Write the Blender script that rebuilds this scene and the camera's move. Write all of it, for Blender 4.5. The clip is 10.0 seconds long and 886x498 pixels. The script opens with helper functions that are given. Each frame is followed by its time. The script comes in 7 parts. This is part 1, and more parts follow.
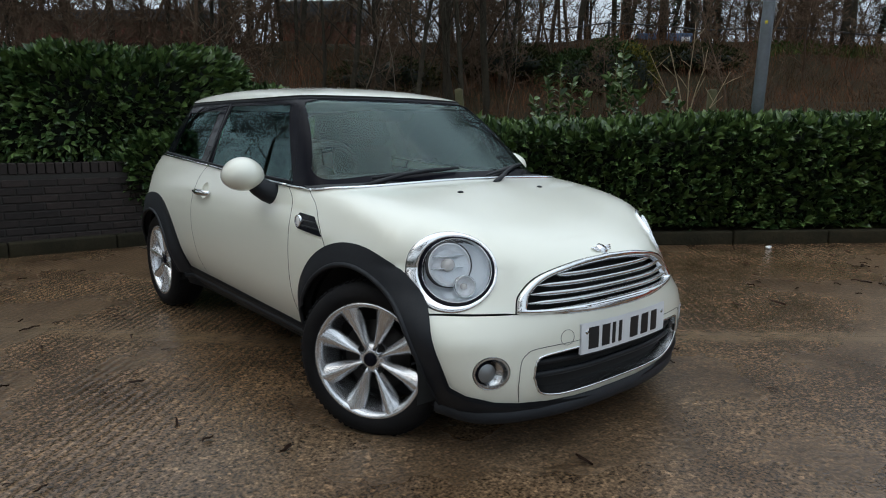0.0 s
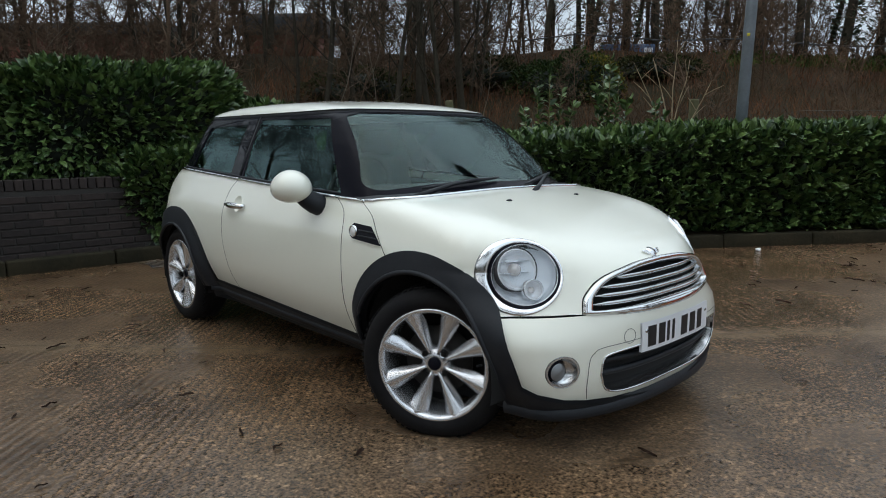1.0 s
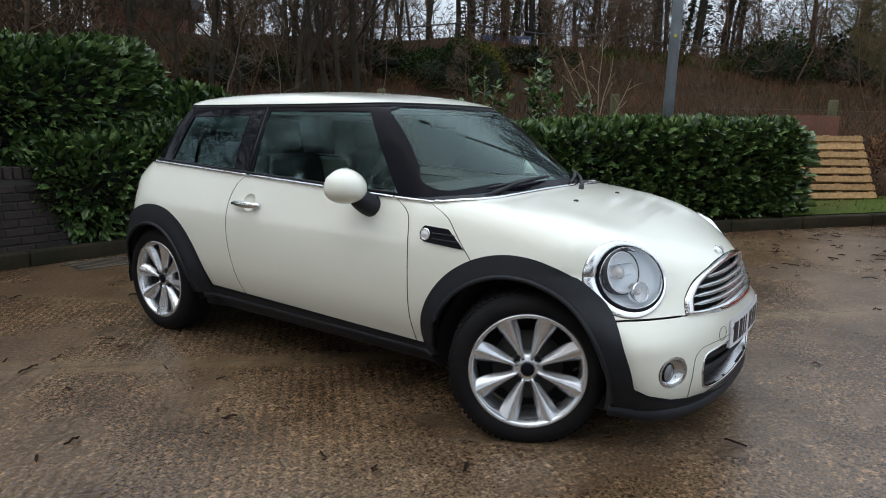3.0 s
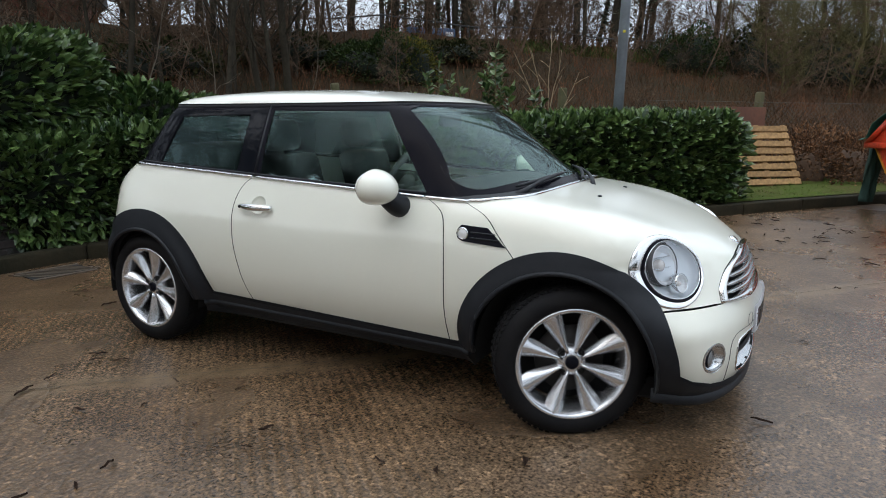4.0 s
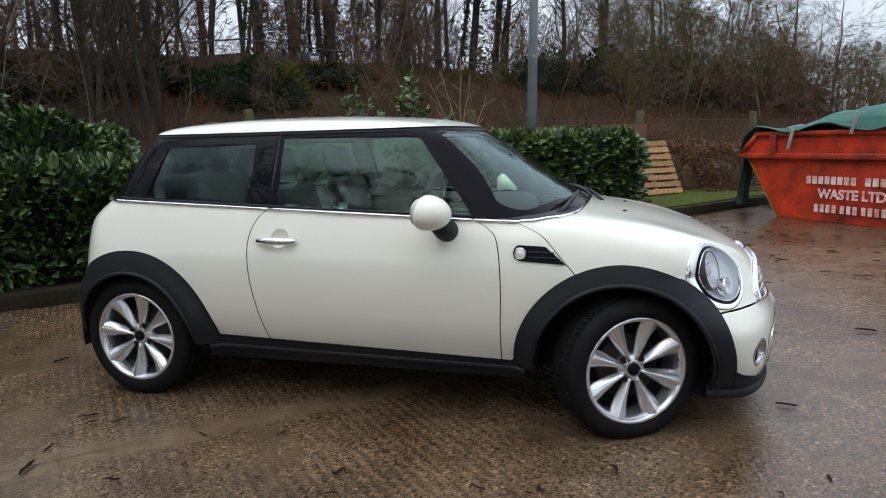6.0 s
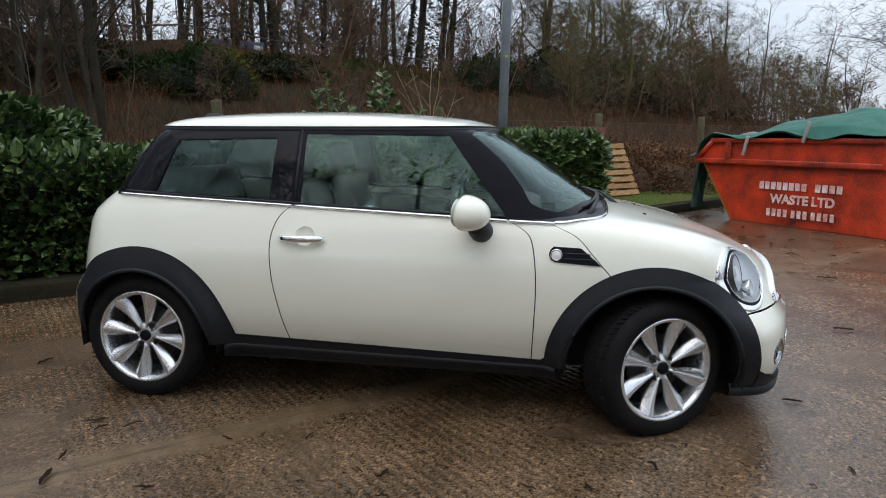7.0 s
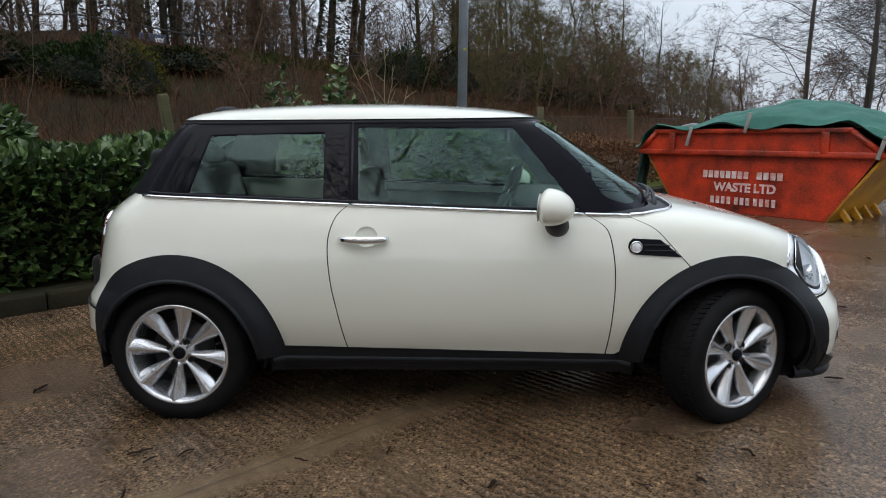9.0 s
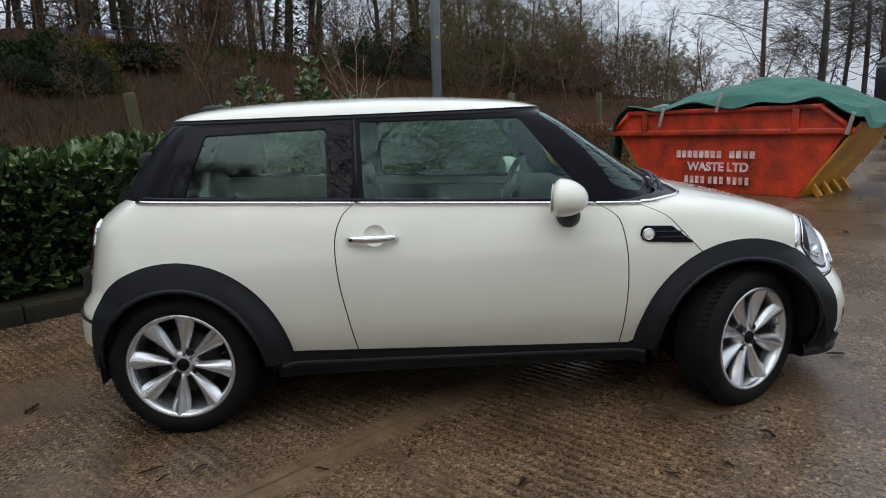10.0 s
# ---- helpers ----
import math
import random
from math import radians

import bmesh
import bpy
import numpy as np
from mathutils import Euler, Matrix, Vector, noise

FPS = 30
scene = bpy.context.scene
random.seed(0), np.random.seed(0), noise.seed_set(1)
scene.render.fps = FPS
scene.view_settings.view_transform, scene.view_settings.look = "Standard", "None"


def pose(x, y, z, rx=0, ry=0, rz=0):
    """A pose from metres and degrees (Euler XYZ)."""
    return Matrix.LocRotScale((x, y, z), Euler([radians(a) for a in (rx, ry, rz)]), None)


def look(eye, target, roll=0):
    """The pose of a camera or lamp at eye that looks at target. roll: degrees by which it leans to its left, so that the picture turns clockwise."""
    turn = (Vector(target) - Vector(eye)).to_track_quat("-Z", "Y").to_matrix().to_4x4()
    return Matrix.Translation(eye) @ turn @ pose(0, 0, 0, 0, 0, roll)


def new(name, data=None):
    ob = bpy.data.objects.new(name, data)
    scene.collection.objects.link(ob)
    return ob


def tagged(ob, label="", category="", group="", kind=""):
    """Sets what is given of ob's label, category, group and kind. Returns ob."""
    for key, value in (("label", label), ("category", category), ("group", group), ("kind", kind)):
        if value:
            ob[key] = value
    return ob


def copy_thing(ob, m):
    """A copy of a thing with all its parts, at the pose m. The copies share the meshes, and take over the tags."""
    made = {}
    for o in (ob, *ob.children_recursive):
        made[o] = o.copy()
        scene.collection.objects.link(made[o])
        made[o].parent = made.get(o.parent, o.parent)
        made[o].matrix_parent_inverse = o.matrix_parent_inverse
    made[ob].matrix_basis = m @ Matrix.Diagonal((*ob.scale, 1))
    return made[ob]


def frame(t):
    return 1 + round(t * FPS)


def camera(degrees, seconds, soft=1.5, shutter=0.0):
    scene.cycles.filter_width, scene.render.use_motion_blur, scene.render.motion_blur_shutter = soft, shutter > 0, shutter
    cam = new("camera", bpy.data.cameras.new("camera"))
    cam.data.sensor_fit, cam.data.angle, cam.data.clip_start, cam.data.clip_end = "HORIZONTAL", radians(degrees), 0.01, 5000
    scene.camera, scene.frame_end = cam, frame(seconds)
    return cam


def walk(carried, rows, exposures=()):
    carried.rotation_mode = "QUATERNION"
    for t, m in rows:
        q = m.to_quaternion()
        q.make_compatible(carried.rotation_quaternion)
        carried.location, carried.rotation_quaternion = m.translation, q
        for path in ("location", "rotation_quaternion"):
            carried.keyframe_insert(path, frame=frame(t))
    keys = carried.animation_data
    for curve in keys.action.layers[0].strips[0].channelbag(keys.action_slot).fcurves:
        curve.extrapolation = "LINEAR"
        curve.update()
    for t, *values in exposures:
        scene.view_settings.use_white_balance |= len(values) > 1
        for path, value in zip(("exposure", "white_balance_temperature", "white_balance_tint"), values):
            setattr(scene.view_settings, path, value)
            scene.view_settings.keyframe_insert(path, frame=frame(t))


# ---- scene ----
cam = camera(68.4, 10.0, soft=1.0)
PATH = [
    (0, (4.46, -2.053, 1.166), (2.949, -0.792, 0.811), 0.6),
    (0.5, (4.419, -2.27, 1.179), (2.957, -0.937, 0.887), 1.4),
    (1, (4.287, -2.397, 1.167), (2.843, -1.051, 0.844), -0.1),
    (1.5, (4.085, -2.496, 1.193), (2.722, -1.074, 0.843), 1.0),
    (2, (3.938, -2.749, 1.205), (2.693, -1.218, 0.88), -0.5),
    (2.2, (3.877, -2.815, 1.21), (2.647, -1.276, 0.865), -0.0),
    (3.3, (3.419, -2.957, 1.218), (2.364, -1.296, 0.858), -0.2),
    (3.5, (3.323, -3.034, 1.228), (2.329, -1.336, 0.864), -1.0),
    (4, (3.157, -3.147, 1.241), (2.233, -1.415, 0.857), 0.3),
    (4.5, (2.955, -3.202, 1.238), (2.086, -1.426, 0.931), -2.3),
    (5, (2.779, -3.366, 1.235), (2.048, -1.528, 0.941), -0.1),
    (5.5, (2.62, -3.475, 1.257), (2.021, -1.595, 0.928), 0.9),
    (5.7, (2.542, -3.456, 1.249), (1.957, -1.57, 0.928), -0.5),
    (6.8, (2.054, -3.5, 1.287), (1.671, -1.567, 0.943), -0.3),
    (7, (1.988, -3.546, 1.276), (1.644, -1.605, 0.941), 0.3),
    (7.5, (1.799, -3.518, 1.253), (1.529, -1.565, 0.917), 0.6),
    (8, (1.603, -3.506, 1.267), (1.399, -1.551, 0.896), -0.7),
    (8.5, (1.379, -3.572, 1.28), (1.285, -1.604, 0.934), -1.5),
    (9, (1.258, -3.487, 1.263), (1.2, -1.518, 0.914), -0.4),
    (9.5, (1.17, -3.377, 1.281), (1.17, -1.407, 0.935), -1.4),
    (10, (1.071, -3.42, 1.288), (1.116, -1.458, 0.901), -2.4),
]
walk(cam, [(t, look(eye, target, roll)) for t, eye, target, roll in PATH],
     exposures=[(0.0, 0.20, 6400, 6), (1.0, 0.30, 6400, 6), (2.0, 0.42, 6420, 7), (3.5, 0.57, 6450, 9), (5.0, 0.61, 6470, 9.5), (7.5, 0.52, 6500, 10), (10.0, 0.37, 6500, 10)])

# world, sun and exposure: a dull overcast sky
world = bpy.data.worlds.new("overcast")
scene.world = world
world.use_nodes = True
wn = world.node_tree.nodes
wl = world.node_tree.links
wn.clear()
sky = wn.new("ShaderNodeTexSky")
sky.sky_type = "NISHITA"
sky.sun_disc = False
sky.sun_elevation = radians(40)
sky.sun_rotation = radians(200)
sky.dust_density = 6.0
sky.ozone_density = 1.0
cloud_map = wn.new("ShaderNodeTexNoise")
cloud_map.inputs["Scale"].default_value = 2.2
cloud_map.inputs["Detail"].default_value = 5.0
cloud_ramp = wn.new("ShaderNodeValToRGB")
cloud_ramp.color_ramp.elements[0].position = 0.3
cloud_ramp.color_ramp.elements[0].color = (5.2, 5.9, 6.8, 1)
cloud_ramp.color_ramp.elements[1].position = 0.72
cloud_ramp.color_ramp.elements[1].color = (8.1, 8.8, 9.7, 1)
cloud_mix = wn.new("ShaderNodeMixRGB")
cloud_mix.inputs["Fac"].default_value = 0.85
sky_bg = wn.new("ShaderNodeBackground")
sky_bg.inputs["Strength"].default_value = 0.091
sky_out = wn.new("ShaderNodeOutputWorld")
wl.new(cloud_map.outputs["Fac"], cloud_ramp.inputs["Fac"])
wl.new(sky.outputs["Color"], cloud_mix.inputs[1])
wl.new(cloud_ramp.outputs["Color"], cloud_mix.inputs[2])
# an overcast sky is brighter overhead than at the horizon
way = wn.new("ShaderNodeTexCoord")
split = wn.new("ShaderNodeSeparateXYZ")
rise = wn.new("ShaderNodeMapRange")
rise.inputs["From Min"].default_value = 0.08
rise.inputs["From Max"].default_value = 1.0
rise.inputs["To Min"].default_value = 0.90
rise.inputs["To Max"].default_value = 1.9
dome = wn.new("ShaderNodeMixRGB")
dome.blend_type = "MULTIPLY"
dome.inputs["Fac"].default_value = 1.0
wl.new(way.outputs["Generated"], split.inputs[0])
wl.new(split.outputs["Z"], rise.inputs["Value"])
wl.new(cloud_mix.outputs["Color"], dome.inputs[1])
wl.new(rise.outputs[0], dome.inputs[2])
wl.new(dome.outputs["Color"], sky_bg.inputs["Color"])
wl.new(sky_bg.outputs["Background"], sky_out.inputs["Surface"])

sun = new("sun", bpy.data.lights.new("sun", "SUN"))
sun.data.energy = 0.5
sun.data.angle = radians(90)
sun.data.color = (1.0, 0.985, 0.96)
sun.matrix_world = look((0, 0, 30), (6, 7, 0))


# ---------------------------------------------------------------- materials
def material(name, base, rough=0.6, metal=0.0, second=None, scale=8.0, bump=0.0, bump_scale=60.0, coat=0.0, spec=0.5, fine=None):
    """A principled surface whose colour wanders between base and second at two scales, with fine relief."""
    mat = bpy.data.materials.new(name)
    mat.use_nodes = True
    nt = mat.node_tree
    b = nt.nodes["Principled BSDF"]
    b.inputs["Roughness"].default_value = rough
    b.inputs["Metallic"].default_value = metal
    b.inputs["Coat Weight"].default_value = coat
    b.inputs["Coat Roughness"].default_value = 0.07
    b.inputs["Specular IOR Level"].default_value = spec
    if second is None:
        b.inputs["Base Color"].default_value = (*base, 1)
    else:
        tc = nt.nodes.new("ShaderNodeTexCoord")
        n1 = nt.nodes.new("ShaderNodeTexNoise")
        n1.inputs["Scale"].default_value = scale
        n1.inputs["Detail"].default_value = 6
        n2 = nt.nodes.new("ShaderNodeTexNoise")
        n2.inputs["Scale"].default_value = scale * (fine or 9)
        n2.inputs["Detail"].default_value = 4
        add = nt.nodes.new("ShaderNodeMath")
        add.operation = "MULTIPLY_ADD"
        add.inputs[1].default_value = 0.5
        ramp = nt.nodes.new("ShaderNodeMapRange")
        ramp.inputs["From Min"].default_value = 0.55
        ramp.inputs["From Max"].default_value = 0.98
        mix = nt.nodes.new("ShaderNodeMixRGB")
        mix.inputs[1].default_value = (*base, 1)
        mix.inputs[2].default_value = (*second, 1)
        for n in (n1, n2):
            nt.links.new(tc.outputs["Object"], n.inputs["Vector"])
        nt.links.new(n2.outputs["Fac"], add.inputs[0])
        nt.links.new(n1.outputs["Fac"], add.inputs[2])
        nt.links.new(add.outputs[0], ramp.inputs["Value"])
        nt.links.new(ramp.outputs[0], mix.inputs["Fac"])
        nt.links.new(mix.outputs[0], b.inputs["Base Color"])
    if bump:
        tc = nt.nodes.new("ShaderNodeTexCoord")
        nb = nt.nodes.new("ShaderNodeTexNoise")
        nb.inputs["Scale"].default_value = bump_scale
        nb.inputs["Detail"].default_value = 4
        bp = nt.nodes.new("ShaderNodeBump")
        bp.inputs["Strength"].default_value = bump
        bp.inputs["Distance"].default_value = 0.01
        nt.links.new(tc.outputs["Object"], nb.inputs["Vector"])
        nt.links.new(nb.outputs["Fac"], bp.inputs["Height"])
        nt.links.new(bp.outputs["Normal"], b.inputs["Normal"])
    return mat


def leaf_material(name, dark, light, rough=0.35, spec=0.5):
    """Leaves that differ one from another, by island."""
    mat = bpy.data.materials.new(name)
    mat.use_nodes = True
    nt = mat.node_tree
    b = nt.nodes["Principled BSDF"]
    b.inputs["Roughness"].default_value = rough
    b.inputs["Specular IOR Level"].default_value = spec
    geo = nt.nodes.new("ShaderNodeNewGeometry")
    ramp = nt.nodes.new("ShaderNodeValToRGB")
    ramp.color_ramp.elements[0].color = (*dark, 1)
    ramp.color_ramp.elements[1].color = (*light, 1)
    ramp.color_ramp.elements[0].position = 0.15
    nt.links.new(geo.outputs["Random Per Island"], ramp.inputs["Fac"])
    nt.links.new(ramp.outputs["Color"], b.inputs["Base Color"])
    return mat


def glass_material(name, tint, gloss=0.05, sheen=(0.95, 0.98, 1.0)):
    """A thin pane: it lets tinted light through and mirrors the sky by its angle."""
    mat = bpy.data.materials.new(name)
    mat.use_nodes = True
    nt = mat.node_tree
    nt.nodes.remove(nt.nodes["Principled BSDF"])
    out = nt.nodes["Material Output"]
    clear = nt.nodes.new("ShaderNodeBsdfTransparent")
    clear.inputs["Color"].default_value = (*tint, 1)
    shine = nt.nodes.new("ShaderNodeBsdfGlossy")
    shine.inputs["Roughness"].default_value = 0.01
    shine.inputs["Color"].default_value = (*sheen, 1)
    fres = nt.nodes.new("ShaderNodeFresnel")
    fres.inputs["IOR"].default_value = 1.50 + gloss
    mix = nt.nodes.new("ShaderNodeMixShader")
    nt.links.new(fres.outputs[0], mix.inputs[0])
    nt.links.new(clear.outputs[0], mix.inputs[1])
    nt.links.new(shine.outputs[0], mix.inputs[2])
    nt.links.new(mix.outputs[0], out.inputs["Surface"])
    return mat


PAINT = material("cream paint", (0.825, 0.825, 0.72), 0.3, 0.0, coat=1.0)
LAMP_RING = material("bright lamp ring", (0.84, 0.85, 0.86), 0.17, 1.0)
PLASTIC = material("black plastic", (0.011, 0.013, 0.017), 0.5, second=(0.016, 0.018, 0.022), scale=20, bump=0.04, bump_scale=900, spec=0.3)
GLOSS_BLACK = material("gloss black", (0.008, 0.008, 0.012), 0.2, spec=0.07)
DARK = material("underbody black", (0.008, 0.008, 0.008), 0.9)
CHROME = material("chrome", (0.78, 0.79, 0.8), 0.07, 1.0)
SATIN = material("satin silver", (0.62, 0.63, 0.64), 0.22, 1.0)
ALLOY = material("silver alloy", (0.70, 0.71, 0.73), 0.26, 0.85, coat=0.3)
FRIT = material("black glass edge", (0.006, 0.007, 0.010), 0.02, spec=0.12)
TYRE = material("tyre rubber", (0.007, 0.007, 0.008), 0.75, second=(0.012, 0.011, 0.011), scale=14, bump=0.1, bump_scale=200, spec=0.15)
CLOTH = material("black seat cloth", (0.018, 0.018, 0.02), 0.9, bump=0.2, bump_scale=500)
TRIM_IN = material("dark cabin trim", (0.045, 0.045, 0.048), 0.7)
HEADLINER = material("pale headliner cloth", (0.45, 0.44, 0.41), 0.95)
GLASS = glass_material("car glass", (0.60, 0.75, 0.66), 0.06, (0.58, 0.84, 0.84))
GLASS_SCREEN = glass_material("screen glass", (0.86, 0.97, 0.91), 0.0, (0.74, 0.94, 0.91))
LENS = glass_material("lamp lens", (0.96, 0.97, 0.98), -0.16)
PLATE_WHITE = material("number plate white", (0.75, 0.76, 0.78), 0.35)
INK = material("black ink", (0.01, 0.01, 0.012), 0.4)
RED_LAMP = material("red lamp plastic", (0.18, 0.01, 0.012), 0.15, coat=0.8)
WHITE_LAMP = material("lamp reflector", (0.94, 0.95, 0.97), 0.14, 0.15, coat=0.6)
HOUSING = material("grey lamp housing", (0.78, 0.82, 0.86), 0.3, 0.1, coat=0.3)
FOG_GLASS = material("smoky fog lamp glass", (0.22, 0.23, 0.24), 0.12, 0.5, coat=0.6)
BULB = material("clear lamp bulb", (0.75, 0.70, 0.66), 0.1, 0.2, coat=1.0)


# ---------------------------------------------------------------- building helpers
def mesh_object(name, verts, faces, mat, smooth=True):
    me = bpy.data.meshes.new(name)
    me.from_pydata([tuple(v) for v in verts], [], [tuple(int(i) for i in f) for f in faces])
    me.materials.append(mat)
    if smooth:
        me.polygons.foreach_set("use_smooth", [True] * len(me.polygons))
    me.update()
    return new(name, me)


def part(name, bm, mat, parent=None, label="", smooth=True):
    me = bpy.data.meshes.new(name)
    bm.to_mesh(me)
    bm.free()
    me.materials.append(mat)
    if smooth:
        me.polygons.foreach_set("use_smooth", [True] * len(me.polygons))
    ob = new(name, me)
    ob.parent = parent
    return tagged(ob, label)


def adopt(ob, parent, label=""):
    ob.parent = parent
    return tagged(ob, label)


def thing(name, label, category, group="", kind="", at=None):
    ob = new(name)
    ob.empty_display_size = 0.1
    if at is not None:
        ob.matrix_basis = at
    return tagged(ob, label, category, group, kind)


def box(bm, m, size, bevel=0.0, segs=2):
    """A bevelled block of that size about the origin of m."""
    g = bmesh.ops.create_cube(bm, size=1.0, matrix=m @ Matrix.Diagonal((*size, 1)))
    if bevel:
        edges = list({e for v in g["verts"] for e in v.link_edges})
        bmesh.ops.bevel(bm, geom=edges, offset=bevel, segments=segs, affect="EDGES", profile=0.5)
    return bm


def tube(bm, points, radii, sides=8, caps=True):
    """A tapered tube along points."""
    rings = []
    pts = [Vector(p) for p in points]
    for i, p in enumerate(pts):
        d = (pts[min(i + 1, len(pts) - 1)] - pts[max(i - 1, 0)]).normalized()
        a = d.cross(Vector((0, 0, 1)) if abs(d.z) < 0.9 else Vector((1, 0, 0))).normalized()
        b = d.cross(a)
        r = radii[i] if isinstance(radii, (list, tuple)) else radii
        rings.append([bm.verts.new(p + r * (math.cos(2 * math.pi * k / sides) * a + math.sin(2 * math.pi * k / sides) * b)) for k in range(sides)])
    for r0, r1 in zip(rings, rings[1:]):
        for k in range(sides):
            bm.faces.new((r0[k], r0[(k + 1) % sides], r1[(k + 1) % sides], r1[k]))
    if caps:
        bm.faces.new(rings[0][::-1])
        bm.faces.new(rings[-1])
    return bm


def lathe(bm, profile, m=Matrix(), steps=48, start=0.0, sweep=2 * math.pi):
    """Turns a profile of (radius, height) about m's z axis."""
    full = abs(sweep - 2 * math.pi) < 1e-6
    n = steps if full else steps + 1
    rings = []
    for r, h in profile:
        rings.append([bm.verts.new(m @ Vector((r * math.cos(start + sweep * k / steps), r * math.sin(start + sweep * k / steps), h))) for k in range(n)])
    for r0, r1 in zip(rings, rings[1:]):
        for k in range(steps):
            j = (k + 1) % n
            bm.faces.new((r0[k], r0[j], r1[j], r1[k]))
    return bm


def chain(points, step):
    """Points along a polyline at about that step, through a smooth curve of its corners as given."""
    out = []
    for p, q in zip(points, points[1:]):
        n = max(1, int(math.dist(p, q) / step))
        out += [tuple(np.array(p) + (np.array(q) - np.array(p)) * k / n) for k in range(n)]
    return out + [tuple(points[-1])]


def spline(points, n=24):
    """A smooth line through a few points (Catmull-Rom)."""
    P = [np.array(p, float) for p in points]
    P = [2 * P[0] - P[1]] + P + [2 * P[-1] - P[-2]]
    out = []
    segs = len(P) - 3
    for i in range(segs):
        a, b, c, d = P[i:i + 4]
        m = max(2, n // segs)
        for k in range(m):
            t = k / m
            out.append(0.5 * (2 * b + (c - a) * t + (2 * a - 5 * b + 4 * c - d) * t * t + (3 * b - a - 3 * c + d) * t ** 3))
    return out + [P[-2]]


# ---------------------------------------------------------------- the car's surfaces
# car: rear axle at x = 0, front axle at x = 2.467, its right flank at negative y
def smax(k, *ds):
    d = np.stack(ds)
    top = d.max(0)
    return top + k * np.log(np.exp((d - top) / k).sum(0))


def pos(v):
    return np.maximum(v, 0.0)


def belt(x):
    return 0.917 + 0.0420 * (1.945 - x)


def sill(x):
    return 0.298 + 0.030 * (1.9 - x)


def ease(v):
    v = np.clip(v, 0, 1)
    return v * v * (3 - 2 * v)


def tuck(x, z):
    """How far the flank draws in below the waist, between the flared arches."""
    low = 0.047 * np.clip((0.76 - z) / 0.40, 0, 1.1) ** 1.2
    for cx in (0.02, 2.402):
        low = low * ease((np.hypot(x - cx, z - 0.30) - 0.375) / 0.085)
    return low * ease((x - 0.05) / 0.30) * ease((2.37 - x) / 0.30)


def f_low(P):
    """Inside the lower body where negative."""
    x, a, z = P[:, 0], np.abs(P[:, 1]), P[:, 2]
    wide = 0.812 - 0.55 * pos(z - 0.52) ** 2 - 1.3 * pos(0.50 - z) ** 2 - 0.085 * pos((x - 1.9) / 1.0) ** 2.5 - 0.05 * pos((0.1 - x) / 0.6) ** 2 - tuck(x, z)
    d = pos(x - 2.0)
    wing = 0.014 * np.exp(-((a - 0.56) / 0.16) ** 2) * (1 / (1 + np.exp(-(x - 2.42) / 0.09)))
    hood = 0.970 - 0.050 * d - 0.19 * d ** 2 - 0.065 * a ** 2 + wing + np.minimum(0.5 * pos(1.92 - x), 0.25)
    step = np.clip((z - 0.43) / 0.20, 0, 1)
    step = step * step * (3 - 2 * step) * (1 - 0.8 * np.clip((z - 0.69) / 0.13, 0, 1))
    lip = np.clip((z - 0.505) / 0.04, 0, 1) * (1 - np.clip((z - 0.56) / 0.14, 0, 1)) * pos(1 - 0.6 * (a / 0.5) ** 2)
    nose = 3.088 - 0.038 * lip - 2.2 * pos(z - 0.5) ** 2 - 1.6 * pos(0.36 - z) ** 2 - 0.25 * (a / 0.76) ** 2.7 - 0.075 * step * (a / 0.55) ** 2.5
    lift = np.clip((z - 0.53) / 0.07, 0, 1)
    tail = -0.585 + 1.2 * pos(0.3 - z) ** 2 + 0.045 * lift + 0.30 * pos(z - 0.56) ** 1.3 + 2.4 * pos(z - 0.88) ** 1.5 + 0.25 * (a / 0.76) ** 3
    return smax(0.03, a - wide, 0.95 * (z - hood), 0.97 * (x - nose), tail - x, 0.16 - z)


def f_top(P):
    """Inside the greenhouse where negative."""
    x, a, z = P[:, 0], np.abs(P[:, 1]), P[:, 2]
    u = (z - 0.94) / 0.4
    side = a - (0.722 - 0.40 * (z - 0.93) - 0.08 * pos(z - 1.15) - 0.03 * ((x - 0.8) / 1.0) ** 2)
    screen = x - (2.24 - 0.30 * (a / 0.72) ** 2 * (1 - 0.6 * u) - 1.50 * (z - 0.94))
    back = (-0.44 + 0.86 * (z - 0.95) + 0.33 * (a / 0.7) ** 3) - x
    roof = z - (1.402 - 0.045 * (a / 0.6) ** 2 - 0.05 * np.abs((x - 0.72) / 0.9) ** 2.2 - 0.03 * pos((0.2 - x) / 0.4) ** 2)
    return smax(0.025, side, 0.6 * screen, 0.9 * back, roof)


def gradient(f, P, h=1e-3):
    g = np.stack([(f(P + h * e) - f(P - h * e)) for e in np.eye(3)], 1)
    return g / np.linalg.norm(g, axis=1, keepdims=True)


def cast(f, C, D, far=3.2):
    """Where rays from C (inside) along D leave the body f."""
    C = np.broadcast_to(C, D.shape)
    lo, hi = np.zeros(len(D)), np.full(len(D), far)
    for _ in range(38):
        mid = (lo + hi) / 2
        inside = f(C + mid[:, None] * D) < 0
        lo, hi = np.where(inside, mid, lo), np.where(inside, hi, mid)
    return C + lo[:, None] * D


def flank(f, pts, side=-1):
    """The flank's surface points at (x, z) pairs."""
    pts = np.array(pts, float)
    C = np.stack([pts[:, 0], 0 * pts[:, 0], pts[:, 1]], 1)
    return cast(f, C, np.broadcast_to(np.array([0.0, side, 0.0]), C.shape), 1.2)


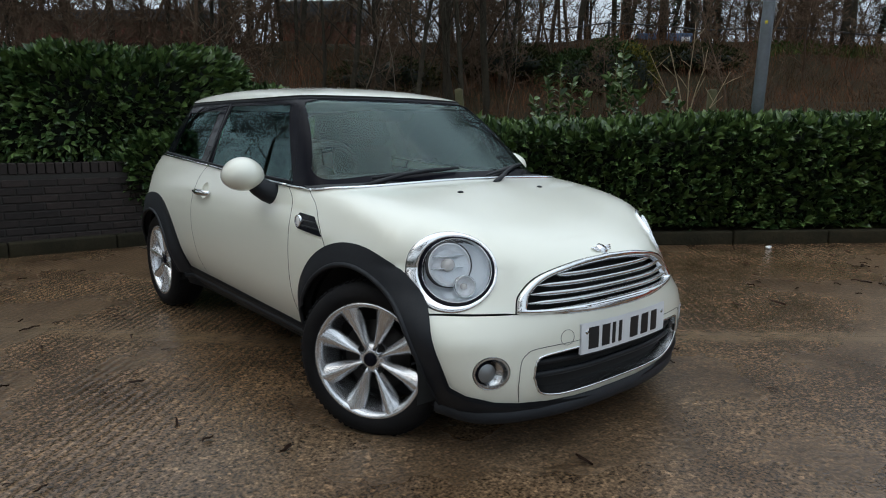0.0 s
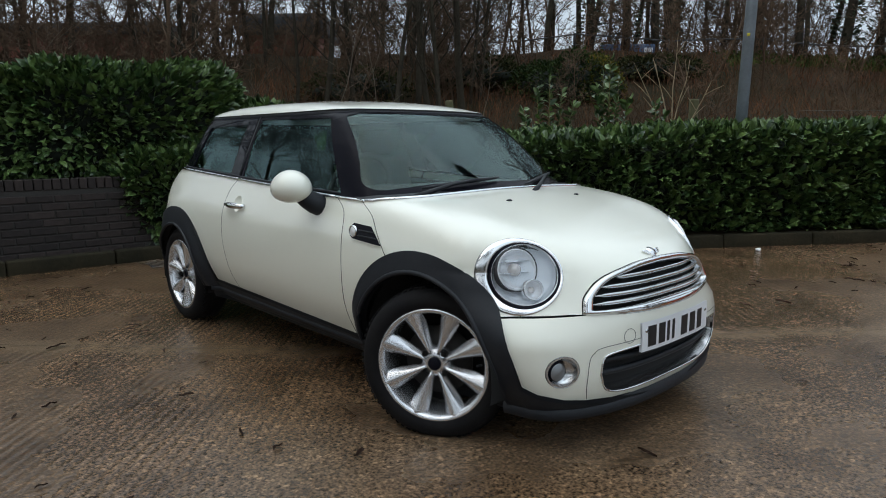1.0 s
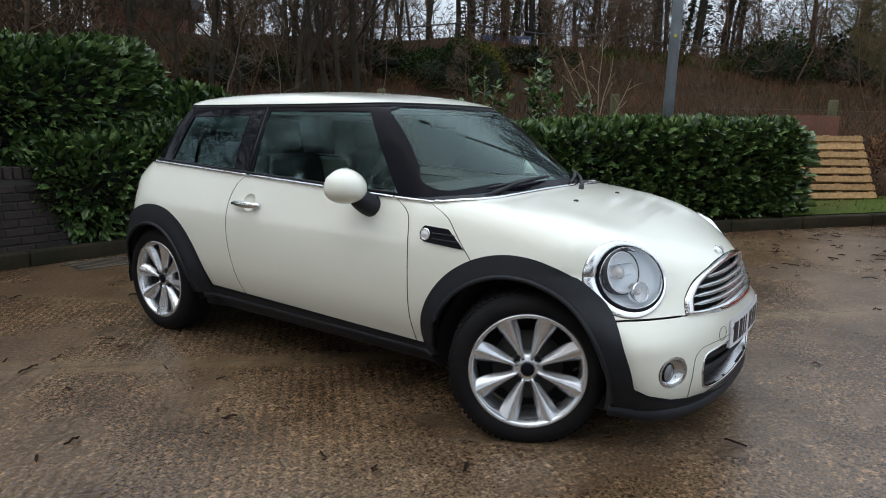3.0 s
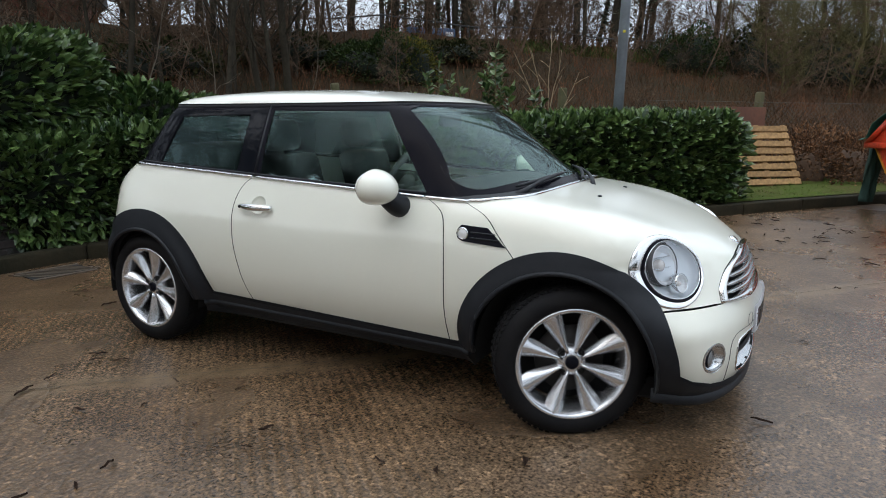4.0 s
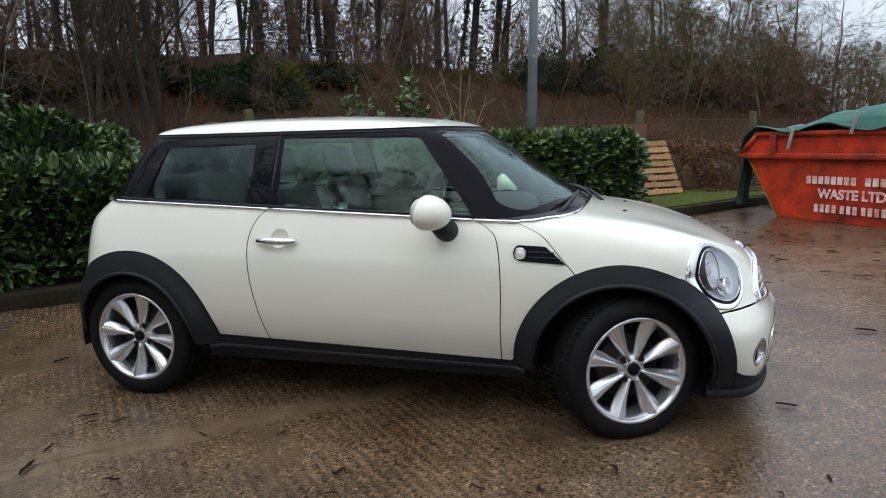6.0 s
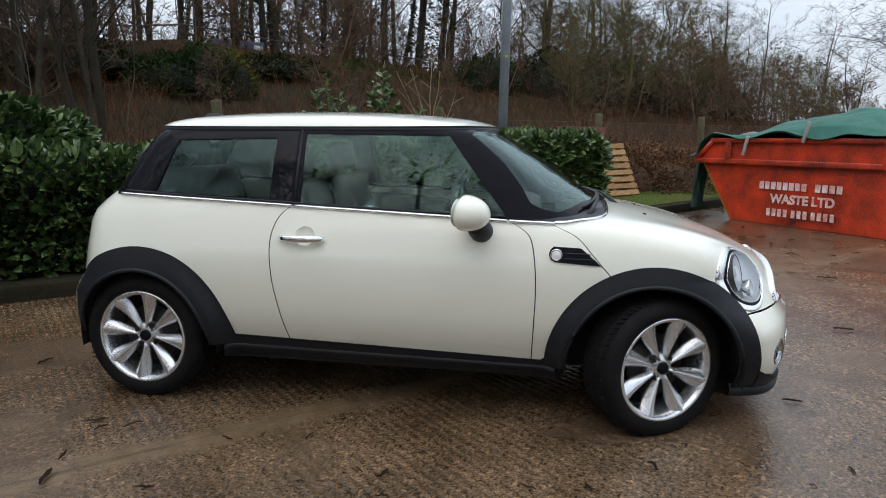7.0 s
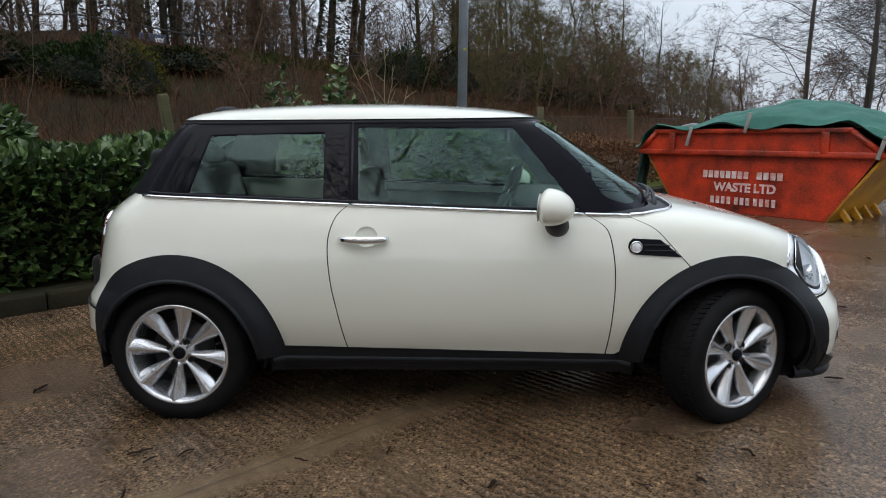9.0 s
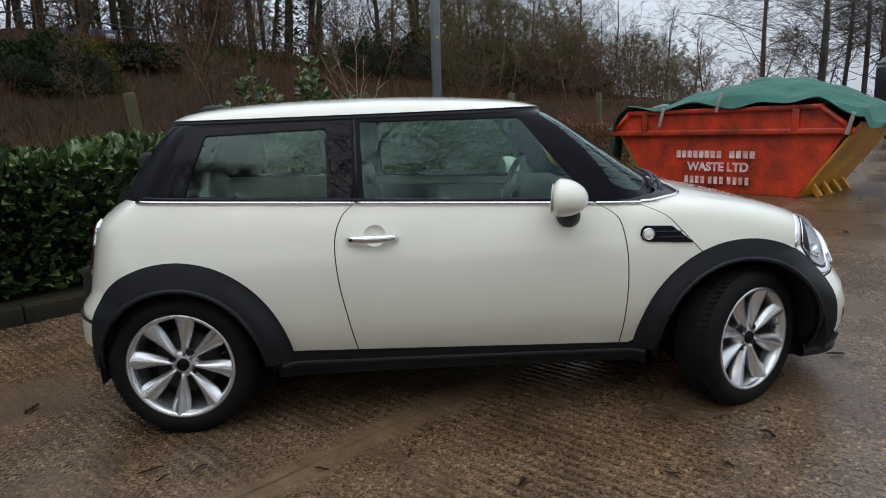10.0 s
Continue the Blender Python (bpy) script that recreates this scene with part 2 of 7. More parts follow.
def face_on(f, pts, x0=2.2):
    """The nose's surface points at (y, z) pairs."""
    pts = np.array(pts, float)
    C = np.stack([0 * pts[:, 0] + x0, pts[:, 0], pts[:, 1]], 1)
    return cast(f, C, np.broadcast_to(np.array([1.0, 0.0, 0.0]), C.shape), 1.6)


def from_above(f, pts, z0=0.6):
    """The upper surface at (x, y) pairs."""
    pts = np.array(pts, float)
    C = np.stack([pts[:, 0], pts[:, 1], 0 * pts[:, 0] + z0], 1)
    return cast(f, C, np.broadcast_to(np.array([0.0, 0.0, 1.0]), C.shape), 1.2)


class Round:
    """A chart of directions round a centre, spread from a pole."""

    def __init__(self, centre, pole):
        self.C = np.array(centre, float)
        self.n = np.array(pole, float) / np.linalg.norm(pole)
        ref = np.array((0.0, 1.0, 0.0)) if abs(self.n[1]) < 0.9 else np.array((1.0, 0.0, 0.0))
        self.u = np.cross(ref, self.n)
        self.u /= np.linalg.norm(self.u)
        self.v = np.cross(self.n, self.u)

    def flat(self, P):
        D = np.asarray(P, float) - self.C
        D /= np.linalg.norm(D, axis=1, keepdims=True)
        w = 1 + D @ self.n
        return np.stack([D @ self.u / w, D @ self.v / w], 1)

    def lift(self, f, q):
        q = np.asarray(q, float)
        s = (q ** 2).sum(1)
        D = (2 * q[:, :1] * self.u + 2 * q[:, 1:] * self.v + (1 - s)[:, None] * self.n) / (1 + s)[:, None]
        return cast(f, self.C, D)


class Flat:
    """A chart by (x, z) of one flank."""

    def __init__(self, side):
        self.side = side

    def flat(self, P):
        return np.asarray(P, float)[:, (0, 2)]

    def lift(self, f, q):
        return flank(f, q, self.side)


def inside_loop(q, loop):
    x, y = q[:, 0], q[:, 1]
    L = np.asarray(loop)
    res = np.zeros(len(q), bool)
    for (x0, y0), (x1, y1) in zip(L, np.roll(L, -1, 0)):
        hit = ((y0 > y) != (y1 > y)) & (x < (x1 - x0) * (y - y0) / (y1 - y0 + 1e-12) + x0)
        res ^= hit
    return res


def skin(name, f, chart, loop, mat, parent, holes=(), step=0.02, off=0.0, thick=0.012, label="", flip=False):
    """A panel of the body f, bounded by a loop of surface points, with a turned-in edge."""
    from mathutils.geometry import delaunay_2d_cdt
    outer = chart.flat(np.array(loop))
    inner = [chart.flat(np.array(h)) for h in holes]
    lo, hi = outer.min(0), outer.max(0)
    gx, gy = np.meshgrid(np.arange(lo[0] + step / 2, hi[0], step), np.arange(lo[1] + step / 2, hi[1], step))
    grid = np.stack([gx.ravel(), gy.ravel()], 1)
    keep = inside_loop(grid, outer)
    edge_pts = np.concatenate([outer] + inner)
    for h in inner:
        keep &= ~inside_loop(grid, h)
    grid = grid[keep]
    near = np.array([((edge_pts - g) ** 2).sum(1).min() for g in grid]) if len(grid) else np.zeros(0)
    grid = grid[near > (0.35 * step) ** 2]
    verts = [Vector(p) for p in np.concatenate([edge_pts, grid])]
    edges, start = [], 0
    for ring in [outer] + inner:
        n = len(ring)
        edges += [(start + i, start + (i + 1) % n) for i in range(n)]
        start += n
    v2, _, faces, *_ = delaunay_2d_cdt(verts, edges, [], 0, 1e-6)
    q = np.array([tuple(v) for v in v2])
    tri = np.array([t for t in faces if len(t) == 3])
    mid = q[tri].mean(1)
    ok = inside_loop(mid, outer)
    for h in inner:
        ok &= ~inside_loop(mid, h)
    tri = tri[ok]
    used = np.unique(tri)
    remap = -np.ones(len(q), int)
    remap[used] = np.arange(len(used))
    q, tri = q[used], remap[tri]
    P = chart.lift(f, q)
    N = gradient(f, P)
    P = P + off * N
    # outward winding
    a, b, c = P[tri[:, 0]], P[tri[:, 1]], P[tri[:, 2]]
    wrong = (np.cross(b - a, c - a) * N[tri[:, 0]]).sum(1) < 0
    tri[wrong] = tri[wrong][:, ::-1]
    count = {}
    for t in tri:
        for e in ((t[0], t[1]), (t[1], t[2]), (t[2], t[0])):
            count[e] = 1
    rim = [e for e in count if (e[1], e[0]) not in count]
    rim_v = sorted({i for e in rim for i in e})
    low = {v: len(P) + i for i, v in enumerate(rim_v)}
    verts = np.concatenate([P, P[rim_v] - thick * N[rim_v]])
    faces = [tuple(t) for t in tri] + [(b, a, low[a], low[b]) for a, b in rim]
    ob = mesh_object(name, verts, faces, mat)
    if mat == PAINT:
        # the turned-in edge is black: the joint's shade is put into its colour
        ob.data.materials.append(DARK)
        ob.data.polygons.foreach_set("material_index", [0] * len(tri) + [1] * len(rim))
    normals = np.concatenate([N, N[rim_v]])
    ob.data.normals_split_custom_set_from_vertices([tuple(n) for n in normals])
    return adopt(ob, parent, label)


def bead(name, f, chart, outer, inner, mat, parent, height=0.01, base=0.002, label="", rows=8):
    """A rounded ring laid on the body between two loops with as many points."""
    O, I = chart.flat(np.asarray(outer)), chart.flat(np.asarray(inner))
    n = len(O)
    verts, faces = [], []
    for k in range(rows + 1):
        t = k / rows
        P = chart.lift(f, O + (I - O) * t)
        verts.append(P + gradient(f, P) * (base + height * math.sin(math.pi * t) ** 0.8 - (0.02 if k in (0, rows) else 0)))
    verts = np.concatenate(verts)
    for k in range(rows):
        faces += [(k * n + i, k * n + (i + 1) % n, (k + 1) * n + (i + 1) % n, (k + 1) * n + i) for i in range(n)]
    ob = mesh_object(name, verts, faces, mat)
    bm = bmesh.new()
    bm.from_mesh(ob.data)
    bmesh.ops.recalc_face_normals(bm, faces=bm.faces)
    bm.to_mesh(ob.data)
    bm.free()
    return adopt(ob, parent, label)


def arc(cx, cz, r, a0, a1, n=40):
    return [(cx + r * math.cos(radians(a0 + (a1 - a0) * k / n)), cz + r * math.sin(radians(a0 + (a1 - a0) * k / n))) for k in range(n + 1)]


def rear_arc(a0, a1, n=40, wider=0.0):
    """The rear arch's outer edge, which draws in towards the bumper."""
    out = []
    for k in range(n + 1):
        a = a0 + (a1 - a0) * k / n
        r = RAR_R + wider - 0.080 * min(1, max(0, (a - 118) / 62)) ** 1.3
        out.append((RAX + r * math.cos(radians(a)), RAZ + r * math.sin(radians(a))))
    return out


# ---------------------------------------------------------------- the car
car = thing("car", "cream-white three-door hatchback with black arch trim, parked on wet concrete", "car")
FAX, FAZ, FAR_R = 2.402, 0.297, 0.450
RAX, RAZ, RAR_R = 0.02, 0.305, 0.452
SHUT = spline([(2.2128, 0.7055), (2.137, 0.79), (2.068, 0.862), (1.965, belt(1.965) - 0.006)], 20)
DOOR_F = spline([(1.775, belt(1.775)), (1.845, 0.883), (1.878, 0.838), (1.896, 0.733), (1.901, 0.617), (1.897, 0.49), (1.888, sill(1.888))], 30)
DOOR_R = spline([(0.752, sill(0.752)), (0.724, 0.50), (0.701, 0.627), (0.689, 0.748), (0.689, 0.82), (0.703, 0.879), (0.730, 0.928), (0.778, belt(0.778))], 30)


def mirror(P):
    return np.asarray(P) * np.array((1, -1, 1))


def both(P, side):
    return P if side < 0 else mirror(P)


GAP = 0.0048
DISH = (0.852, 0.832)

for side in (-1, 1):
    chart = Flat(side)
    # door
    loop = [tuple(p) for p in DOOR_F] + chain([(1.888, sill(1.888)), (0.752, sill(0.752))], 0.03)[1:-1] + [tuple(p) for p in DOOR_R] \
        + chain([(0.778, belt(0.778)), (1.775, belt(1.775))], 0.03)[1:-1]
    ring = [(DISH[0] + 0.047 * math.cos(a), DISH[1] + 0.043 * math.sin(a)) for a in np.linspace(0, 2 * math.pi, 36, endpoint=False)]
    door = skin("door", f_low, chart, flank(f_low, loop, side), PAINT, car, holes=[flank(f_low, ring, side)], step=0.03)
    verts, faces = [], []
    for k, (r, deep) in enumerate(((1.01, -0.001), (0.98, 0.003), (0.88, 0.010), (0.62, 0.017), (0.3, 0.020), (0.02, 0.021))):
        P = flank(f_low, [(DISH[0] + (q[0] - DISH[0]) * r, DISH[1] + (q[1] - DISH[1]) * r) for q in ring], side)
        verts.append(P - gradient(f_low, P) * deep)
        if k:
            faces += [(36 * k - 36 + i, 36 * k - 36 + (i + 1) % 36, 36 * k + (i + 1) % 36, 36 * k + i)[::side] for i in range(36)]
    adopt(mesh_object("handle_dish", np.concatenate(verts), faces, PAINT), door)
    # front wing between door and bonnet
    loop = [(p[0] + GAP, p[1]) for p in DOOR_F] + [(1.93, sill(1.93))] + arc(FAX, FAZ, FAR_R, 178, 115, 30) + [tuple(p) for p in SHUT[1:]] \
        + chain([(1.965, belt(1.965)), (1.78, belt(1.78))], 0.03)[:-1]
    skin("front_wing", f_low, chart, flank(f_low, loop, side), PAINT, car, step=0.03)
    # black sheet added behind the panels, for the shade inside the joints
    loop = chain([(0.46, 0.36), (1.95, 0.33), (1.97, 0.88), (0.46, 0.94), (0.46, 0.36)], 0.05)[:-1]
    skin("joint_shade_sheet", f_low, chart, flank(f_low, loop, side), DARK, car, step=0.08, off=-0.030)
    # sill
    loop = chain([(1.99, sill(1.99) - 0.003), (0.44, sill(0.44) - 0.003), (0.40, 0.23), (2.02, 0.205), (1.99, sill(1.99) - 0.003)], 0.04)[:-1]
    skin("sill", f_low, chart, flank(f_low, loop, side), PLASTIC, car, step=0.03, off=0.016, thick=0.06)
    P = flank(f_low, [(x, 0.262 + 0.012 * (2.0 - x)) for x in np.linspace(0.42, 2.0, 30)], side)
    bm = bmesh.new()
    tube(bm, [tuple(p + np.array((0, side * 0.012, 0))) for p in P], 0.016, 8)
    part("sill_ledge", bm, PLASTIC, car)
    # arch trims
    loop = arc(FAX, FAZ, FAR_R + 0.002, 182, -17, 60) + arc(FAX + 0.004, FAZ, 0.376, -21, 182, 60)
    skin("arch_trim", f_low, chart, flank(f_low, loop, side), PLASTIC, car, step=0.022, off=0.014, thick=0.05)
    loop = rear_arc(-1, 178, 60, 0.002) + arc(RAX - 0.005, RAZ - 0.005, 0.350, 178, -1, 60)
    skin("arch_trim", f_low, chart, flank(f_low, loop, side), PLASTIC, car, step=0.022, off=0.014, thick=0.05)
    for cx, cz, r, a0, a1 in ((FAX + 0.004, FAZ, 0.372, 182, -14), (RAX - 0.005, RAZ - 0.005, 0.350, -1, 178)):
        P = flank(f_low, arc(cx, cz, r, a0, a1, 50), side)
        bm = bmesh.new()
        tube(bm, [tuple(p + np.array((0, side * 0.012, 0))) for p in P], 0.010, 8)
        part("arch_lip", bm, PLASTIC, car)
    # wheel housings
    for cx, cz, r in ((FAX + 0.01, FAZ, 0.372), (RAX, RAZ, 0.365)):
        bm = bmesh.new()
        m = Matrix.Translation((cx, side * 0.74, cz)) @ Matrix.Rotation(side * radians(90), 4, "X")
        lathe(bm, [(r, -0.02), (r, 0.42), (0.01, 0.42)], m, 24, radians(-10) if side > 0 else radians(170), radians(200))
        part("wheel_housing", bm, DARK, car)

# rear quarters and hatch in one skin round the tail, bumper below it
RE = Round((0.45, 0, 0.6), (-1, 0, 0.05))
quarter = [(p[0] - GAP, p[1]) for p in DOOR_R]
low_r = [(0.74, sill(0.74))] + chain([(0.70, sill(0.70)), (RAX + 0.449, sill(0.47))], 0.04) + rear_arc(7, 150, 40)
right = flank(f_low, low_r[::-1] + quarter + chain([(0.775, belt(0.775)), (-0.12, belt(-0.12))], 0.04), -1)
tail_top = np.array([cast(f_low, np.array([[0.3, 0, belt(-0.2)]]), np.array([[-math.cos(radians(k)), -math.sin(radians(k)), 0.0]]))[0] for k in np.linspace(52, -52, 30)])
zb = rear_arc(150, 150, 1)[0][1]
tail_low = np.array([cast(f_low, np.array([[0.3, 0, zb]]), np.array([[-math.cos(radians(k)), math.sin(radians(k)), 0.0]]))[0] for k in np.linspace(48, -48, 24)])
skin("tail_body", f_low, RE, np.concatenate([right, tail_top, mirror(right)[::-1], tail_low]), PAINT, car, step=0.03)
low_edge = flank(f_low, rear_arc(151, 166, 8), -1)
bottom = np.array([cast(f_low, np.array([[0.3, 0, low_edge[-1][2]]]), np.array([[-math.cos(radians(k)), math.sin(radians(k)), 0.0]]))[0] for k in np.linspace(-46, 46, 24)])
skin("rear_bumper", f_low, RE, np.concatenate([low_edge, bottom, mirror(low_edge)[::-1], tail_low[:, :] - np.array((0, 0, 0.005))]), PAINT, car, step=0.03, off=0.012)
side_edge = flank(f_low, rear_arc(166.5, 180, 8), -1)
under = np.array([cast(f_low, np.array([[0.3, 0, 0.30]]), np.array([[-math.cos(radians(k)), math.sin(radians(k)), 0.0]]))[0] for k in np.linspace(-46, 46, 24)])
skin("rear_valance", f_low, RE, np.concatenate([side_edge, under, mirror(side_edge)[::-1], bottom[::-1] - np.array((0, 0, 0.004))]), PLASTIC, car, step=0.03, off=-0.012)

# bonnet
BO = Round((2.15, 0, 0.45), (0.55, 0, 0.83))
shut = flank(f_low, [(p[0] + GAP, p[1]) for p in SHUT[::-1]], -1)
over = flank(f_low, arc(FAX, FAZ, FAR_R, 114, 34.5, 40), -1)
GRILLE = spline([(-0.475, 0.552), (-0.445, 0.615), (-0.36, 0.672), (-0.19, 0.705), (0, 0.714)], 24)
line = face_on(f_low, chain([(-0.66, 0.555), (-0.475, 0.555)], 0.03)[:-1])
arch_top = face_on(f_low, GRILLE)
half = np.concatenate([shut, over, line, arch_top])
COWL = spline([(1.978, 0.706), (2.035, 0.700), (2.095, 0.676), (2.150, 0.640), (2.192, 0.560), (2.212, 0.440), (2.224, 0.25), (2.230, 0.0)], 40)
COWL = [(p[0], p[1]) for p in COWL] + [(p[0], -p[1]) for p in COWL[::-1][1:]]
cowl = from_above(f_low, COWL)
cowl[:, 2] = np.maximum(cowl[:, 2], 0.911)


def disc(P0, r1, r2, n=80, f=f_low, spin=0.0):
    """A loop round a surface point, in its tangent plane: level radius r1, upright radius r2."""
    N = gradient(f, np.array([P0]))[0]
    t1 = np.cross((0, 0, 1.0), N)
    t1 /= np.linalg.norm(t1)
    t2 = np.cross(N, t1)
    a = np.linspace(0, 2 * np.pi, n, endpoint=False)
    c, s = math.cos(spin), math.sin(spin)
    e, g = r1 * np.cos(a), r2 * np.sin(a)
    return P0 + np.outer(c * e - s * g, t1) + np.outer(s * e + c * g, t2)


LAMP = {s: both(face_on(f_low, [(-0.597, 0.69)])[0], s) for s in (-1, 1)}
LR1, LR2 = 0.168, 0.147


def across_of(P0):
    t = np.cross((0, 0, 1.0), gradient(f_low, np.array([P0]))[0])
    return t / np.linalg.norm(t)


RING = {s: LAMP[s] + s * 0.018 * across_of(LAMP[s]) + np.array((0, 0, 0.003)) for s in (-1, 1)}
holes = [disc(RING[s], LR1 - 0.004, LR2 - 0.004) for s in (-1, 1)]
skin("bonnet", f_low, BO, np.concatenate([half, mirror(half)[::-1][1:], cowl]), PAINT, car, holes=holes, step=0.03)

# headlamps
for s in (-1, 1):
    P0 = LAMP[s]
    N = gradient(f_low, np.array([P0]))[0]
    t1 = np.cross((0, 0, 1.0), N)
    t1 /= np.linalg.norm(t1)
    PC = P0 - s * 0.004 * t1
    lamp = bead("headlamp", f_low, BO, disc(RING[s], LR1, LR2), disc(PC, 0.130, 0.121), LAMP_RING, car, 0.006, 0.002, label="round headlamp with a chrome ring")
    skin("seal", f_low, BO, disc(PC, 0.131, 0.122), GLOSS_BLACK, lamp, holes=[disc(PC, 0.123, 0.114)], step=0.02, off=0.004, thick=0.02)
    bead("inner_ring", f_low, BO, disc(PC, 0.124, 0.115), disc(PC, 0.119, 0.110), CHROME, lamp, 0.005, 0.002)
    glass = skin("lens", f_low, BO, disc(PC, 0.120, 0.111), LENS, lamp, step=0.02, off=0.006, thick=0.0)
    glass.visible_shadow = False
    back = Vector(N)
    m = Matrix.Translation(Vector(PC)) @ back.to_track_quat("Z", "Y").to_matrix().to_4x4()
    bm = bmesh.new()
    lathe(bm, [(0.116, -0.002), (0.110, -0.022), (0.095, -0.034), (0.0, -0.038)], m, 40)
    part("housing", bm, HOUSING, lamp)
    # main reflector, set to the outer side, and the turn lamp below it
    side_way = Vector(t1) * s
    rise_way = Vector(np.cross(N, t1))
    out_n = Vector(N)
    tilt = (out_n * 0.8 + Vector((0.6, 0, 0))).normalized()
    for du, dv, dn, r, deep in ((0.028, 0.022, -0.014, 0.078, 0.028), (-0.030, -0.054, -0.006, 0.037, 0.022)):
        c = Vector(PC) + side_way * du + rise_way * dv + out_n * dn
        m2 = Matrix.Translation(c) @ tilt.to_track_quat("Z", "Y").to_matrix().to_4x4()
        bm = bmesh.new()
        lathe(bm, [(r, -deep), (r, 0.006), (r * 0.95, 0.007), (r * 0.90, -0.004), (r * 0.7, -deep * 0.7), (r * 0.3, -deep), (0.001, -deep)], m2, 18)
        bowl = part("lamp_bowl", bm, WHITE_LAMP, lamp, smooth=False)
        # the main bowl's dark ring puts the reflector's inner shade into colour
        bm = bmesh.new()
        lathe(bm, [(r, 0.004), (r * 1.01, 0.009), (r * 1.05, 0.008), (r * 1.06, -deep)], m2, 36)
        part("bowl_edge", bm, TRIM_IN if r > 0.05 else CHROME, bowl)
        bm = bmesh.new()
        lathe(bm, [(r * 0.30, -deep), (r * 0.30, -deep * 0.3), (r * 0.18, 0.0), (0.001, 0.003)], m2, 20)
        part("bulb", bm, BULB, bowl)
        if r > 0.05:
            bm = bmesh.new()
            box(bm, m2 @ Matrix.Translation((0, -0.012, -0.016)), (r * 1.7, 0.004, 0.022), 0.001, 1)
            box(bm, m2 @ Matrix.Translation((0, 0.03, -0.016)), (r * 1.5, 0.004, 0.02), 0.001, 1)
            part("reflector_ledge", bm, CHROME, bowl)

# grille: chrome surround, dark recess and bars
FR = Round((2.15, 0, 0.42), (1, 0, 0.1))
outer = np.concatenate([face_on(f_low, [(p[0], p[1] - 0.002) for p in GRILLE]), mirror(face_on(f_low, [(p[0], p[1] - 0.002) for p in GRILLE]))[::-1][1:],
                        face_on(f_low, [(y, 0.526 + 0.022 * (abs(y) / 0.47) ** 2) for y in np.linspace(0.468, -0.468, 30)])])
GR_IN = [(p[0] * 0.905, 0.566 + (p[1] - 0.556) * 0.80) for p in GRILLE]
inner = np.concatenate([face_on(f_low, GR_IN), mirror(face_on(f_low, GR_IN))[::-1][1:], face_on(f_low, [(y, 0.562) for y in np.linspace(0.41, -0.41, 30)])])
assert len(inner) == len(outer)
grille = bead("grille", f_low, FR, outer, inner, CHROME, car, 0.014, 0.003, "chrome grille with slim bars")
skin("grille_back", f_low, FR, outer, DARK, grille, step=0.04, off=-0.045, thick=0.0)
for k in range(4):
    z = 0.582 + 0.0285 * k
    w = (0.425, 0.41, 0.375, 0.29)[k]
    P = face_on(f_low, [(y, z) for y in np.linspace(-w, w, 40)])
    N = gradient(f_low, P)
    verts, faces = [], []
    for i in range(len(P)):
        taper = min(1.0, 0.25 + (1 - abs(2 * i / 39 - 1)) * 6)
        for dz, dn in ((0.009, -0.02), (0.007, 0.002), (0.0, 0.006), (-0.007, 0.002), (-0.009, -0.02)):
            verts.append(P[i] + N[i] * dn + np.array((0, 0, dz * taper)))
    for i in range(len(P) - 1):
        faces += [(5 * i + j, 5 * i + 5 + j, 5 * i + 6 + j, 5 * i + 1 + j) for j in range(4)]
    adopt(mesh_object("grille_bar", verts, faces, SATIN), grille)

# front bumper
edge = flank(f_low, arc(FAX, FAZ, FAR_R, 33.5, 11, 12), -1)
lowline = face_on(f_low, [(-0.715, 0.355), (-0.70, 0.33), (-0.675, 0.300), (-0.64, 0.275), (-0.56, 0.250), (-0.48, 0.238), (-0.36, 0.228), (-0.24, 0.223), (-0.12, 0.220), (0, 0.219)])
upline = face_on(f_low, [(y, 0.548) for y in np.linspace(0.68, -0.68, 40)])
INTAKE = spline([(-0.444, 0.335), (-0.436, 0.388), (-0.395, 0.412), (-0.2, 0.424), (0, 0.428)], 24)
INTAKE_L = spline([(0, 0.252), (-0.2, 0.250), (-0.33, 0.251), (-0.41, 0.274), (-0.444, 0.335)], 24)
ih = face_on(f_low, INTAKE_L[:-1] + INTAKE)
intake = np.concatenate([ih, mirror(ih)[::-1][1:-1]])
FOG = {s: both(face_on(f_low, [(-0.585, 0.362)])[0], s) for s in (-1, 1)}
loop = np.concatenate([edge, lowline, mirror(lowline)[::-1][1:], mirror(edge)[::-1], upline])
bumper = skin("front_bumper", f_low, FR, loop, PAINT, car, holes=[intake, disc(FOG[-1], 0.066, 0.060), disc(FOG[1], 0.066, 0.060)], step=0.03)
skin("intake_back", f_low, FR, intake, DARK, bumper, step=0.04, off=-0.05, thick=0.0)
for z in (0.325, 0.375):
    P = face_on(f_low, [(y, z) for y in np.linspace(-0.425, 0.425, 40)])
    bm = bmesh.new()
    tube(bm, [p - 0.035 * n for p, n in zip(P, gradient(f_low, P))], 0.012, 8)
    part("intake_bar", bm, PLASTIC, bumper)
bm = bmesh.new()
tube(bm, [tuple(p) for p in np.concatenate([intake, intake[:1]])], 0.0042, 8, False)
part("intake_edge", bm, CHROME, bumper, "slim chrome edge of the lower intake")
inner = intake - 0.05 * gradient(f_low, intake)
n = len(intake)
adopt(mesh_object("intake_wall", np.concatenate([intake, inner]), [(i, (i + 1) % n, n + (i + 1) % n, n + i) for i in range(n)], SATIN), bumper)
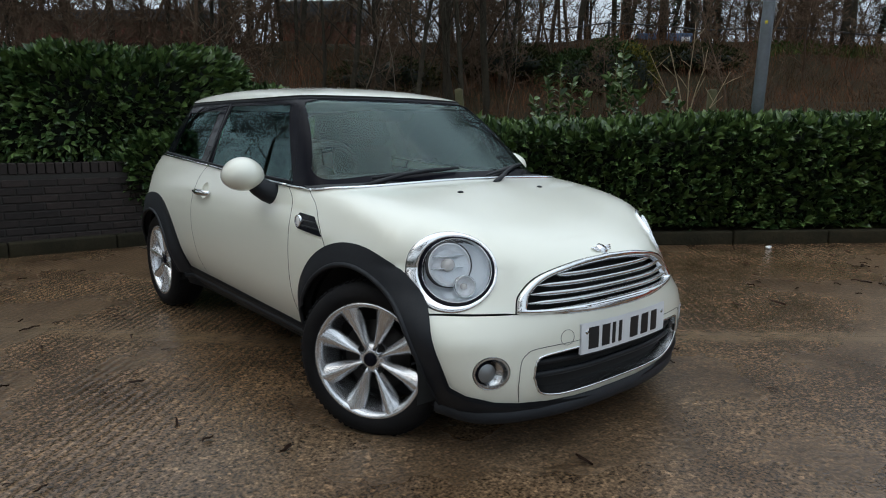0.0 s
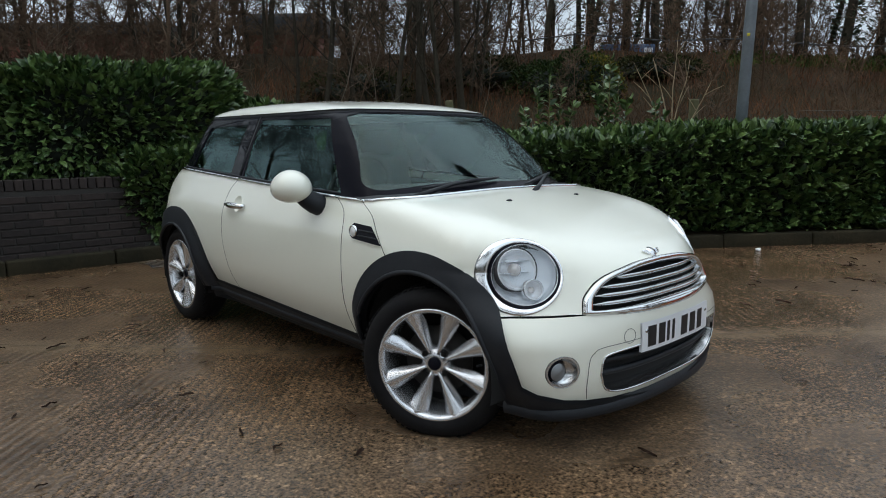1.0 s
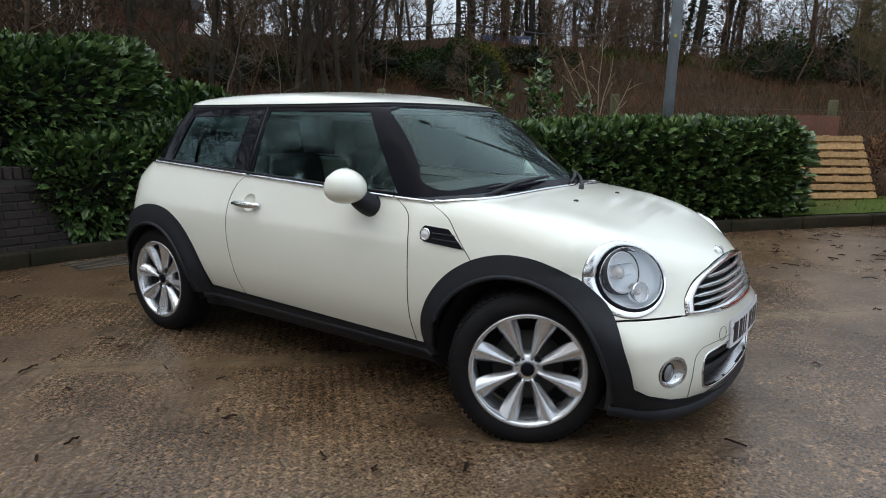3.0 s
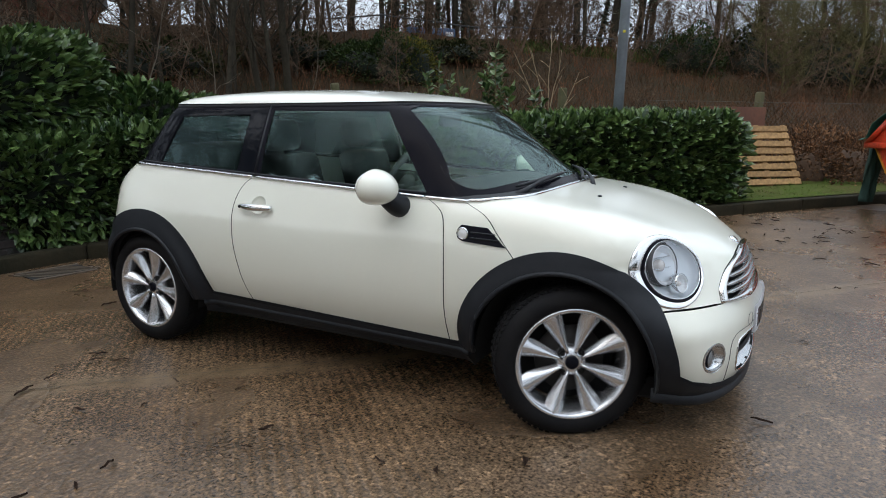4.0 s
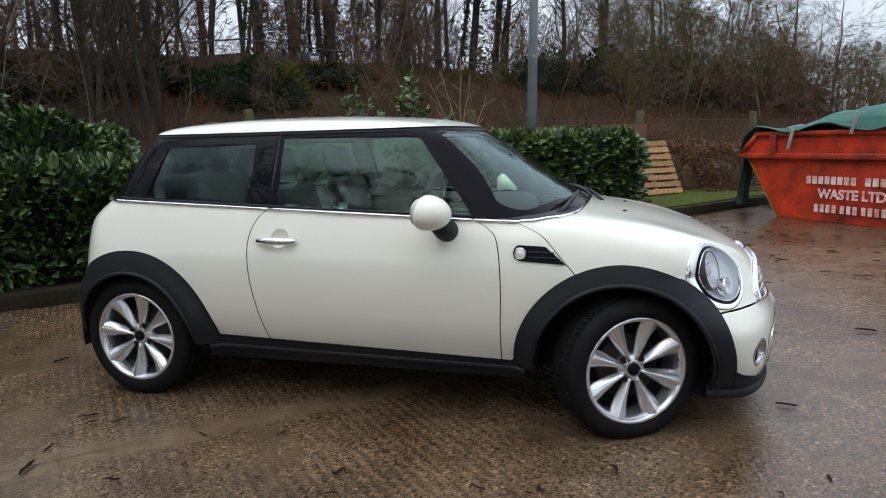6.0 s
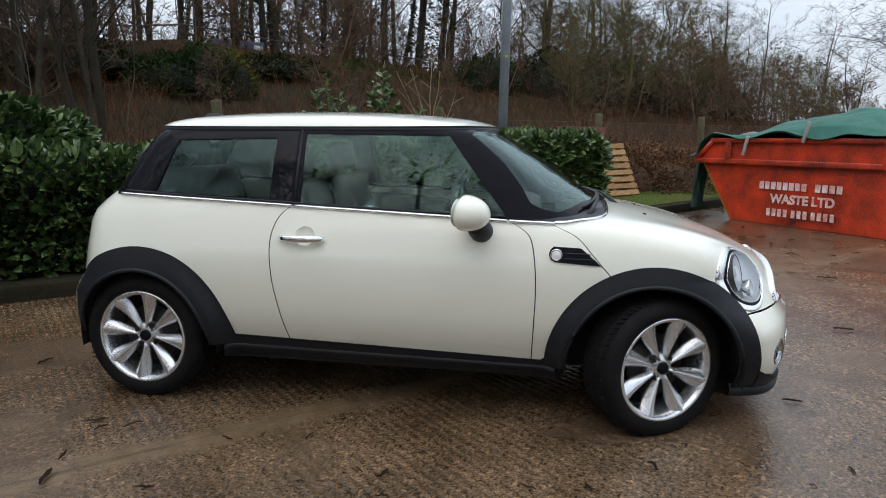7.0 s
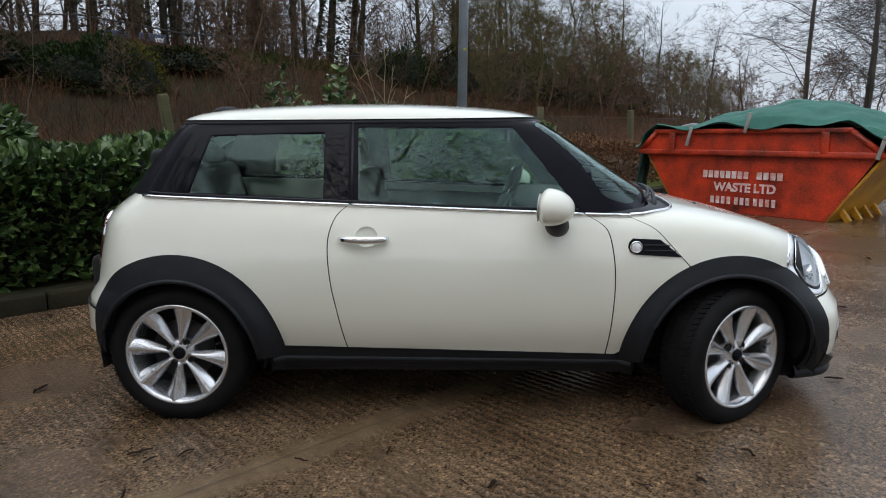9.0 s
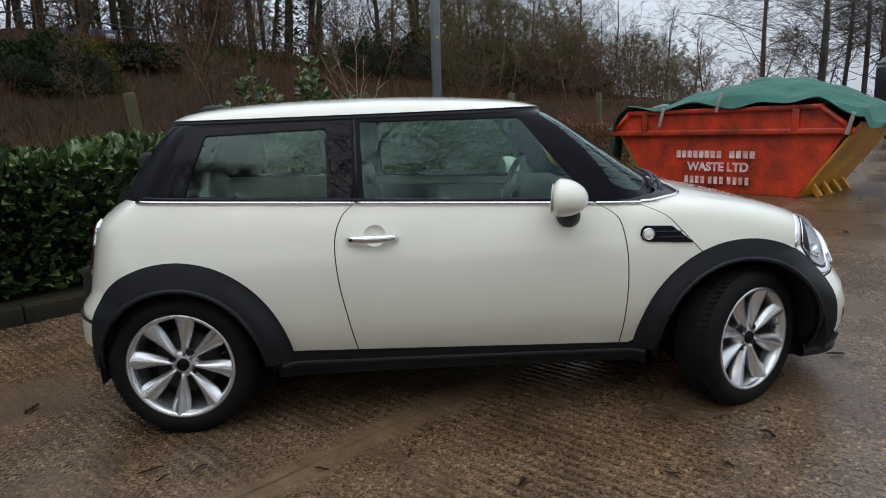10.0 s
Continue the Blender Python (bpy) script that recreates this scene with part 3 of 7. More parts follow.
for s in (-1, 1):
    P0 = FOG[s]
    fog = skin("fog_lamp", f_low, FR, disc(P0, 0.063, 0.059), SATIN, car, holes=[disc(P0, 0.056, 0.052)], step=0.02, off=0.003, thick=0.03, label="round fog lamp in a silver bezel")
    N = Vector(gradient(f_low, np.array([P0]))[0])
    m = Matrix.Translation(Vector(P0)) @ N.to_track_quat("Z", "Y").to_matrix().to_4x4()
    bm = bmesh.new()
    lathe(bm, [(0.058, 0.0), (0.050, -0.016), (0.036, -0.030), (0.001, -0.034)], m, 32)
    part("fog_bowl", bm, SATIN, fog)
    # the small lamp sits deep on the outer side
    m3 = Matrix.Translation(Vector(P0) + Vector(np.cross((0, 0, 1.0), N)).normalized() * s * 0.016 - N * 0.010) @ Vector((1, s * 0.25, 0)).normalized().to_track_quat("Z", "Y").to_matrix().to_4x4()
    bm = bmesh.new()
    lathe(bm, [(0.036, -0.03), (0.036, 0.0), (0.033, 0.004)], m3, 28)
    part("lamp_rim", bm, GLOSS_BLACK, fog)
    bm = bmesh.new()
    lathe(bm, [(0.034, 0.002), (0.02, 0.008), (0.001, 0.010)], m3, 24)
    part("fog_lens", bm, FOG_GLASS, fog)
# round towing cap and the joint round the lower intake
P0 = face_on(f_low, [(-0.316, 0.463)])[0]
ring = disc(P0, 0.029, 0.027, 40)
bm = bmesh.new()
tube(bm, [tuple(p) for p in np.concatenate([ring, ring[:1]])], 0.0008, 5, False)
part("tow_cap_joint", bm, TRIM_IN, bumper)
for s in (-1, 1):
    P = face_on(f_low, spline([(-0.478, 0.243), (-0.494, 0.30), (-0.492, 0.385), (-0.475, 0.420), (-0.43, 0.438), (-0.26, 0.446)], 40))
    bm = bmesh.new()
    tube(bm, [tuple(p) for p in both(P, s)], 0.0012, 5)
    part("trim_joint", bm, TRIM_IN, bumper)
# black chin under the bumper
chin_t = np.concatenate([flank(f_low, arc(FAX, FAZ, FAR_R, 10, -12, 8)[::-1], -1), face_on(f_low, [(-0.712, 0.352), (-0.697, 0.327), (-0.672, 0.297), (-0.637, 0.272), (-0.56, 0.247), (-0.4, 0.227), (-0.2, 0.218), (0, 0.215)])])
chin_b = face_on(f_low, [(0, 0.148), (-0.2, 0.147), (-0.4, 0.146), (-0.56, 0.146), (-0.64, 0.148), (-0.68, 0.155)])
chin = np.concatenate([chin_t, mirror(chin_t)[::-1][1:], mirror(chin_b)[::-1][:-1], chin_b])
skin("chin", f_low, Round((2.15, 0, 0.35), (1, 0, -0.1)), chin, PLASTIC, car, step=0.03, off=0.018, thick=0.08)

# lower edge of the chin, rolled under
C = face_on(f_low, [(y, 0.205) for y in np.linspace(-0.635, 0.635, 60)])
N = gradient(f_low, C)
N[:, 2] = 0
N /= np.linalg.norm(N, axis=1, keepdims=True)
verts, faces = [], []
for k, (z, o) in enumerate(((0.222, 0.010), (0.208, 0.022), (0.192, 0.027), (0.178, 0.025), (0.166, 0.016), (0.159, 0.002), (0.157, -0.10))):
    verts.append(np.column_stack([C[:, :2] + o * N[:, :2], np.full(60, z)]))
    if k:
        faces += [(60 * k - 60 + i, 60 * k + i, 60 * k + i + 1, 60 * k - 59 + i) for i in range(59)]
adopt(mesh_object("chin_lip", np.concatenate(verts), faces, PLASTIC), car)

# inner masses: floor pan and engine bay
bm = bmesh.new()
box(bm, Matrix.Translation((1.15, 0, 0.38)), (1.5, 1.36, 0.36), 0.03)
box(bm, Matrix.Translation((-0.05, 0, 0.45)), (0.95, 0.95, 0.5), 0.03)
box(bm, Matrix.Translation((2.4, 0, 0.42)), (1.05, 0.95, 0.46), 0.03)
part("floor_pan", bm, DARK, car)

# number plate, bent to the bumper
def plate_loop(y0, y1, z0, z1):
    return face_on(f_low, chain([(y0, z0), (y1, z0), (y1, z1), (y0, z1), (y0, z0)], 0.02)[:-1])


plate = skin("number_plate", f_low, FR, plate_loop(-0.26, 0.26, 0.391, 0.502), PLATE_WHITE, car, step=0.03, off=0.007, thick=0.012, label="white number plate with black characters")
for k, w in enumerate((0.050, 0.042, 0.018, 0.018, 0.050, 0.046, 0.042)):
    y = (-0.200, -0.135, -0.090, -0.052, 0.035, 0.105, 0.172)[k]
    skin("character_bar", f_low, FR, plate_loop(y - w / 2, y + w / 2, 0.4065, 0.4855), INK, plate, step=0.02, off=0.0085, thick=0.002)
for y in (-0.235, 0.235):
    bm = bmesh.new()
    P0 = face_on(f_low, [(y, 0.47)])[0]
    lathe(bm, [(0.008, 0), (0.007, 0.003), (0.0, 0.004)], Matrix.Translation(P0 + np.array((0.006, 0, 0))) @ Matrix.Rotation(radians(90), 4, "Y"), 12)
    part("plate_screw", bm, SATIN, plate)

# greenhouse
ZR = 1.318
A_FOOT, A_HEAD = (1.915, 0.93), (1.56, ZR)
DOOR_GLASS = chain([(0.812, belt(0.812) + 0.014), (1.765, belt(1.765) + 0.014), (1.485, ZR - 0.028), (0.80, ZR - 0.022), (0.812, belt(0.812) + 0.014)], 0.04)[:-1]
QUARTER = chain([(0.06, belt(0.06) + 0.02), (0.66, belt(0.66) + 0.02), (0.655, ZR - 0.045), (0.14, ZR - 0.055), (0.06, belt(0.06) + 0.02)], 0.04)[:-1]
for side in (-1, 1):
    chart = Flat(side)
    loop = chain([(-0.13, belt(-0.13)), (1.925, belt(1.925)), A_HEAD, (0.02, ZR + 0.006), (-0.13, belt(-0.13))], 0.04)[:-1]
    skin("pillar_frame", f_top, chart, flank(f_top, loop, side), GLOSS_BLACK, car, holes=[flank(f_top, DOOR_GLASS, side), flank(f_top, QUARTER, side)], step=0.03)
    for nm, lp in (("door_window", DOOR_GLASS), ("quarter_window", QUARTER)):
        g = skin(nm, f_top, chart, flank(f_top, lp, side), GLASS, car, step=0.04, off=-0.004, thick=0.0)
        g.visible_shadow = False
    cover = chain([(-0.06, belt(-0.06) + 0.012), (0.768, belt(0.768) + 0.012), (0.762, ZR - 0.012), (0.06, ZR - 0.022), (-0.06, belt(-0.06) + 0.012)], 0.04)[:-1]
    skin("quarter_frame", f_top, chart, flank(f_top, cover, side), FRIT, car, holes=[flank(f_top, QUARTER, side)], step=0.03, off=0.002, thick=0.004)
    # the joint behind the door's window
    bm = bmesh.new()
    tube(bm, flank(f_top, [(0.785, belt(0.785)), (0.782, 1.1), (0.777, ZR)], side) + np.array((0, side * 0.001, 0)), 0.006, 6)
    part("window_seal", bm, PLASTIC, car)
    # rubber lip above the bright strip
    P = flank(f_top, [(x, belt(x) + 0.012) for x in np.linspace(-0.12, 1.76, 40)], side)
    bm = bmesh.new()
    tube(bm, [tuple(p + np.array((0, side * 0.002, 0))) for p in P], 0.006, 6)
    part("window_lip", bm, PLASTIC, car)
    # bright strip along the belt
    for x0, x1 in ((-0.14, 0.774), (0.780, 1.772), (1.779, 1.975)):
        P = flank(f_low, [(x, belt(x) - 0.004) for x in np.linspace(x0, x1, 30)], side)
        bm = bmesh.new()
        tube(bm, [tuple(p + np.array((0, side * 0.004, 0.003))) for p in P], 0.0075, 8)
        part("belt_strip", bm, CHROME, car)
WS = Round((1.0, 0, 1.0), (1, 0, 0.15))
pill = flank(f_top, chain([A_HEAD, A_FOOT], 0.04), -1)
base = face_on(f_top, [(y, 0.925 - 0.01 * (abs(y) / 0.7) ** 2) for y in np.linspace(-0.62, 0.62, 40)], 0.8)
head = face_on(f_top, [(y, 1.352 - 0.028 * (abs(y) / 0.5) ** 2) for y in np.linspace(0.5, -0.5, 30)], 0.8)
outer = np.concatenate([pill, base, mirror(pill)[::-1], head])
corner_r = [(0.40, 0.982), (0.55, 0.965), (0.622, 0.957), (0.652, 0.967), (0.655, 0.993), (0.643, 1.025), (0.615, 1.09), (0.563, 1.215), (0.535, 1.275), (0.512, 1.300), (0.45, 1.314)]
corner_r = [tuple(p) for p in spline(corner_r, 40)]
pane = chain([(-y, z) for y, z in corner_r][::-1] + [(y, z) for y, z in corner_r] + [(-corner_r[-1][0], corner_r[-1][1])], 0.04)[:-1]
pane = face_on(f_top, pane, 0.8)
skin("screen_surround", f_top, WS, outer, GLOSS_BLACK, car, holes=[pane], step=0.03)
g = skin("windscreen", f_top, WS, pane, GLASS_SCREEN, car, step=0.04, off=-0.003, thick=0.0)
g.visible_shadow = False
BW = Round((0.6, 0, 1.05), (-1, 0, 0.15))
bk = flank(f_top, chain([(0.02, ZR + 0.004), (-0.13, belt(-0.13))], 0.04), -1)


def back_on(f, pts, x0=0.5):
    pts = np.array(pts, float)
    C = np.stack([0 * pts[:, 0] + x0, pts[:, 0], pts[:, 1]], 1)
    return cast(f, C, np.broadcast_to(np.array([-1.0, 0.0, 0.0]), C.shape), 1.6)


b_low = back_on(f_top, [(y, 0.99) for y in np.linspace(-0.6, 0.6, 30)])
b_top = back_on(f_top, [(y, 1.335) for y in np.linspace(0.5, -0.5, 30)])
rear_pane = back_on(f_top, chain([(-0.52, 1.03), (0.52, 1.03), (0.44, 1.28), (-0.44, 1.28), (-0.52, 1.03)], 0.04)[:-1])
skin("back_surround", f_top, BW, np.concatenate([bk, b_low, mirror(bk)[::-1], b_top]), GLOSS_BLACK, car, holes=[rear_pane], step=0.03)
g = skin("rear_window", f_top, BW, rear_pane, GLASS, car, step=0.04, off=-0.003, thick=0.0)
g.visible_shadow = False


def rim_at(f, C, height, n=120):
    """The loop round C on the body f where it stands at that height."""
    a = np.linspace(0, 2 * np.pi, n, endpoint=False)
    C = np.array(C, float)
    lo, hi = np.zeros(n), np.full(n, radians(80))
    for _ in range(30):
        e = (lo + hi) / 2
        P = cast(f, C, np.stack([np.cos(e) * np.cos(a), np.cos(e) * np.sin(a), np.sin(e)], 1))
        low = P[:, 2] < height(P[:, 0], P[:, 1])
        lo, hi = np.where(low, e, lo), np.where(low, hi, e)
    return P


RO = Round((0.72, 0, 1.0), (0, 0, 1))
rim = rim_at(f_top, (0.72, 0, 1.0), lambda x, y: ZR + 0.004 + 0.003 * pos((x - 1.2) / 0.4) * pos(1 - (np.abs(y) / 0.55) ** 2))
skin("roof", f_top, RO, rim, PAINT, car, step=0.022, off=0.012, thick=0.022)
bm = bmesh.new()
tube(bm, [tuple(p) for p in np.concatenate([rim, rim[:1]]) - np.array((0, 0, 0.008))], 0.011, 8, False)
part("roof_seal", bm, PLASTIC, car)
# bright strip along the bonnet's rear edge and the black cowl behind it
bm = bmesh.new()
tube(bm, [tuple(p + np.array((-0.004, 0, 0.002))) for p in cowl], 0.009, 8)
part("cowl_strip", bm, CHROME, car)
C0 = cowl + np.array((-0.01, 0, -0.004))
C1 = cowl * np.array((1, 0.98, 1)) + np.array((-0.10, 0, 0.012))
n = len(C0)
adopt(mesh_object("cowl_panel", np.concatenate([C0, C1]), [(i, i + 1, n + i + 1, n + i) for i in range(n - 1)], PLASTIC), car)

# wipers
for y0, y1, y2 in ((-0.545, -0.485, -0.06), (0.06, 0.07, 0.49)):
    bm = bmesh.new()
    ym = y1 + 0.66 * (y2 - y1)
    A = face_on(f_top, [(y0, 0.928)], 0.8)[0] + np.array((0.035, 0, 0.0))
    B = face_on(f_top, [(ym, 0.987)], 0.8)[0] + np.array((0.034, 0, 0.012))
    tube(bm, [A, A * 0.75 + B * 0.25 + np.array((0.012, 0, 0.010)), A * 0.45 + B * 0.55 + np.array((0.012, 0, 0.014)), B], [0.015, 0.011, 0.008, 0.006], 8)
    wiper = part("wiper", bm, PLASTIC, car)
    P = face_on(f_top, [(y1 + (y2 - y1) * k / 12, 0.957 + 0.036 * k / 12) for k in range(13)], 0.8)
    bm = bmesh.new()
    tube(bm, [tuple(p + np.array((0.016, 0, 0.008 + 0.006 * math.sin(math.pi * k / 12)))) for k, p in enumerate(P)], [0.004 + 0.006 * math.sin(math.pi * (0.08 + 0.84 * k / 12)) for k in range(13)], 6)
    part("wiper_blade", bm, PLASTIC, wiper)
for y in (-0.245, 0.245):
    P = from_above(f_low, [(2.404, y)])[0]
    bm = bmesh.new()
    bmesh.ops.create_uvsphere(bm, u_segments=12, v_segments=8, radius=1, matrix=Matrix.Translation(P) @ Matrix.Diagonal((0.011, 0.016, 0.007, 1)))
    part("washer_nozzle", bm, PLASTIC, car)

# badge on the nose
P = face_on(f_low, [(0, 0.728)])[0]
N = Vector(gradient(f_low, np.array([P]))[0])
m = Matrix.Translation(P) @ N.to_track_quat("Z", "Y").to_matrix().to_4x4()
bm = bmesh.new()
lathe(bm, [(0.0, 0.010), (0.016, 0.010), (0.018, 0.006), (0.024, 0.005), (0.024, 0.0)], m, 24)
for s in (-1, 1):
    for j in range(3):
        box(bm, m @ Matrix.Translation((s * (0.041 - 0.004 * j), 0.006 - 0.008 * j, 0.004)) @ Matrix.Rotation(s * 0.12, 4, 'Z'), (0.034 - 0.007 * j, 0.006, 0.006), 0.001, 1)
part("badge", bm, CHROME, car, "winged chrome badge")

# door handles, side scuttles, mirrors
for s in (-1, 1):
    bm = bmesh.new()
    P = flank(f_low, [(x, 0.823 - 0.005 * (x - 0.85)) for x in np.linspace(0.737, 0.945, 13)], s)
    tube(bm, [tuple(p + np.array((0, s * (0.006 + 0.026 * math.sin(math.pi * k / 12) ** 0.6), 0))) for k, p in enumerate(P)], [0.007 + 0.011 * math.sin(math.pi * min(1, 0.12 + 0.72 * k / 12)) for k in range(13)], 12)
    handle = part("door_handle", bm, CHROME, car, "chrome pull handle")
    bm = bmesh.new()
    lathe(bm, [(0.0075, 0.0), (0.0075, 0.003), (0.0, 0.004)], Matrix.Translation(flank(f_low, [(0.757, 0.8235)], s)[0] + np.array((0, s * 0.031, 0))) @ Matrix.Rotation(s * radians(-90), 4, "X"), 14)
    part("lock_barrel", bm, GLOSS_BLACK, handle)
    loop = chain([(1.975, 0.822), (2.090, 0.817), (2.176, 0.746), (1.985, 0.758), (1.964, 0.768), (1.955, 0.788), (1.96, 0.808), (1.975, 0.822)], 0.02)[:-1]
    scut = skin("side_scuttle", f_low, Flat(s), flank(f_low, loop, s), GLOSS_BLACK, car, step=0.02, off=0.007, thick=0.012, label="black side vent with a round repeater lamp")
    for dz in (0.0, 0.022):
        bm = bmesh.new()
        P = flank(f_low, [(x, 0.775 + dz - 0.02 * (x - 2.03)) for x in np.linspace(2.02, 2.13 + 0.02 - dz, 6)], s)
        tube(bm, [tuple(p + np.array((0, s * 0.009, 0))) for p in P], 0.0035, 6)
        part("vent_bar", bm, PLASTIC, scut)
    P0 = flank(f_low, [(1.987, 0.790)], s)[0] + np.array((0, s * 0.006, 0))
    m = Matrix.Translation(P0) @ Matrix.Rotation(s * radians(-90), 4, "X")
    bm = bmesh.new()
    lathe(bm, [(0.026, 0.0), (0.026, 0.008), (0.023, 0.011), (0.020, 0.008)], m, 28)
    part("repeater", bm, CHROME, scut)
    bm = bmesh.new()
    lathe(bm, [(0.020, 0.007), (0.012, 0.011), (0.0, 0.012)], m, 24)
    part("repeater_lens", bm, WHITE_LAMP, scut)
    # mirror
    bm = bmesh.new()
    mm = Matrix.Translation((1.606, s * 0.856, 0.966)) @ Matrix.Rotation(s * radians(14), 4, "Z") @ Matrix.Rotation(radians(4), 4, "Y")
    bmesh.ops.create_uvsphere(bm, u_segments=32, v_segments=20, radius=1)
    for v in bm.verts:
        x, y, z = v.co
        v.co = Vector((x * (0.108 if x > 0 else 0.040), y * 0.096 * (1 - 0.08 * z), z * (0.078 if z > 0 else 0.074)))
        v.co = mm @ v.co
    mir = part("door_mirror", bm, PAINT, car, "rounded cream door mirror on a black foot")
    bm = bmesh.new()
    bmesh.ops.create_uvsphere(bm, u_segments=28, v_segments=12, radius=1, matrix=mm @ Matrix.Translation((-0.034, 0, 0)) @ Matrix.Diagonal((0.006, 0.080, 0.062, 1)))
    part("mirror_glass", bm, CHROME, mir)
    bm = bmesh.new()
    tube(bm, [(1.632, s * 0.835, 0.935), (1.645, s * 0.80, 0.912), (1.655, s * 0.765, 0.888), (1.662, s * 0.735, 0.874), (1.665, s * 0.70, 0.87)], [0.034, 0.046, 0.050, 0.051, 0.045], 18)
    part("mirror_foot", bm, PLASTIC, mir)
    # tail lamp
    P0 = cast(f_low, np.array([[0.2, 0, 0.79]]), np.array([[-0.80, 0.60 * s, 0.0]]))[0]
    c = np.array(P0)
    tl = skin("tail_lamp", f_low, RE, disc(c, 0.075, 0.135), CHROME, car, holes=[disc(c, 0.062, 0.120)], step=0.02, off=0.006, thick=0.012)
    skin("tail_lens", f_low, RE, disc(c, 0.062, 0.120), RED_LAMP, tl, step=0.02, off=0.010, thick=0.01)

# pale lining under the roof
skin("headliner", f_top, RO, rim, HEADLINER, car, step=0.05, off=-0.03, thick=0.0)
# aerial foot on the roof's rear
bm = bmesh.new()
P = from_above(f_top, [(0.02, 0)], 1.1)[0]
bmesh.ops.create_uvsphere(bm, u_segments=20, v_segments=10, radius=1, matrix=Matrix.Translation(P + np.array((0, 0, 0.015))) @ Matrix.Diagonal((0.075, 0.03, 0.03, 1)))
part("aerial_foot", bm, PLASTIC, car)


# wheels
def make_wheel():
    bm = bmesh.new()
    lathe(bm, [(0.212, -0.09), (0.205, -0.05), (0.198, 0.03), (0.206, 0.075), (0.214, 0.094), (0.222, 0.0985), (0.229, 0.097), (0.232, 0.09), (0.226, 0.08)], steps=72)
    hub = rim = part("wheel", bm, ALLOY, None, "silver alloy wheel with eight conical spokes")
    bm = bmesh.new()
    R, W = 0.308, 0.1025
    prof = [(0.226, -W + 0.012), (0.236, -W + 0.002), (0.262, -W - 0.003), (0.288, -W + 0.008), (0.302, -W + 0.026), (R, -0.05), (R, 0.05), (0.302, W - 0.026), (0.288, W - 0.008), (0.262, W + 0.003), (0.236, W - 0.002), (0.226, W - 0.012)]
    lathe(bm, prof, steps=72)
    part("tyre", bm, TYRE, hub)
    bm = bmesh.new()
    for k in range(72):
        a = 2 * math.pi * k / 72
        for h in (-0.055, 0.0, 0.055):
            box(bm, Matrix.Rotation(a + h * 2, 4, "Z") @ Matrix.Translation((R + 0.0005, 0, h)) @ Matrix.Rotation(0.4 if h else 0, 4, "X"), (0.006, 0.016, 0.034))
    part("tread", bm, TYRE, hub, smooth=False)
    for k in range(8):
        bm = bmesh.new()
        a = 2 * math.pi * (k + 0.5) / 8
        m = Matrix.Rotation(a, 4, "Z")
        rings = []
        for r, w, d, z in ((0.040, 0.012, 0.022, 0.072), (0.062, 0.0145, 0.026, 0.075), (0.095, 0.0215, 0.030, 0.079), (0.130, 0.030, 0.033, 0.083), (0.160, 0.0365, 0.034, 0.087), (0.182, 0.0405, 0.031, 0.091), (0.198, 0.040, 0.026, 0.094), (0.209, 0.034, 0.019, 0.096), (0.2155, 0.024, 0.012, 0.097), (0.2195, 0.010, 0.006, 0.097)):
            ring = []
            for j in range(14):
                b = 2 * math.pi * j / 14
                up = math.sin(b)
                # a blunt ridge on top, a round belly below
                high = d * (1 - abs(math.cos(b)) ** 1.35) if up > 0 else -d * 1.1 * abs(up)
                ring.append(bm.verts.new(m @ Vector((r, w * math.cos(b), z + high - d))))
            rings.append(ring)
        for r0, r1 in zip(rings, rings[1:]):
            for j in range(14):
                bm.faces.new((r0[j], r1[j], r1[(j + 1) % 14], r0[(j + 1) % 14]))
        bm.faces.new(rings[-1])
        bm.faces.new(rings[0][::-1])
        bmesh.ops.recalc_face_normals(bm, faces=bm.faces)
        part("spoke", bm, ALLOY, rim)
    bm = bmesh.new()
    lathe(bm, [(0.066, 0.02), (0.062, 0.046), (0.050, 0.058), (0.034, 0.066), (0.028, 0.066), (0.0, 0.066)], steps=40)
    part("hub_boss", bm, ALLOY, rim)
    bm = bmesh.new()
    lathe(bm, [(0.027, 0.066), (0.026, 0.074), (0.022, 0.077), (0.0, 0.078)], steps=32)
    part("centre_cap", bm, GLOSS_BLACK, rim)
    # black bolt cups: the shade in the bolt holes is put into colour
    for k in range(4):
        a = math.pi / 2 * k + math.pi / 4
        bm = bmesh.new()
        m = Matrix.Rotation(a, 4, "Z") @ Matrix.Translation((0.050, 0, 0))
        lathe(bm, [(0.0155, 0.040), (0.0155, 0.066), (0.0140, 0.067), (0.0135, 0.056), (0.009, 0.055), (0.0085, 0.063), (0.0, 0.064)], m, 16)
        part("wheel_bolt", bm, DARK, rim)
    bm = bmesh.new()
    lathe(bm, [(0.0, 0.0), (0.14, 0.0), (0.14, 0.012), (0.06, 0.02)], steps=40)
    part("brake_disc", bm, material("brake disc", (0.035, 0.032, 0.03), 0.55, 0.5), rim)
    bm = bmesh.new()
    lathe(bm, [(0.20, -0.06), (0.0, -0.055)], steps=40)
    part("backing_plate", bm, DARK, rim)
    bm = bmesh.new()
    tube(bm, [(0.19, 0.0, 0.055), (0.175, 0.0, 0.075)], 0.005, 8)
    part("valve", bm, PLASTIC, rim)
    return hub


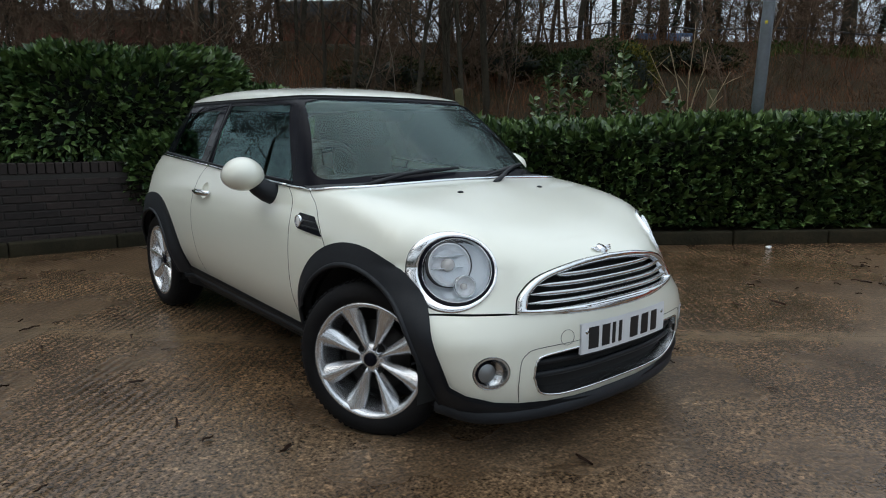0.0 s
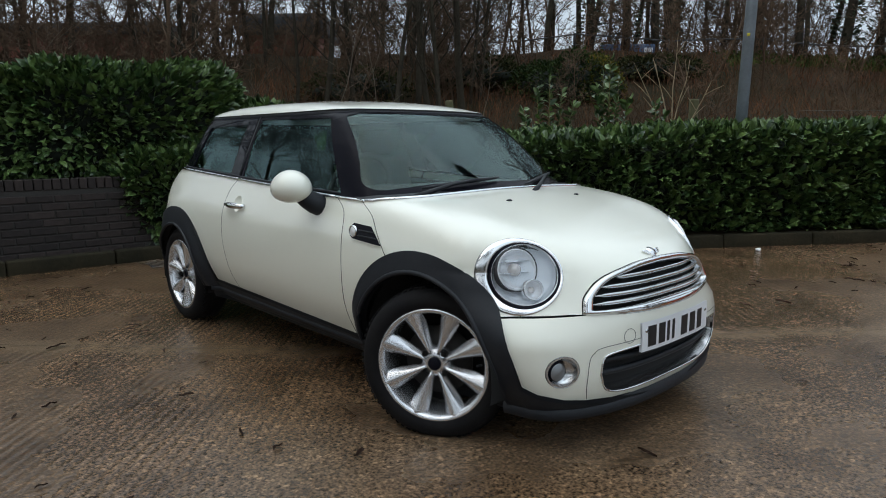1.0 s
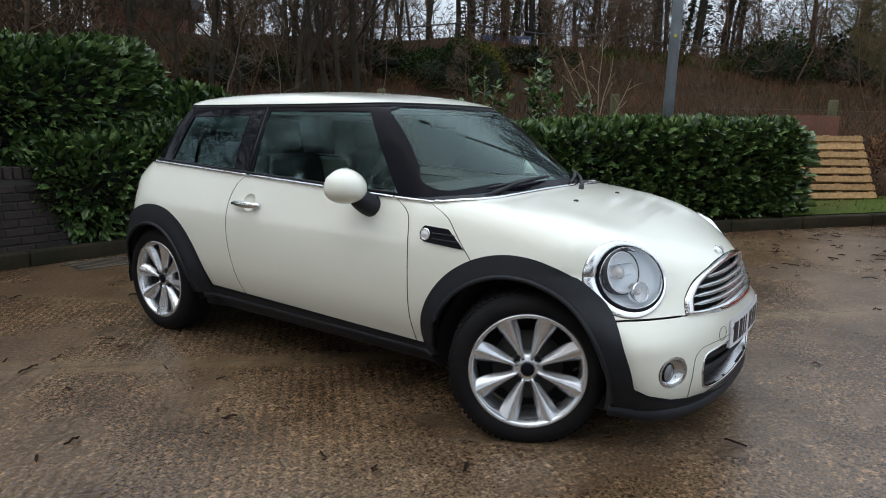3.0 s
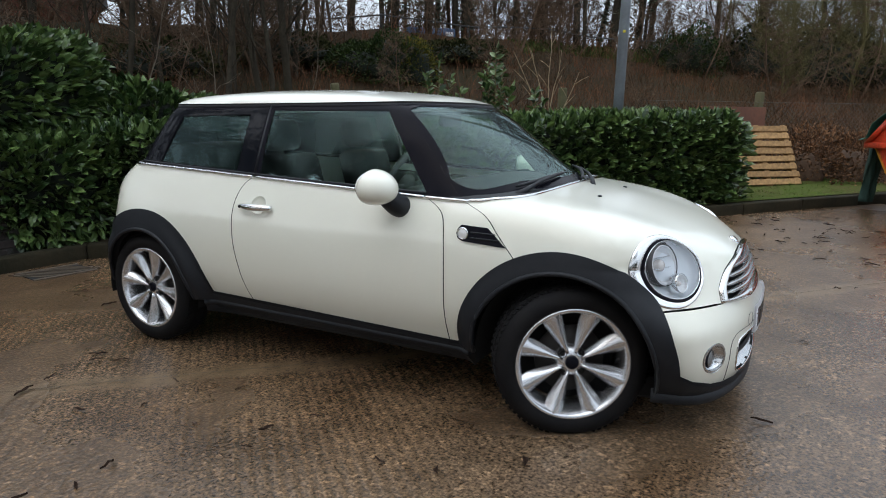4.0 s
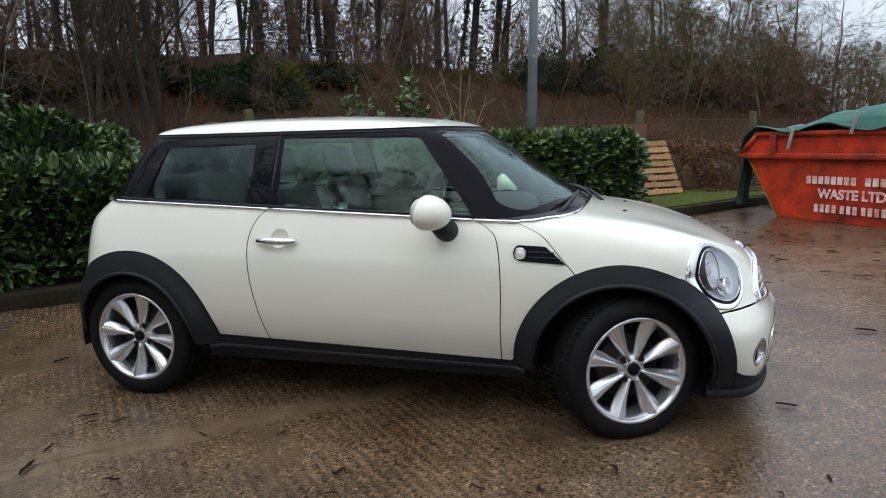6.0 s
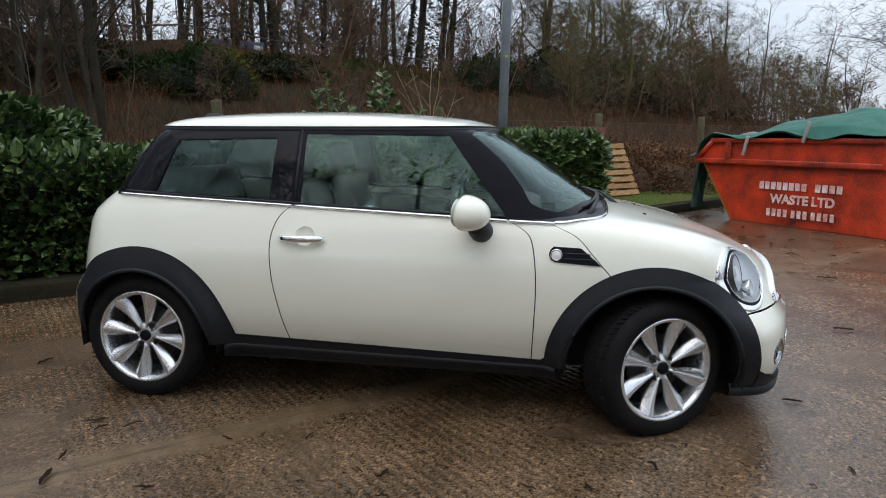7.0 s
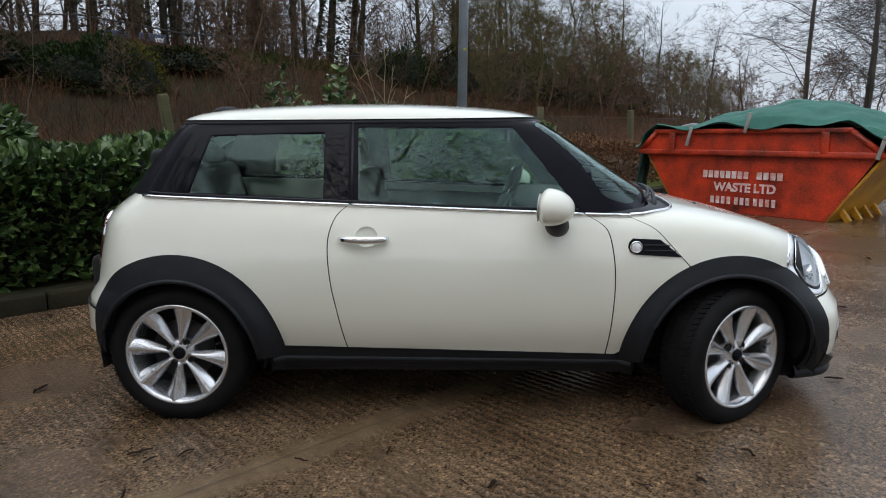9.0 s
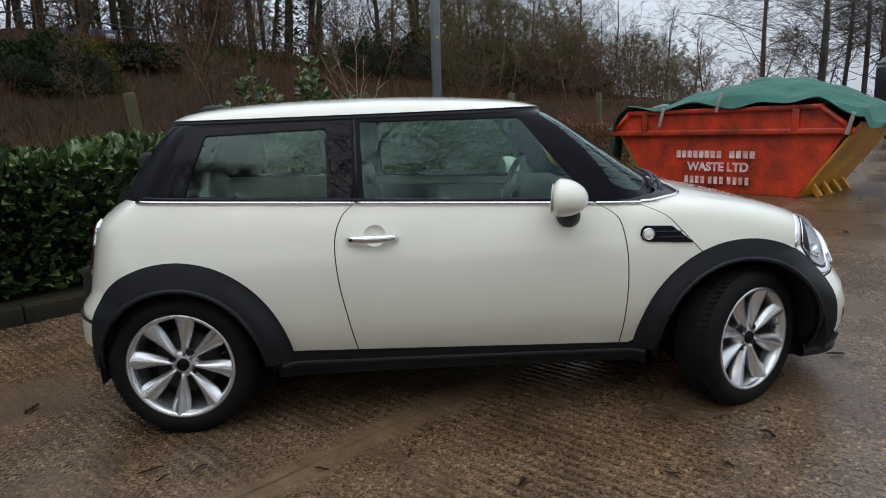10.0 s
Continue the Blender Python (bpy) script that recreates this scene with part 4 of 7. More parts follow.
# z of the wheel points outwards
first = make_wheel()
STEER = 29
WY = 0.755 - 0.078
spots = [(0.0, -1, 0, 14), (2.422, -1, STEER, 3), (0.0, 1, 0, 20), (2.422, 1, STEER, 33)]
for i, (x, s, steer, roll) in enumerate(spots):
    m = Matrix.Translation((x, s * WY, 0.303 if steer else 0.308)) @ Matrix.Rotation(radians(steer), 4, "Z") @ Matrix.Rotation(radians(90 if s < 0 else -90), 4, "X") @ Matrix.Rotation(radians(roll), 4, "Z")
    if i == 0:
        first.matrix_basis = m
        wheel = first
    else:
        wheel = copy_thing(first, m)
    wheel.parent = car

# cabin
for s in (-1, 1):
    seat = part("front_seat", box(bmesh.new(), Matrix.Translation((1.02, s * 0.36, 0.62)), (0.52, 0.50, 0.20), 0.07, 4), CLOTH, car)
    part("seat_back", box(bmesh.new(), Matrix.Translation((0.76, s * 0.36, 0.82)) @ Matrix.Rotation(radians(-16), 4, "Y"), (0.12, 0.44, 0.50), 0.05, 4), CLOTH, seat)
    part("head_rest", box(bmesh.new(), Matrix.Translation((0.655, s * 0.36, 1.165)) @ Matrix.Rotation(radians(-12), 4, "Y"), (0.09, 0.25, 0.17), 0.04, 4), CLOTH, seat)
bench = part("rear_bench", box(bmesh.new(), Matrix.Translation((0.12, 0, 0.70)), (0.45, 1.05, 0.16), 0.06, 3), CLOTH, car)
part("bench_back", box(bmesh.new(), Matrix.Translation((-0.12, 0, 0.90)) @ Matrix.Rotation(radians(-16), 4, "Y"), (0.13, 1.05, 0.42), 0.05, 3), CLOTH, bench)
for s in (-1, 1):
    part("head_rest", box(bmesh.new(), Matrix.Translation((-0.19, s * 0.3, 1.14)), (0.08, 0.22, 0.12), 0.035, 3), CLOTH, bench)
part("dashboard", box(bmesh.new(), Matrix.Translation((1.72, 0, 0.82)), (0.34, 1.28, 0.26), 0.08, 4), TRIM_IN, car)
bm = bmesh.new()
mw = Matrix.Translation((1.46, -0.36, 0.93)) @ Matrix.Rotation(radians(-68), 4, "Y")
ring = [mw @ Vector((0.185 * math.cos(a), 0.185 * math.sin(a), 0)) for a in np.linspace(0, 2 * math.pi, 33)]
tube(bm, ring, 0.016, 8, False)
for a in (0, math.pi, -math.pi / 2):
    tube(bm, [mw @ Vector((0, 0, -0.01)), mw @ Vector((0.18 * math.sin(a), 0.18 * math.cos(a), 0))], 0.014, 6)
bmesh.ops.create_uvsphere(bm, u_segments=16, v_segments=8, radius=1, matrix=mw @ Matrix.Diagonal((0.06, 0.06, 0.03, 1)))
part("steering_wheel", bm, TRIM_IN, car)
part("cabin_mirror", box(bmesh.new(), Matrix.Translation((1.52, 0.0, 1.245)), (0.03, 0.22, 0.06), 0.014, 3), PLASTIC, car)


# ---------------------------------------------------------------- the yard
# m runs along the rear kerb, n away from it towards the wood; both in metres from the rear axle
E1 = Vector((math.cos(radians(45)), math.sin(radians(45)), 0))
E2 = Vector((-math.sin(radians(45)), math.cos(radians(45)), 0))
LEAN = Vector((0.0185, 0.007, 1)).normalized()


def mn(m, n, z=0.0):
    return E1 * m + E2 * n + Vector((0, 0, z))


def soft(v, w):
    return w * np.log1p(np.exp(np.clip(v / w, -40, 40)))


def lie(x, y):
    """The ground's height: level under the car, rising gently along the kerb."""
    m = (x + y) * 0.70711
    return 0.45 * (1 - np.exp(-0.105 * soft(m - 1.9, 0.5)))


def lie_mn(m, n):
    p = mn(m, n)
    return float(lie(p.x, p.y))


KERB_N = 2.02
CORNER = -1.40           # m of the kerb's corner by the wall


def bank_height(m, n):
    """Rough grass behind the kerb, then the scrub bank up to the wood."""
    base = 0.12 + 0.45 * (1 - np.exp(-0.105 * soft(m - 1.9, 0.5)))
    base = base + (0.07 * math.sin(0.9 * m + 0.35 * n) + 0.05 * math.sin(2.3 * m - 0.8 * n + 1.7)) * min(1, max(0, (n - 9) / 8))
    top = 4.7 - 0.04 * pos(m - 6) ** 1.1
    rise = np.clip((n - 4.6) / 20.0, 0, 1)
    return base + 0.10 * np.clip((n - KERB_N) / 2, 0, 1) + pos(top) * rise ** 1.9


# the joint of two slabs runs along the kerb's way, with a short jog between two pours
def joint_y(x):
    u = min(1, max(0, (x - 1.2) / 1.4))
    return -1.64 + 0.96 * x + 0.40 * u * u * (3 - 2 * u)


# concrete
def concrete():
    mat = bpy.data.materials.new("wet brushed concrete")
    mat.use_nodes = True
    nt = mat.node_tree
    N, L = nt.nodes, nt.links
    b = N["Principled BSDF"]
    geo = N.new("ShaderNodeNewGeometry")

    def noise_at(scale, detail=6, src=None):
        n = N.new("ShaderNodeTexNoise")
        n.inputs["Scale"].default_value = scale
        n.inputs["Detail"].default_value = detail
        L.new(src or geo.outputs["Position"], n.inputs["Vector"])
        return n.outputs["Fac"]

    def ramp_of(src, stops):
        r = N.new("ShaderNodeValToRGB")
        e = r.color_ramp.elements
        while len(e) < len(stops):
            e.new(0.5)
        for el, (p, c) in zip(e, stops):
            el.position, el.color = p, (*c, 1)
        L.new(src, r.inputs["Fac"])
        return r.outputs["Color"]

    def mix_of(kind, fac, a, c):
        m = N.new("ShaderNodeMixRGB")
        m.blend_type = kind
        if isinstance(fac, float):
            m.inputs["Fac"].default_value = fac
        else:
            L.new(fac, m.inputs["Fac"])
        L.new(a, m.inputs[1])
        L.new(c, m.inputs[2])
        return m.outputs[0]

    def math_of(op, a, c):
        m = N.new("ShaderNodeMath")
        m.operation = op
        for k, v in enumerate((a, c)):
            if isinstance(v, float):
                m.inputs[k].default_value = v
            else:
                L.new(v, m.inputs[k])
        return m.outputs[0]

    # tamped ribs run square to the joints
    turn = N.new("ShaderNodeMapping")
    turn.inputs["Rotation"].default_value = (0, 0, radians(-46))
    L.new(geo.outputs["Position"], turn.inputs["Vector"])
    wave = N.new("ShaderNodeTexWave")
    wave.bands_direction = "X"
    wave.inputs["Scale"].default_value = 6.4
    wave.inputs["Distortion"].default_value = 1.6
    wave.inputs["Detail"].default_value = 3.0
    wave.inputs["Detail Scale"].default_value = 5.0
    L.new(turn.outputs["Vector"], wave.inputs["Vector"])
    big = noise_at(0.55, 5)
    mid = noise_at(3.0, 7)
    grain = noise_at(85.0, 5)
    stone = N.new("ShaderNodeTexVoronoi")
    stone.inputs["Scale"].default_value = 62.0
    L.new(geo.outputs["Position"], stone.inputs["Vector"])
    base = ramp_of(big, [(0.3, (0.085, 0.052, 0.028)), (0.52, (0.147, 0.094, 0.053)), (0.75, (0.19, 0.135, 0.087))])
    patch = ramp_of(mid, [(0.3, (0.42, 0.38, 0.34)), (0.6, (1.05, 1.05, 1.05))])
    base = mix_of("MULTIPLY", 0.7, base, patch)
    speck = ramp_of(grain, [(0.38, (0.34, 0.31, 0.28)), (0.5, (0.92, 0.92, 0.92)), (0.63, (1.75, 1.7, 1.65))])
    base = mix_of("MULTIPLY", 0.75, base, speck)
    peb = ramp_of(stone.outputs["Color"], [(0.0, (0.5, 0.5, 0.5)), (0.72, (1.0, 1.0, 1.0)), (0.95, (2.0, 1.95, 1.9))])
    base = mix_of("MULTIPLY", 0.8, base, peb)
    ribs = ramp_of(wave.outputs["Fac"], [(0.0, (0.78, 0.765, 0.75)), (0.5, (1.0, 1.0, 1.0)), (1.0, (1.10, 1.09, 1.085))])
    worn = ramp_of(noise_at(0.9, 4), [(0.38, (0.18, 0.18, 0.18)), (0.60, (1.0, 1.0, 1.0))])
    ahead = N.new("ShaderNodeSeparateXYZ")
    L.new(geo.outputs["Position"], ahead.inputs[0])
    fade = N.new("ShaderNodeMapRange")
    fade.interpolation_type = "SMOOTHSTEP"
    fade.inputs["From Min"].default_value = 2.5
    fade.inputs["From Max"].default_value = 3.5
    fade.inputs["To Min"].default_value = 1.0
    fade.inputs["To Max"].default_value = 0.16
    L.new(math_of("ADD", ahead.outputs["X"], math_of("MULTIPLY", noise_at(1.4, 4), 0.9)), fade.inputs["Value"])
    worn = math_of("MULTIPLY", worn, fade.outputs[0])
    base = mix_of("MULTIPLY", worn, base, ribs)
    # small dark pits, drawn out across the ribs
    pit_map = N.new("ShaderNodeMapping")
    pit_map.inputs["Rotation"].default_value = (0, 0, radians(-46))
    pit_map.inputs["Scale"].default_value = (1.7, 0.8, 1.0)
    L.new(geo.outputs["Position"], pit_map.inputs["Vector"])
    pit = noise_at(30.0, 3, pit_map.outputs["Vector"])
    pits = ramp_of(pit, [(0.33, (0.30, 0.27, 0.25)), (0.42, (1.0, 1.0, 1.0))])
    base = mix_of("MULTIPLY", 0.65, base, pits)
    # smooth tan dirt, without ribs, along the joint of two slabs
    apart = N.new("ShaderNodeSeparateXYZ")
    L.new(geo.outputs["Position"], apart.inputs[0])
    jog = N.new("ShaderNodeMapRange")
    jog.interpolation_type = "SMOOTHSTEP"
    jog.inputs["From Min"].default_value = 1.2
    jog.inputs["From Max"].default_value = 2.6
    jog.inputs["To Max"].default_value = 0.40
    L.new(apart.outputs["X"], jog.inputs["Value"])
    line_y = math_of("ADD", math_of("ADD", math_of("MULTIPLY", apart.outputs["X"], 0.96), jog.outputs[0]), -1.64)
    away = math_of("MULTIPLY", math_of("SUBTRACT", apart.outputs["Y"], line_y), 0.7214)
    off_line = math_of("ABSOLUTE", math_of("ADD", away, math_of("MULTIPLY", math_of("SUBTRACT", noise_at(2.2, 4), 0.5), 0.16)), 0.0)
    edge = math_of("ADD", off_line, math_of("MULTIPLY", math_of("SUBTRACT", noise_at(14.0, 6), 0.5), 0.16))
    band = N.new("ShaderNodeMapRange")
    band.inputs["From Min"].default_value = 0.04
    band.inputs["From Max"].default_value = 0.13
    band.inputs["To Min"].default_value = 0.85
    band.inputs["To Max"].default_value = 0.0
    L.new(edge, band.inputs["Value"])
    dirt = ramp_of(noise_at(9.0, 6), [(0.3, (0.110, 0.074, 0.042)), (0.7, (0.205, 0.140, 0.082))])
    base = mix_of("MIX", band.outputs[0], base, dirt)
    L.new(base, b.inputs["Base Color"])
    wet = ramp_of(noise_at(0.8, 6), [(0.35, (0.34, 0.34, 0.34)), (0.65, (0.17, 0.17, 0.17))])
    L.new(wet, b.inputs["Roughness"])
    h = math_of("ADD", math_of("MULTIPLY", math_of("MULTIPLY", wave.outputs["Fac"], math_of("MULTIPLY", worn, math_of("SUBTRACT", 1.0, band.outputs[0]))), 0.8), math_of("MULTIPLY", grain, 0.35))
    h = math_of("ADD", h, math_of("MULTIPLY", pit, 0.5))
    h = math_of("ADD", h, math_of("MULTIPLY", stone.outputs["Distance"], 0.3))
    bump = N.new("ShaderNodeBump")
    bump.inputs["Strength"].default_value = 0.36
    bump.inputs["Distance"].default_value = 0.012
    L.new(h, bump.inputs["Height"])
    L.new(bump.outputs["Normal"], b.inputs["Normal"])
    return mat


CONCRETE = concrete()
EARTH = material("bank earth", (0.036, 0.022, 0.014), 0.95, second=(0.020, 0.021, 0.010), scale=0.5, bump=0.6, bump_scale=6, spec=0.1)
GRASS_SOIL = material("grass soil", (0.055, 0.088, 0.016), 0.95, second=(0.07, 0.065, 0.022), scale=1.5, bump=0.5, bump_scale=20, spec=0.08)
KERBSTONE = material("mossy kerb concrete", (0.014, 0.013, 0.007), 0.9, second=(0.032, 0.026, 0.014), scale=3.0, bump=0.5, bump_scale=40, spec=0.2)
MORTAR = material("dark mortar", (0.035, 0.033, 0.03), 0.95, bump=0.4, bump_scale=90)


def sheet(name, m0, m1, n0, n1, step_m, step_n, height, mat, label, category, far=0):
    ms = np.arange(m0, m1 + step_m / 2, step_m)
    ns = np.linspace(n0, n1, round((n1 - n0) / step_n) + 1)
    if far:
        ms = np.concatenate([np.arange(m0 - far, m0, 15), ms, np.arange(m1 + 15, m1 + far, 15)])
        ns = np.concatenate([np.arange(n0 - far, n0, 15), ns])
    verts = [mn(a, c, float(height(a, c))) for a in ms for c in ns]
    k = len(ns)
    faces = [(i * k + j, (i + 1) * k + j, (i + 1) * k + j + 1, i * k + j + 1) for i in range(len(ms) - 1) for j in range(k - 1)]
    ob = mesh_object(name, verts, faces, mat)
    return tagged(ob, label, category, kind="structure")


def yard_height(m, n):
    return 0.45 * (1 - np.exp(-0.105 * soft(m - 1.9, 0.5)))


sheet("ground", -20, 40, -30, KERB_N + 0.03, 1.0, 1.0, yard_height, CONCRETE, "wet brown ribbed concrete yard with scattered leaves", "ground", 300)
sheet("bank", -60, 90, KERB_N + 0.04, 60, 1.0, 0.8, bank_height, EARTH, "earth bank under brown scrub rising to a wood", "bank")

# joint between two slabs
CRACK = material("damp crack", (0.035, 0.024, 0.016), 0.9)
bm = bmesh.new()
rows = []
across = Vector((-0.69, 0.72, 0))
for k in range(260):
    x = -3.0 + 10.0 * k / 259
    p = Vector((x, joint_y(x), 0))
    p += across * (noise.noise(p * 2.3) * 0.022)
    p.z = float(lie(p.x, p.y)) + 0.006
    w = [max(0.001, 0.003 * (0.75 + 0.5 * noise.noise(p * f + Vector((f, 0, 0))))) for f in (5.1, 4.3)]
    rows.append([bm.verts.new(p + across * w[0]), bm.verts.new(p - across * w[1])])
for a, c in zip(rows, rows[1:]):
    bm.faces.new((a[0], a[1], c[1], c[0]))
tagged(part("slab_crack", bm, CRACK), "dark crack in the joint of two concrete slabs", "joint", kind="structure")

# kerbs
for nm, a, c in (("kerb_rear", (CORNER, KERB_N), (14, KERB_N)),):
    verts, faces = [], []
    seg = np.arange(a[0] - 0.9, c[0], 0.9)
    for k in seg:
        bm = bmesh.new()
        p = mn(k + 0.45, KERB_N + 0.065)
        zz = lie_mn(k + 0.45, KERB_N)
        tilt = math.atan2(lie_mn(k + 0.9, KERB_N) - lie_mn(k, KERB_N), 0.9)
        box(bm, Matrix.Translation((p.x, p.y, zz + 0.02)) @ Matrix.Rotation(radians(45), 4, "Z") @ Matrix.Rotation(-tilt, 4, "Y"), (0.893, 0.13, 0.22), 0.018)
        if k == seg[0]:
            kerb = tagged(part("kerb", bm, KERBSTONE), "mossy concrete kerb along the hedge", "kerb", kind="structure")
        else:
            part("kerb_stone", bm, KERBSTONE, kerb)
corner = mn(CORNER, KERB_N)
W_END = Vector((-2.75, -8.0, 0))
kerb2 = None
d2 = (W_END - corner).normalized()
for k in range(9):
    p = corner + d2 * (0.9 * k + 0.45) - d2.cross(Vector((0, 0, 1))) * -0.065
    bm = bmesh.new()
    box(bm, Matrix.Translation((p.x, p.y, 0.02)) @ Matrix.Rotation(math.atan2(d2.y, d2.x), 4, "Z"), (0.893, 0.13, 0.22), 0.018)
    if kerb2 is None:
        kerb2 = tagged(part("kerb", bm, KERBSTONE), "mossy concrete kerb before the brick wall", "kerb", kind="structure")
    else:
        part("kerb_stone", bm, KERBSTONE, kerb2)
d2n = Vector((d2.y, -d2.x, 0))   # away from the yard

# brick wall
wall_m = Matrix.Translation(corner + d2 * 0.45 + d2n * 0.30) @ Matrix.Rotation(math.atan2(d2.y, d2.x), 4, "Z")
bm = bmesh.new()
box(bm, wall_m @ Matrix.Translation((4.0, 0, 0.37)), (8.0, 0.205, 0.73))
wall = tagged(part("wall_west", bm, MORTAR, smooth=False), "low dark brick wall with a brick-on-edge coping", "wall", kind="structure")

# leaves
LAUREL = leaf_material("laurel leaf", (0.022, 0.048, 0.015), (0.125, 0.195, 0.056), 0.30, 0.5)
# near-black core: its colour carries the shade between the leaves
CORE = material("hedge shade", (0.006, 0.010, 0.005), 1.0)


def leaves(name, spots, size, mat, rng, up=0.35, parent=None):
    """Folded pointed leaves at (place, outward) pairs."""
    verts, faces = [], []
    for p, out in spots:
        d = Vector((out.x + rng.uniform(-.7, .7), out.y + rng.uniform(-.7, .7), out.z + up * rng.uniform(-1.2, 1.6)))
        d.normalize()
        a = d.cross(Vector((rng.uniform(-1, 1), rng.uniform(-1, 1), rng.uniform(0.2, 1)))).normalized()
        nrm = a.cross(d)
        l = size * rng.uniform(0.6, 1.25)
        w = l * rng.uniform(0.20, 0.28)
        i = len(verts)
        mid1, mid2 = p + d * l * 0.33, p + d * l * 0.7
        verts += [p, mid1 + a * w + nrm * w * 0.35, mid2 + a * w * 0.8 + nrm * w * 0.3, p + d * l - nrm * l * 0.08, mid2 - a * w * 0.8 + nrm * w * 0.3, mid1 - a * w + nrm * w * 0.35, mid1, mid2]
        faces += [(i, i + 6, i + 1), (i + 6, i + 7, i + 2, i + 1), (i + 7, i + 3, i + 2), (i, i + 5, i + 6), (i + 6, i + 5, i + 4, i + 7), (i + 7, i + 4, i + 3)]
    ob = mesh_object(name, verts, faces, mat, False)
    ob["kind"] = "stuff"
    if parent:
        ob.parent = parent
    return ob


def hedge(name, m0, m1, n0, n1, z0, z1, count, seed, label, lump=0.10, size=0.128, round_ends=0.25):
    """A clipped hedge: dark core and a coat of leaves with an uneven outline."""
    rng = random.Random(seed)
    bm = bmesh.new()
    cm, cn = (m0 + m1) / 2, (n0 + n1) / 2
    hm, hn = (m1 - m0) / 2, (n1 - n0) / 2
    base = lambda m: lie_mn(m, KERB_N) + 0.1
    box(bm, Matrix(), (2, 2, 2), 0.22, 4)
    bmesh.ops.subdivide_edges(bm, edges=bm.edges[:], cuts=3, use_grid_fill=True)

    def warp(u, v, w, inset):
        m = cm + u * (hm - inset)
        n = cn + v * (hn - inset)
        zz = base(m) + z0 + (w + 1) / 2 * (z1 - z0 - inset)
        q = Vector((m * 0.9, n * 0.9, zz * 0.9 + seed))
        k = lump * (noise.noise(q) + 0.6 * noise.noise(q * 2.7))
        return mn(m + k * u, n + k * v, zz + k * (0.8 if w > 0 else 0.1))
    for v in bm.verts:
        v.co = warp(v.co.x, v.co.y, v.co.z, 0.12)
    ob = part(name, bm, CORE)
    tagged(ob, label, "hedge")
    spots = []
    areas = [(hn * 2) * (z1 - z0)] * 2 + [(hm * 2) * (z1 - z0)] * 2 + [4 * hm * hn]
    for _ in range(count):
        face = rng.choices(range(5), areas)[0]
        a, c = rng.uniform(-1, 1), rng.uniform(-1, 1)
        u, v, w = ((1, a, c), (-1, a, c), (a, 1, c), (a, -1, c), (a, c, 1))[face]
        r = 0.90 + 0.10 * rng.random()
        # rounded shoulders
        L3 = (abs(u) ** 7 + abs(v) ** 7 + abs(w) ** 7) ** (1 / 7) if w > 0 else (abs(u) ** 7 + abs(v) ** 7) ** (1 / 7)
        u, v = u / L3, v / L3
        w = w / L3 if w > 0 else w
        inset = rng.random() ** 2 * 0.16 - 0.02
        o = E1 * ((1 if face == 0 else -1 if face == 1 else 0)) + E2 * ((1 if face == 2 else -1 if face == 3 else 0)) + Vector((0, 0, 1 if face == 4 else 0.25))
        spots.append((warp(u, v, w, inset), o))
    leaves("leaf_coat", spots, size, LAUREL, rng, parent=ob)
    return ob


hedge("laurel_hedge", 0.7, 5.98, 2.16, 2.95, 0.05, 1.08, 17000, 3, "clipped dark green laurel hedge behind the kerb")
hedge("laurel_hedge", -1.95, 0.9, 2.30, 3.1, 0.05, 1.02, 8500, 8, "clipped laurel hedge round the kerb's corner", 0.12)

# the tall hedge behind the brick wall
TALL = Matrix.Translation(corner + d2 * 0.1 + d2n * 0.95) @ Matrix.Rotation(math.atan2(d2.y, d2.x), 4, "Z")


def tall_hedge(name, u0, u1, v0, v1, z0, z1, count, seed, label):
    rng = random.Random(seed)
    bm = bmesh.new()
    bmesh.ops.create_uvsphere(bm, u_segments=32, v_segments=20, radius=1)

    def warp(d, r):
        e = 4.6
        k = (abs(d.x) ** e + abs(d.y) ** e + abs(d.z) ** e) ** (1 / e)
        q = d / k * r
        p = Vector(((u0 + u1) / 2 + q.x * (u1 - u0) / 2, (v0 + v1) / 2 + q.y * (v1 - v0) / 2, (z0 + z1) / 2 + q.z * (z1 - z0) / 2))
        p += q * 0.16 * (noise.noise(p * 1.3 + Vector((seed, 0, 0))) + 0.5 * noise.noise(p * 3.5))
        return TALL @ p
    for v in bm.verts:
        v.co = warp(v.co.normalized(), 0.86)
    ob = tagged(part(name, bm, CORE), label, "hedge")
    spots = []
    for _ in range(count):
        L, W, H = u1 - u0, v1 - v0, z1 - z0
        k = rng.choices((0, 1, 2), (W * H, L * H, L * W))[0]
        q = [rng.uniform(-1, 1) for _ in range(3)]
        q[k] = rng.choice((-1, 1))
        d = Vector(q)
        spots.append((warp(d, 1 - 0.16 * rng.random() ** 2), (TALL.to_3x3() @ d.normalized())))
    leaves("leaf_coat", spots, 0.125, LAUREL, rng, parent=ob)
    return ob


tall_hedge("laurel_hedge", -0.95, 2.0, -0.50, 0.55, 0.72, 1.95, 11000, 21, "tall unclipped laurel hedge above the brick wall")
tall_hedge("laurel_hedge", -2.2, -0.5, -0.30, 0.75, 0.1, 1.55, 6500, 22, "shaggy laurel shoulder beside the taller hedge")
tall_hedge("laurel_bush", -0.85, 0.66, 0.10, 0.84, 0.10, 1.10, 4200, 24, "shaggy laurel bush spilling over the end of the brick wall")
tall_hedge("laurel_bush", 2.15, 5.5, 0.1, 0.9, 0.3, 1.35, 6000, 23, "dark low laurel bush behind the brick wall")

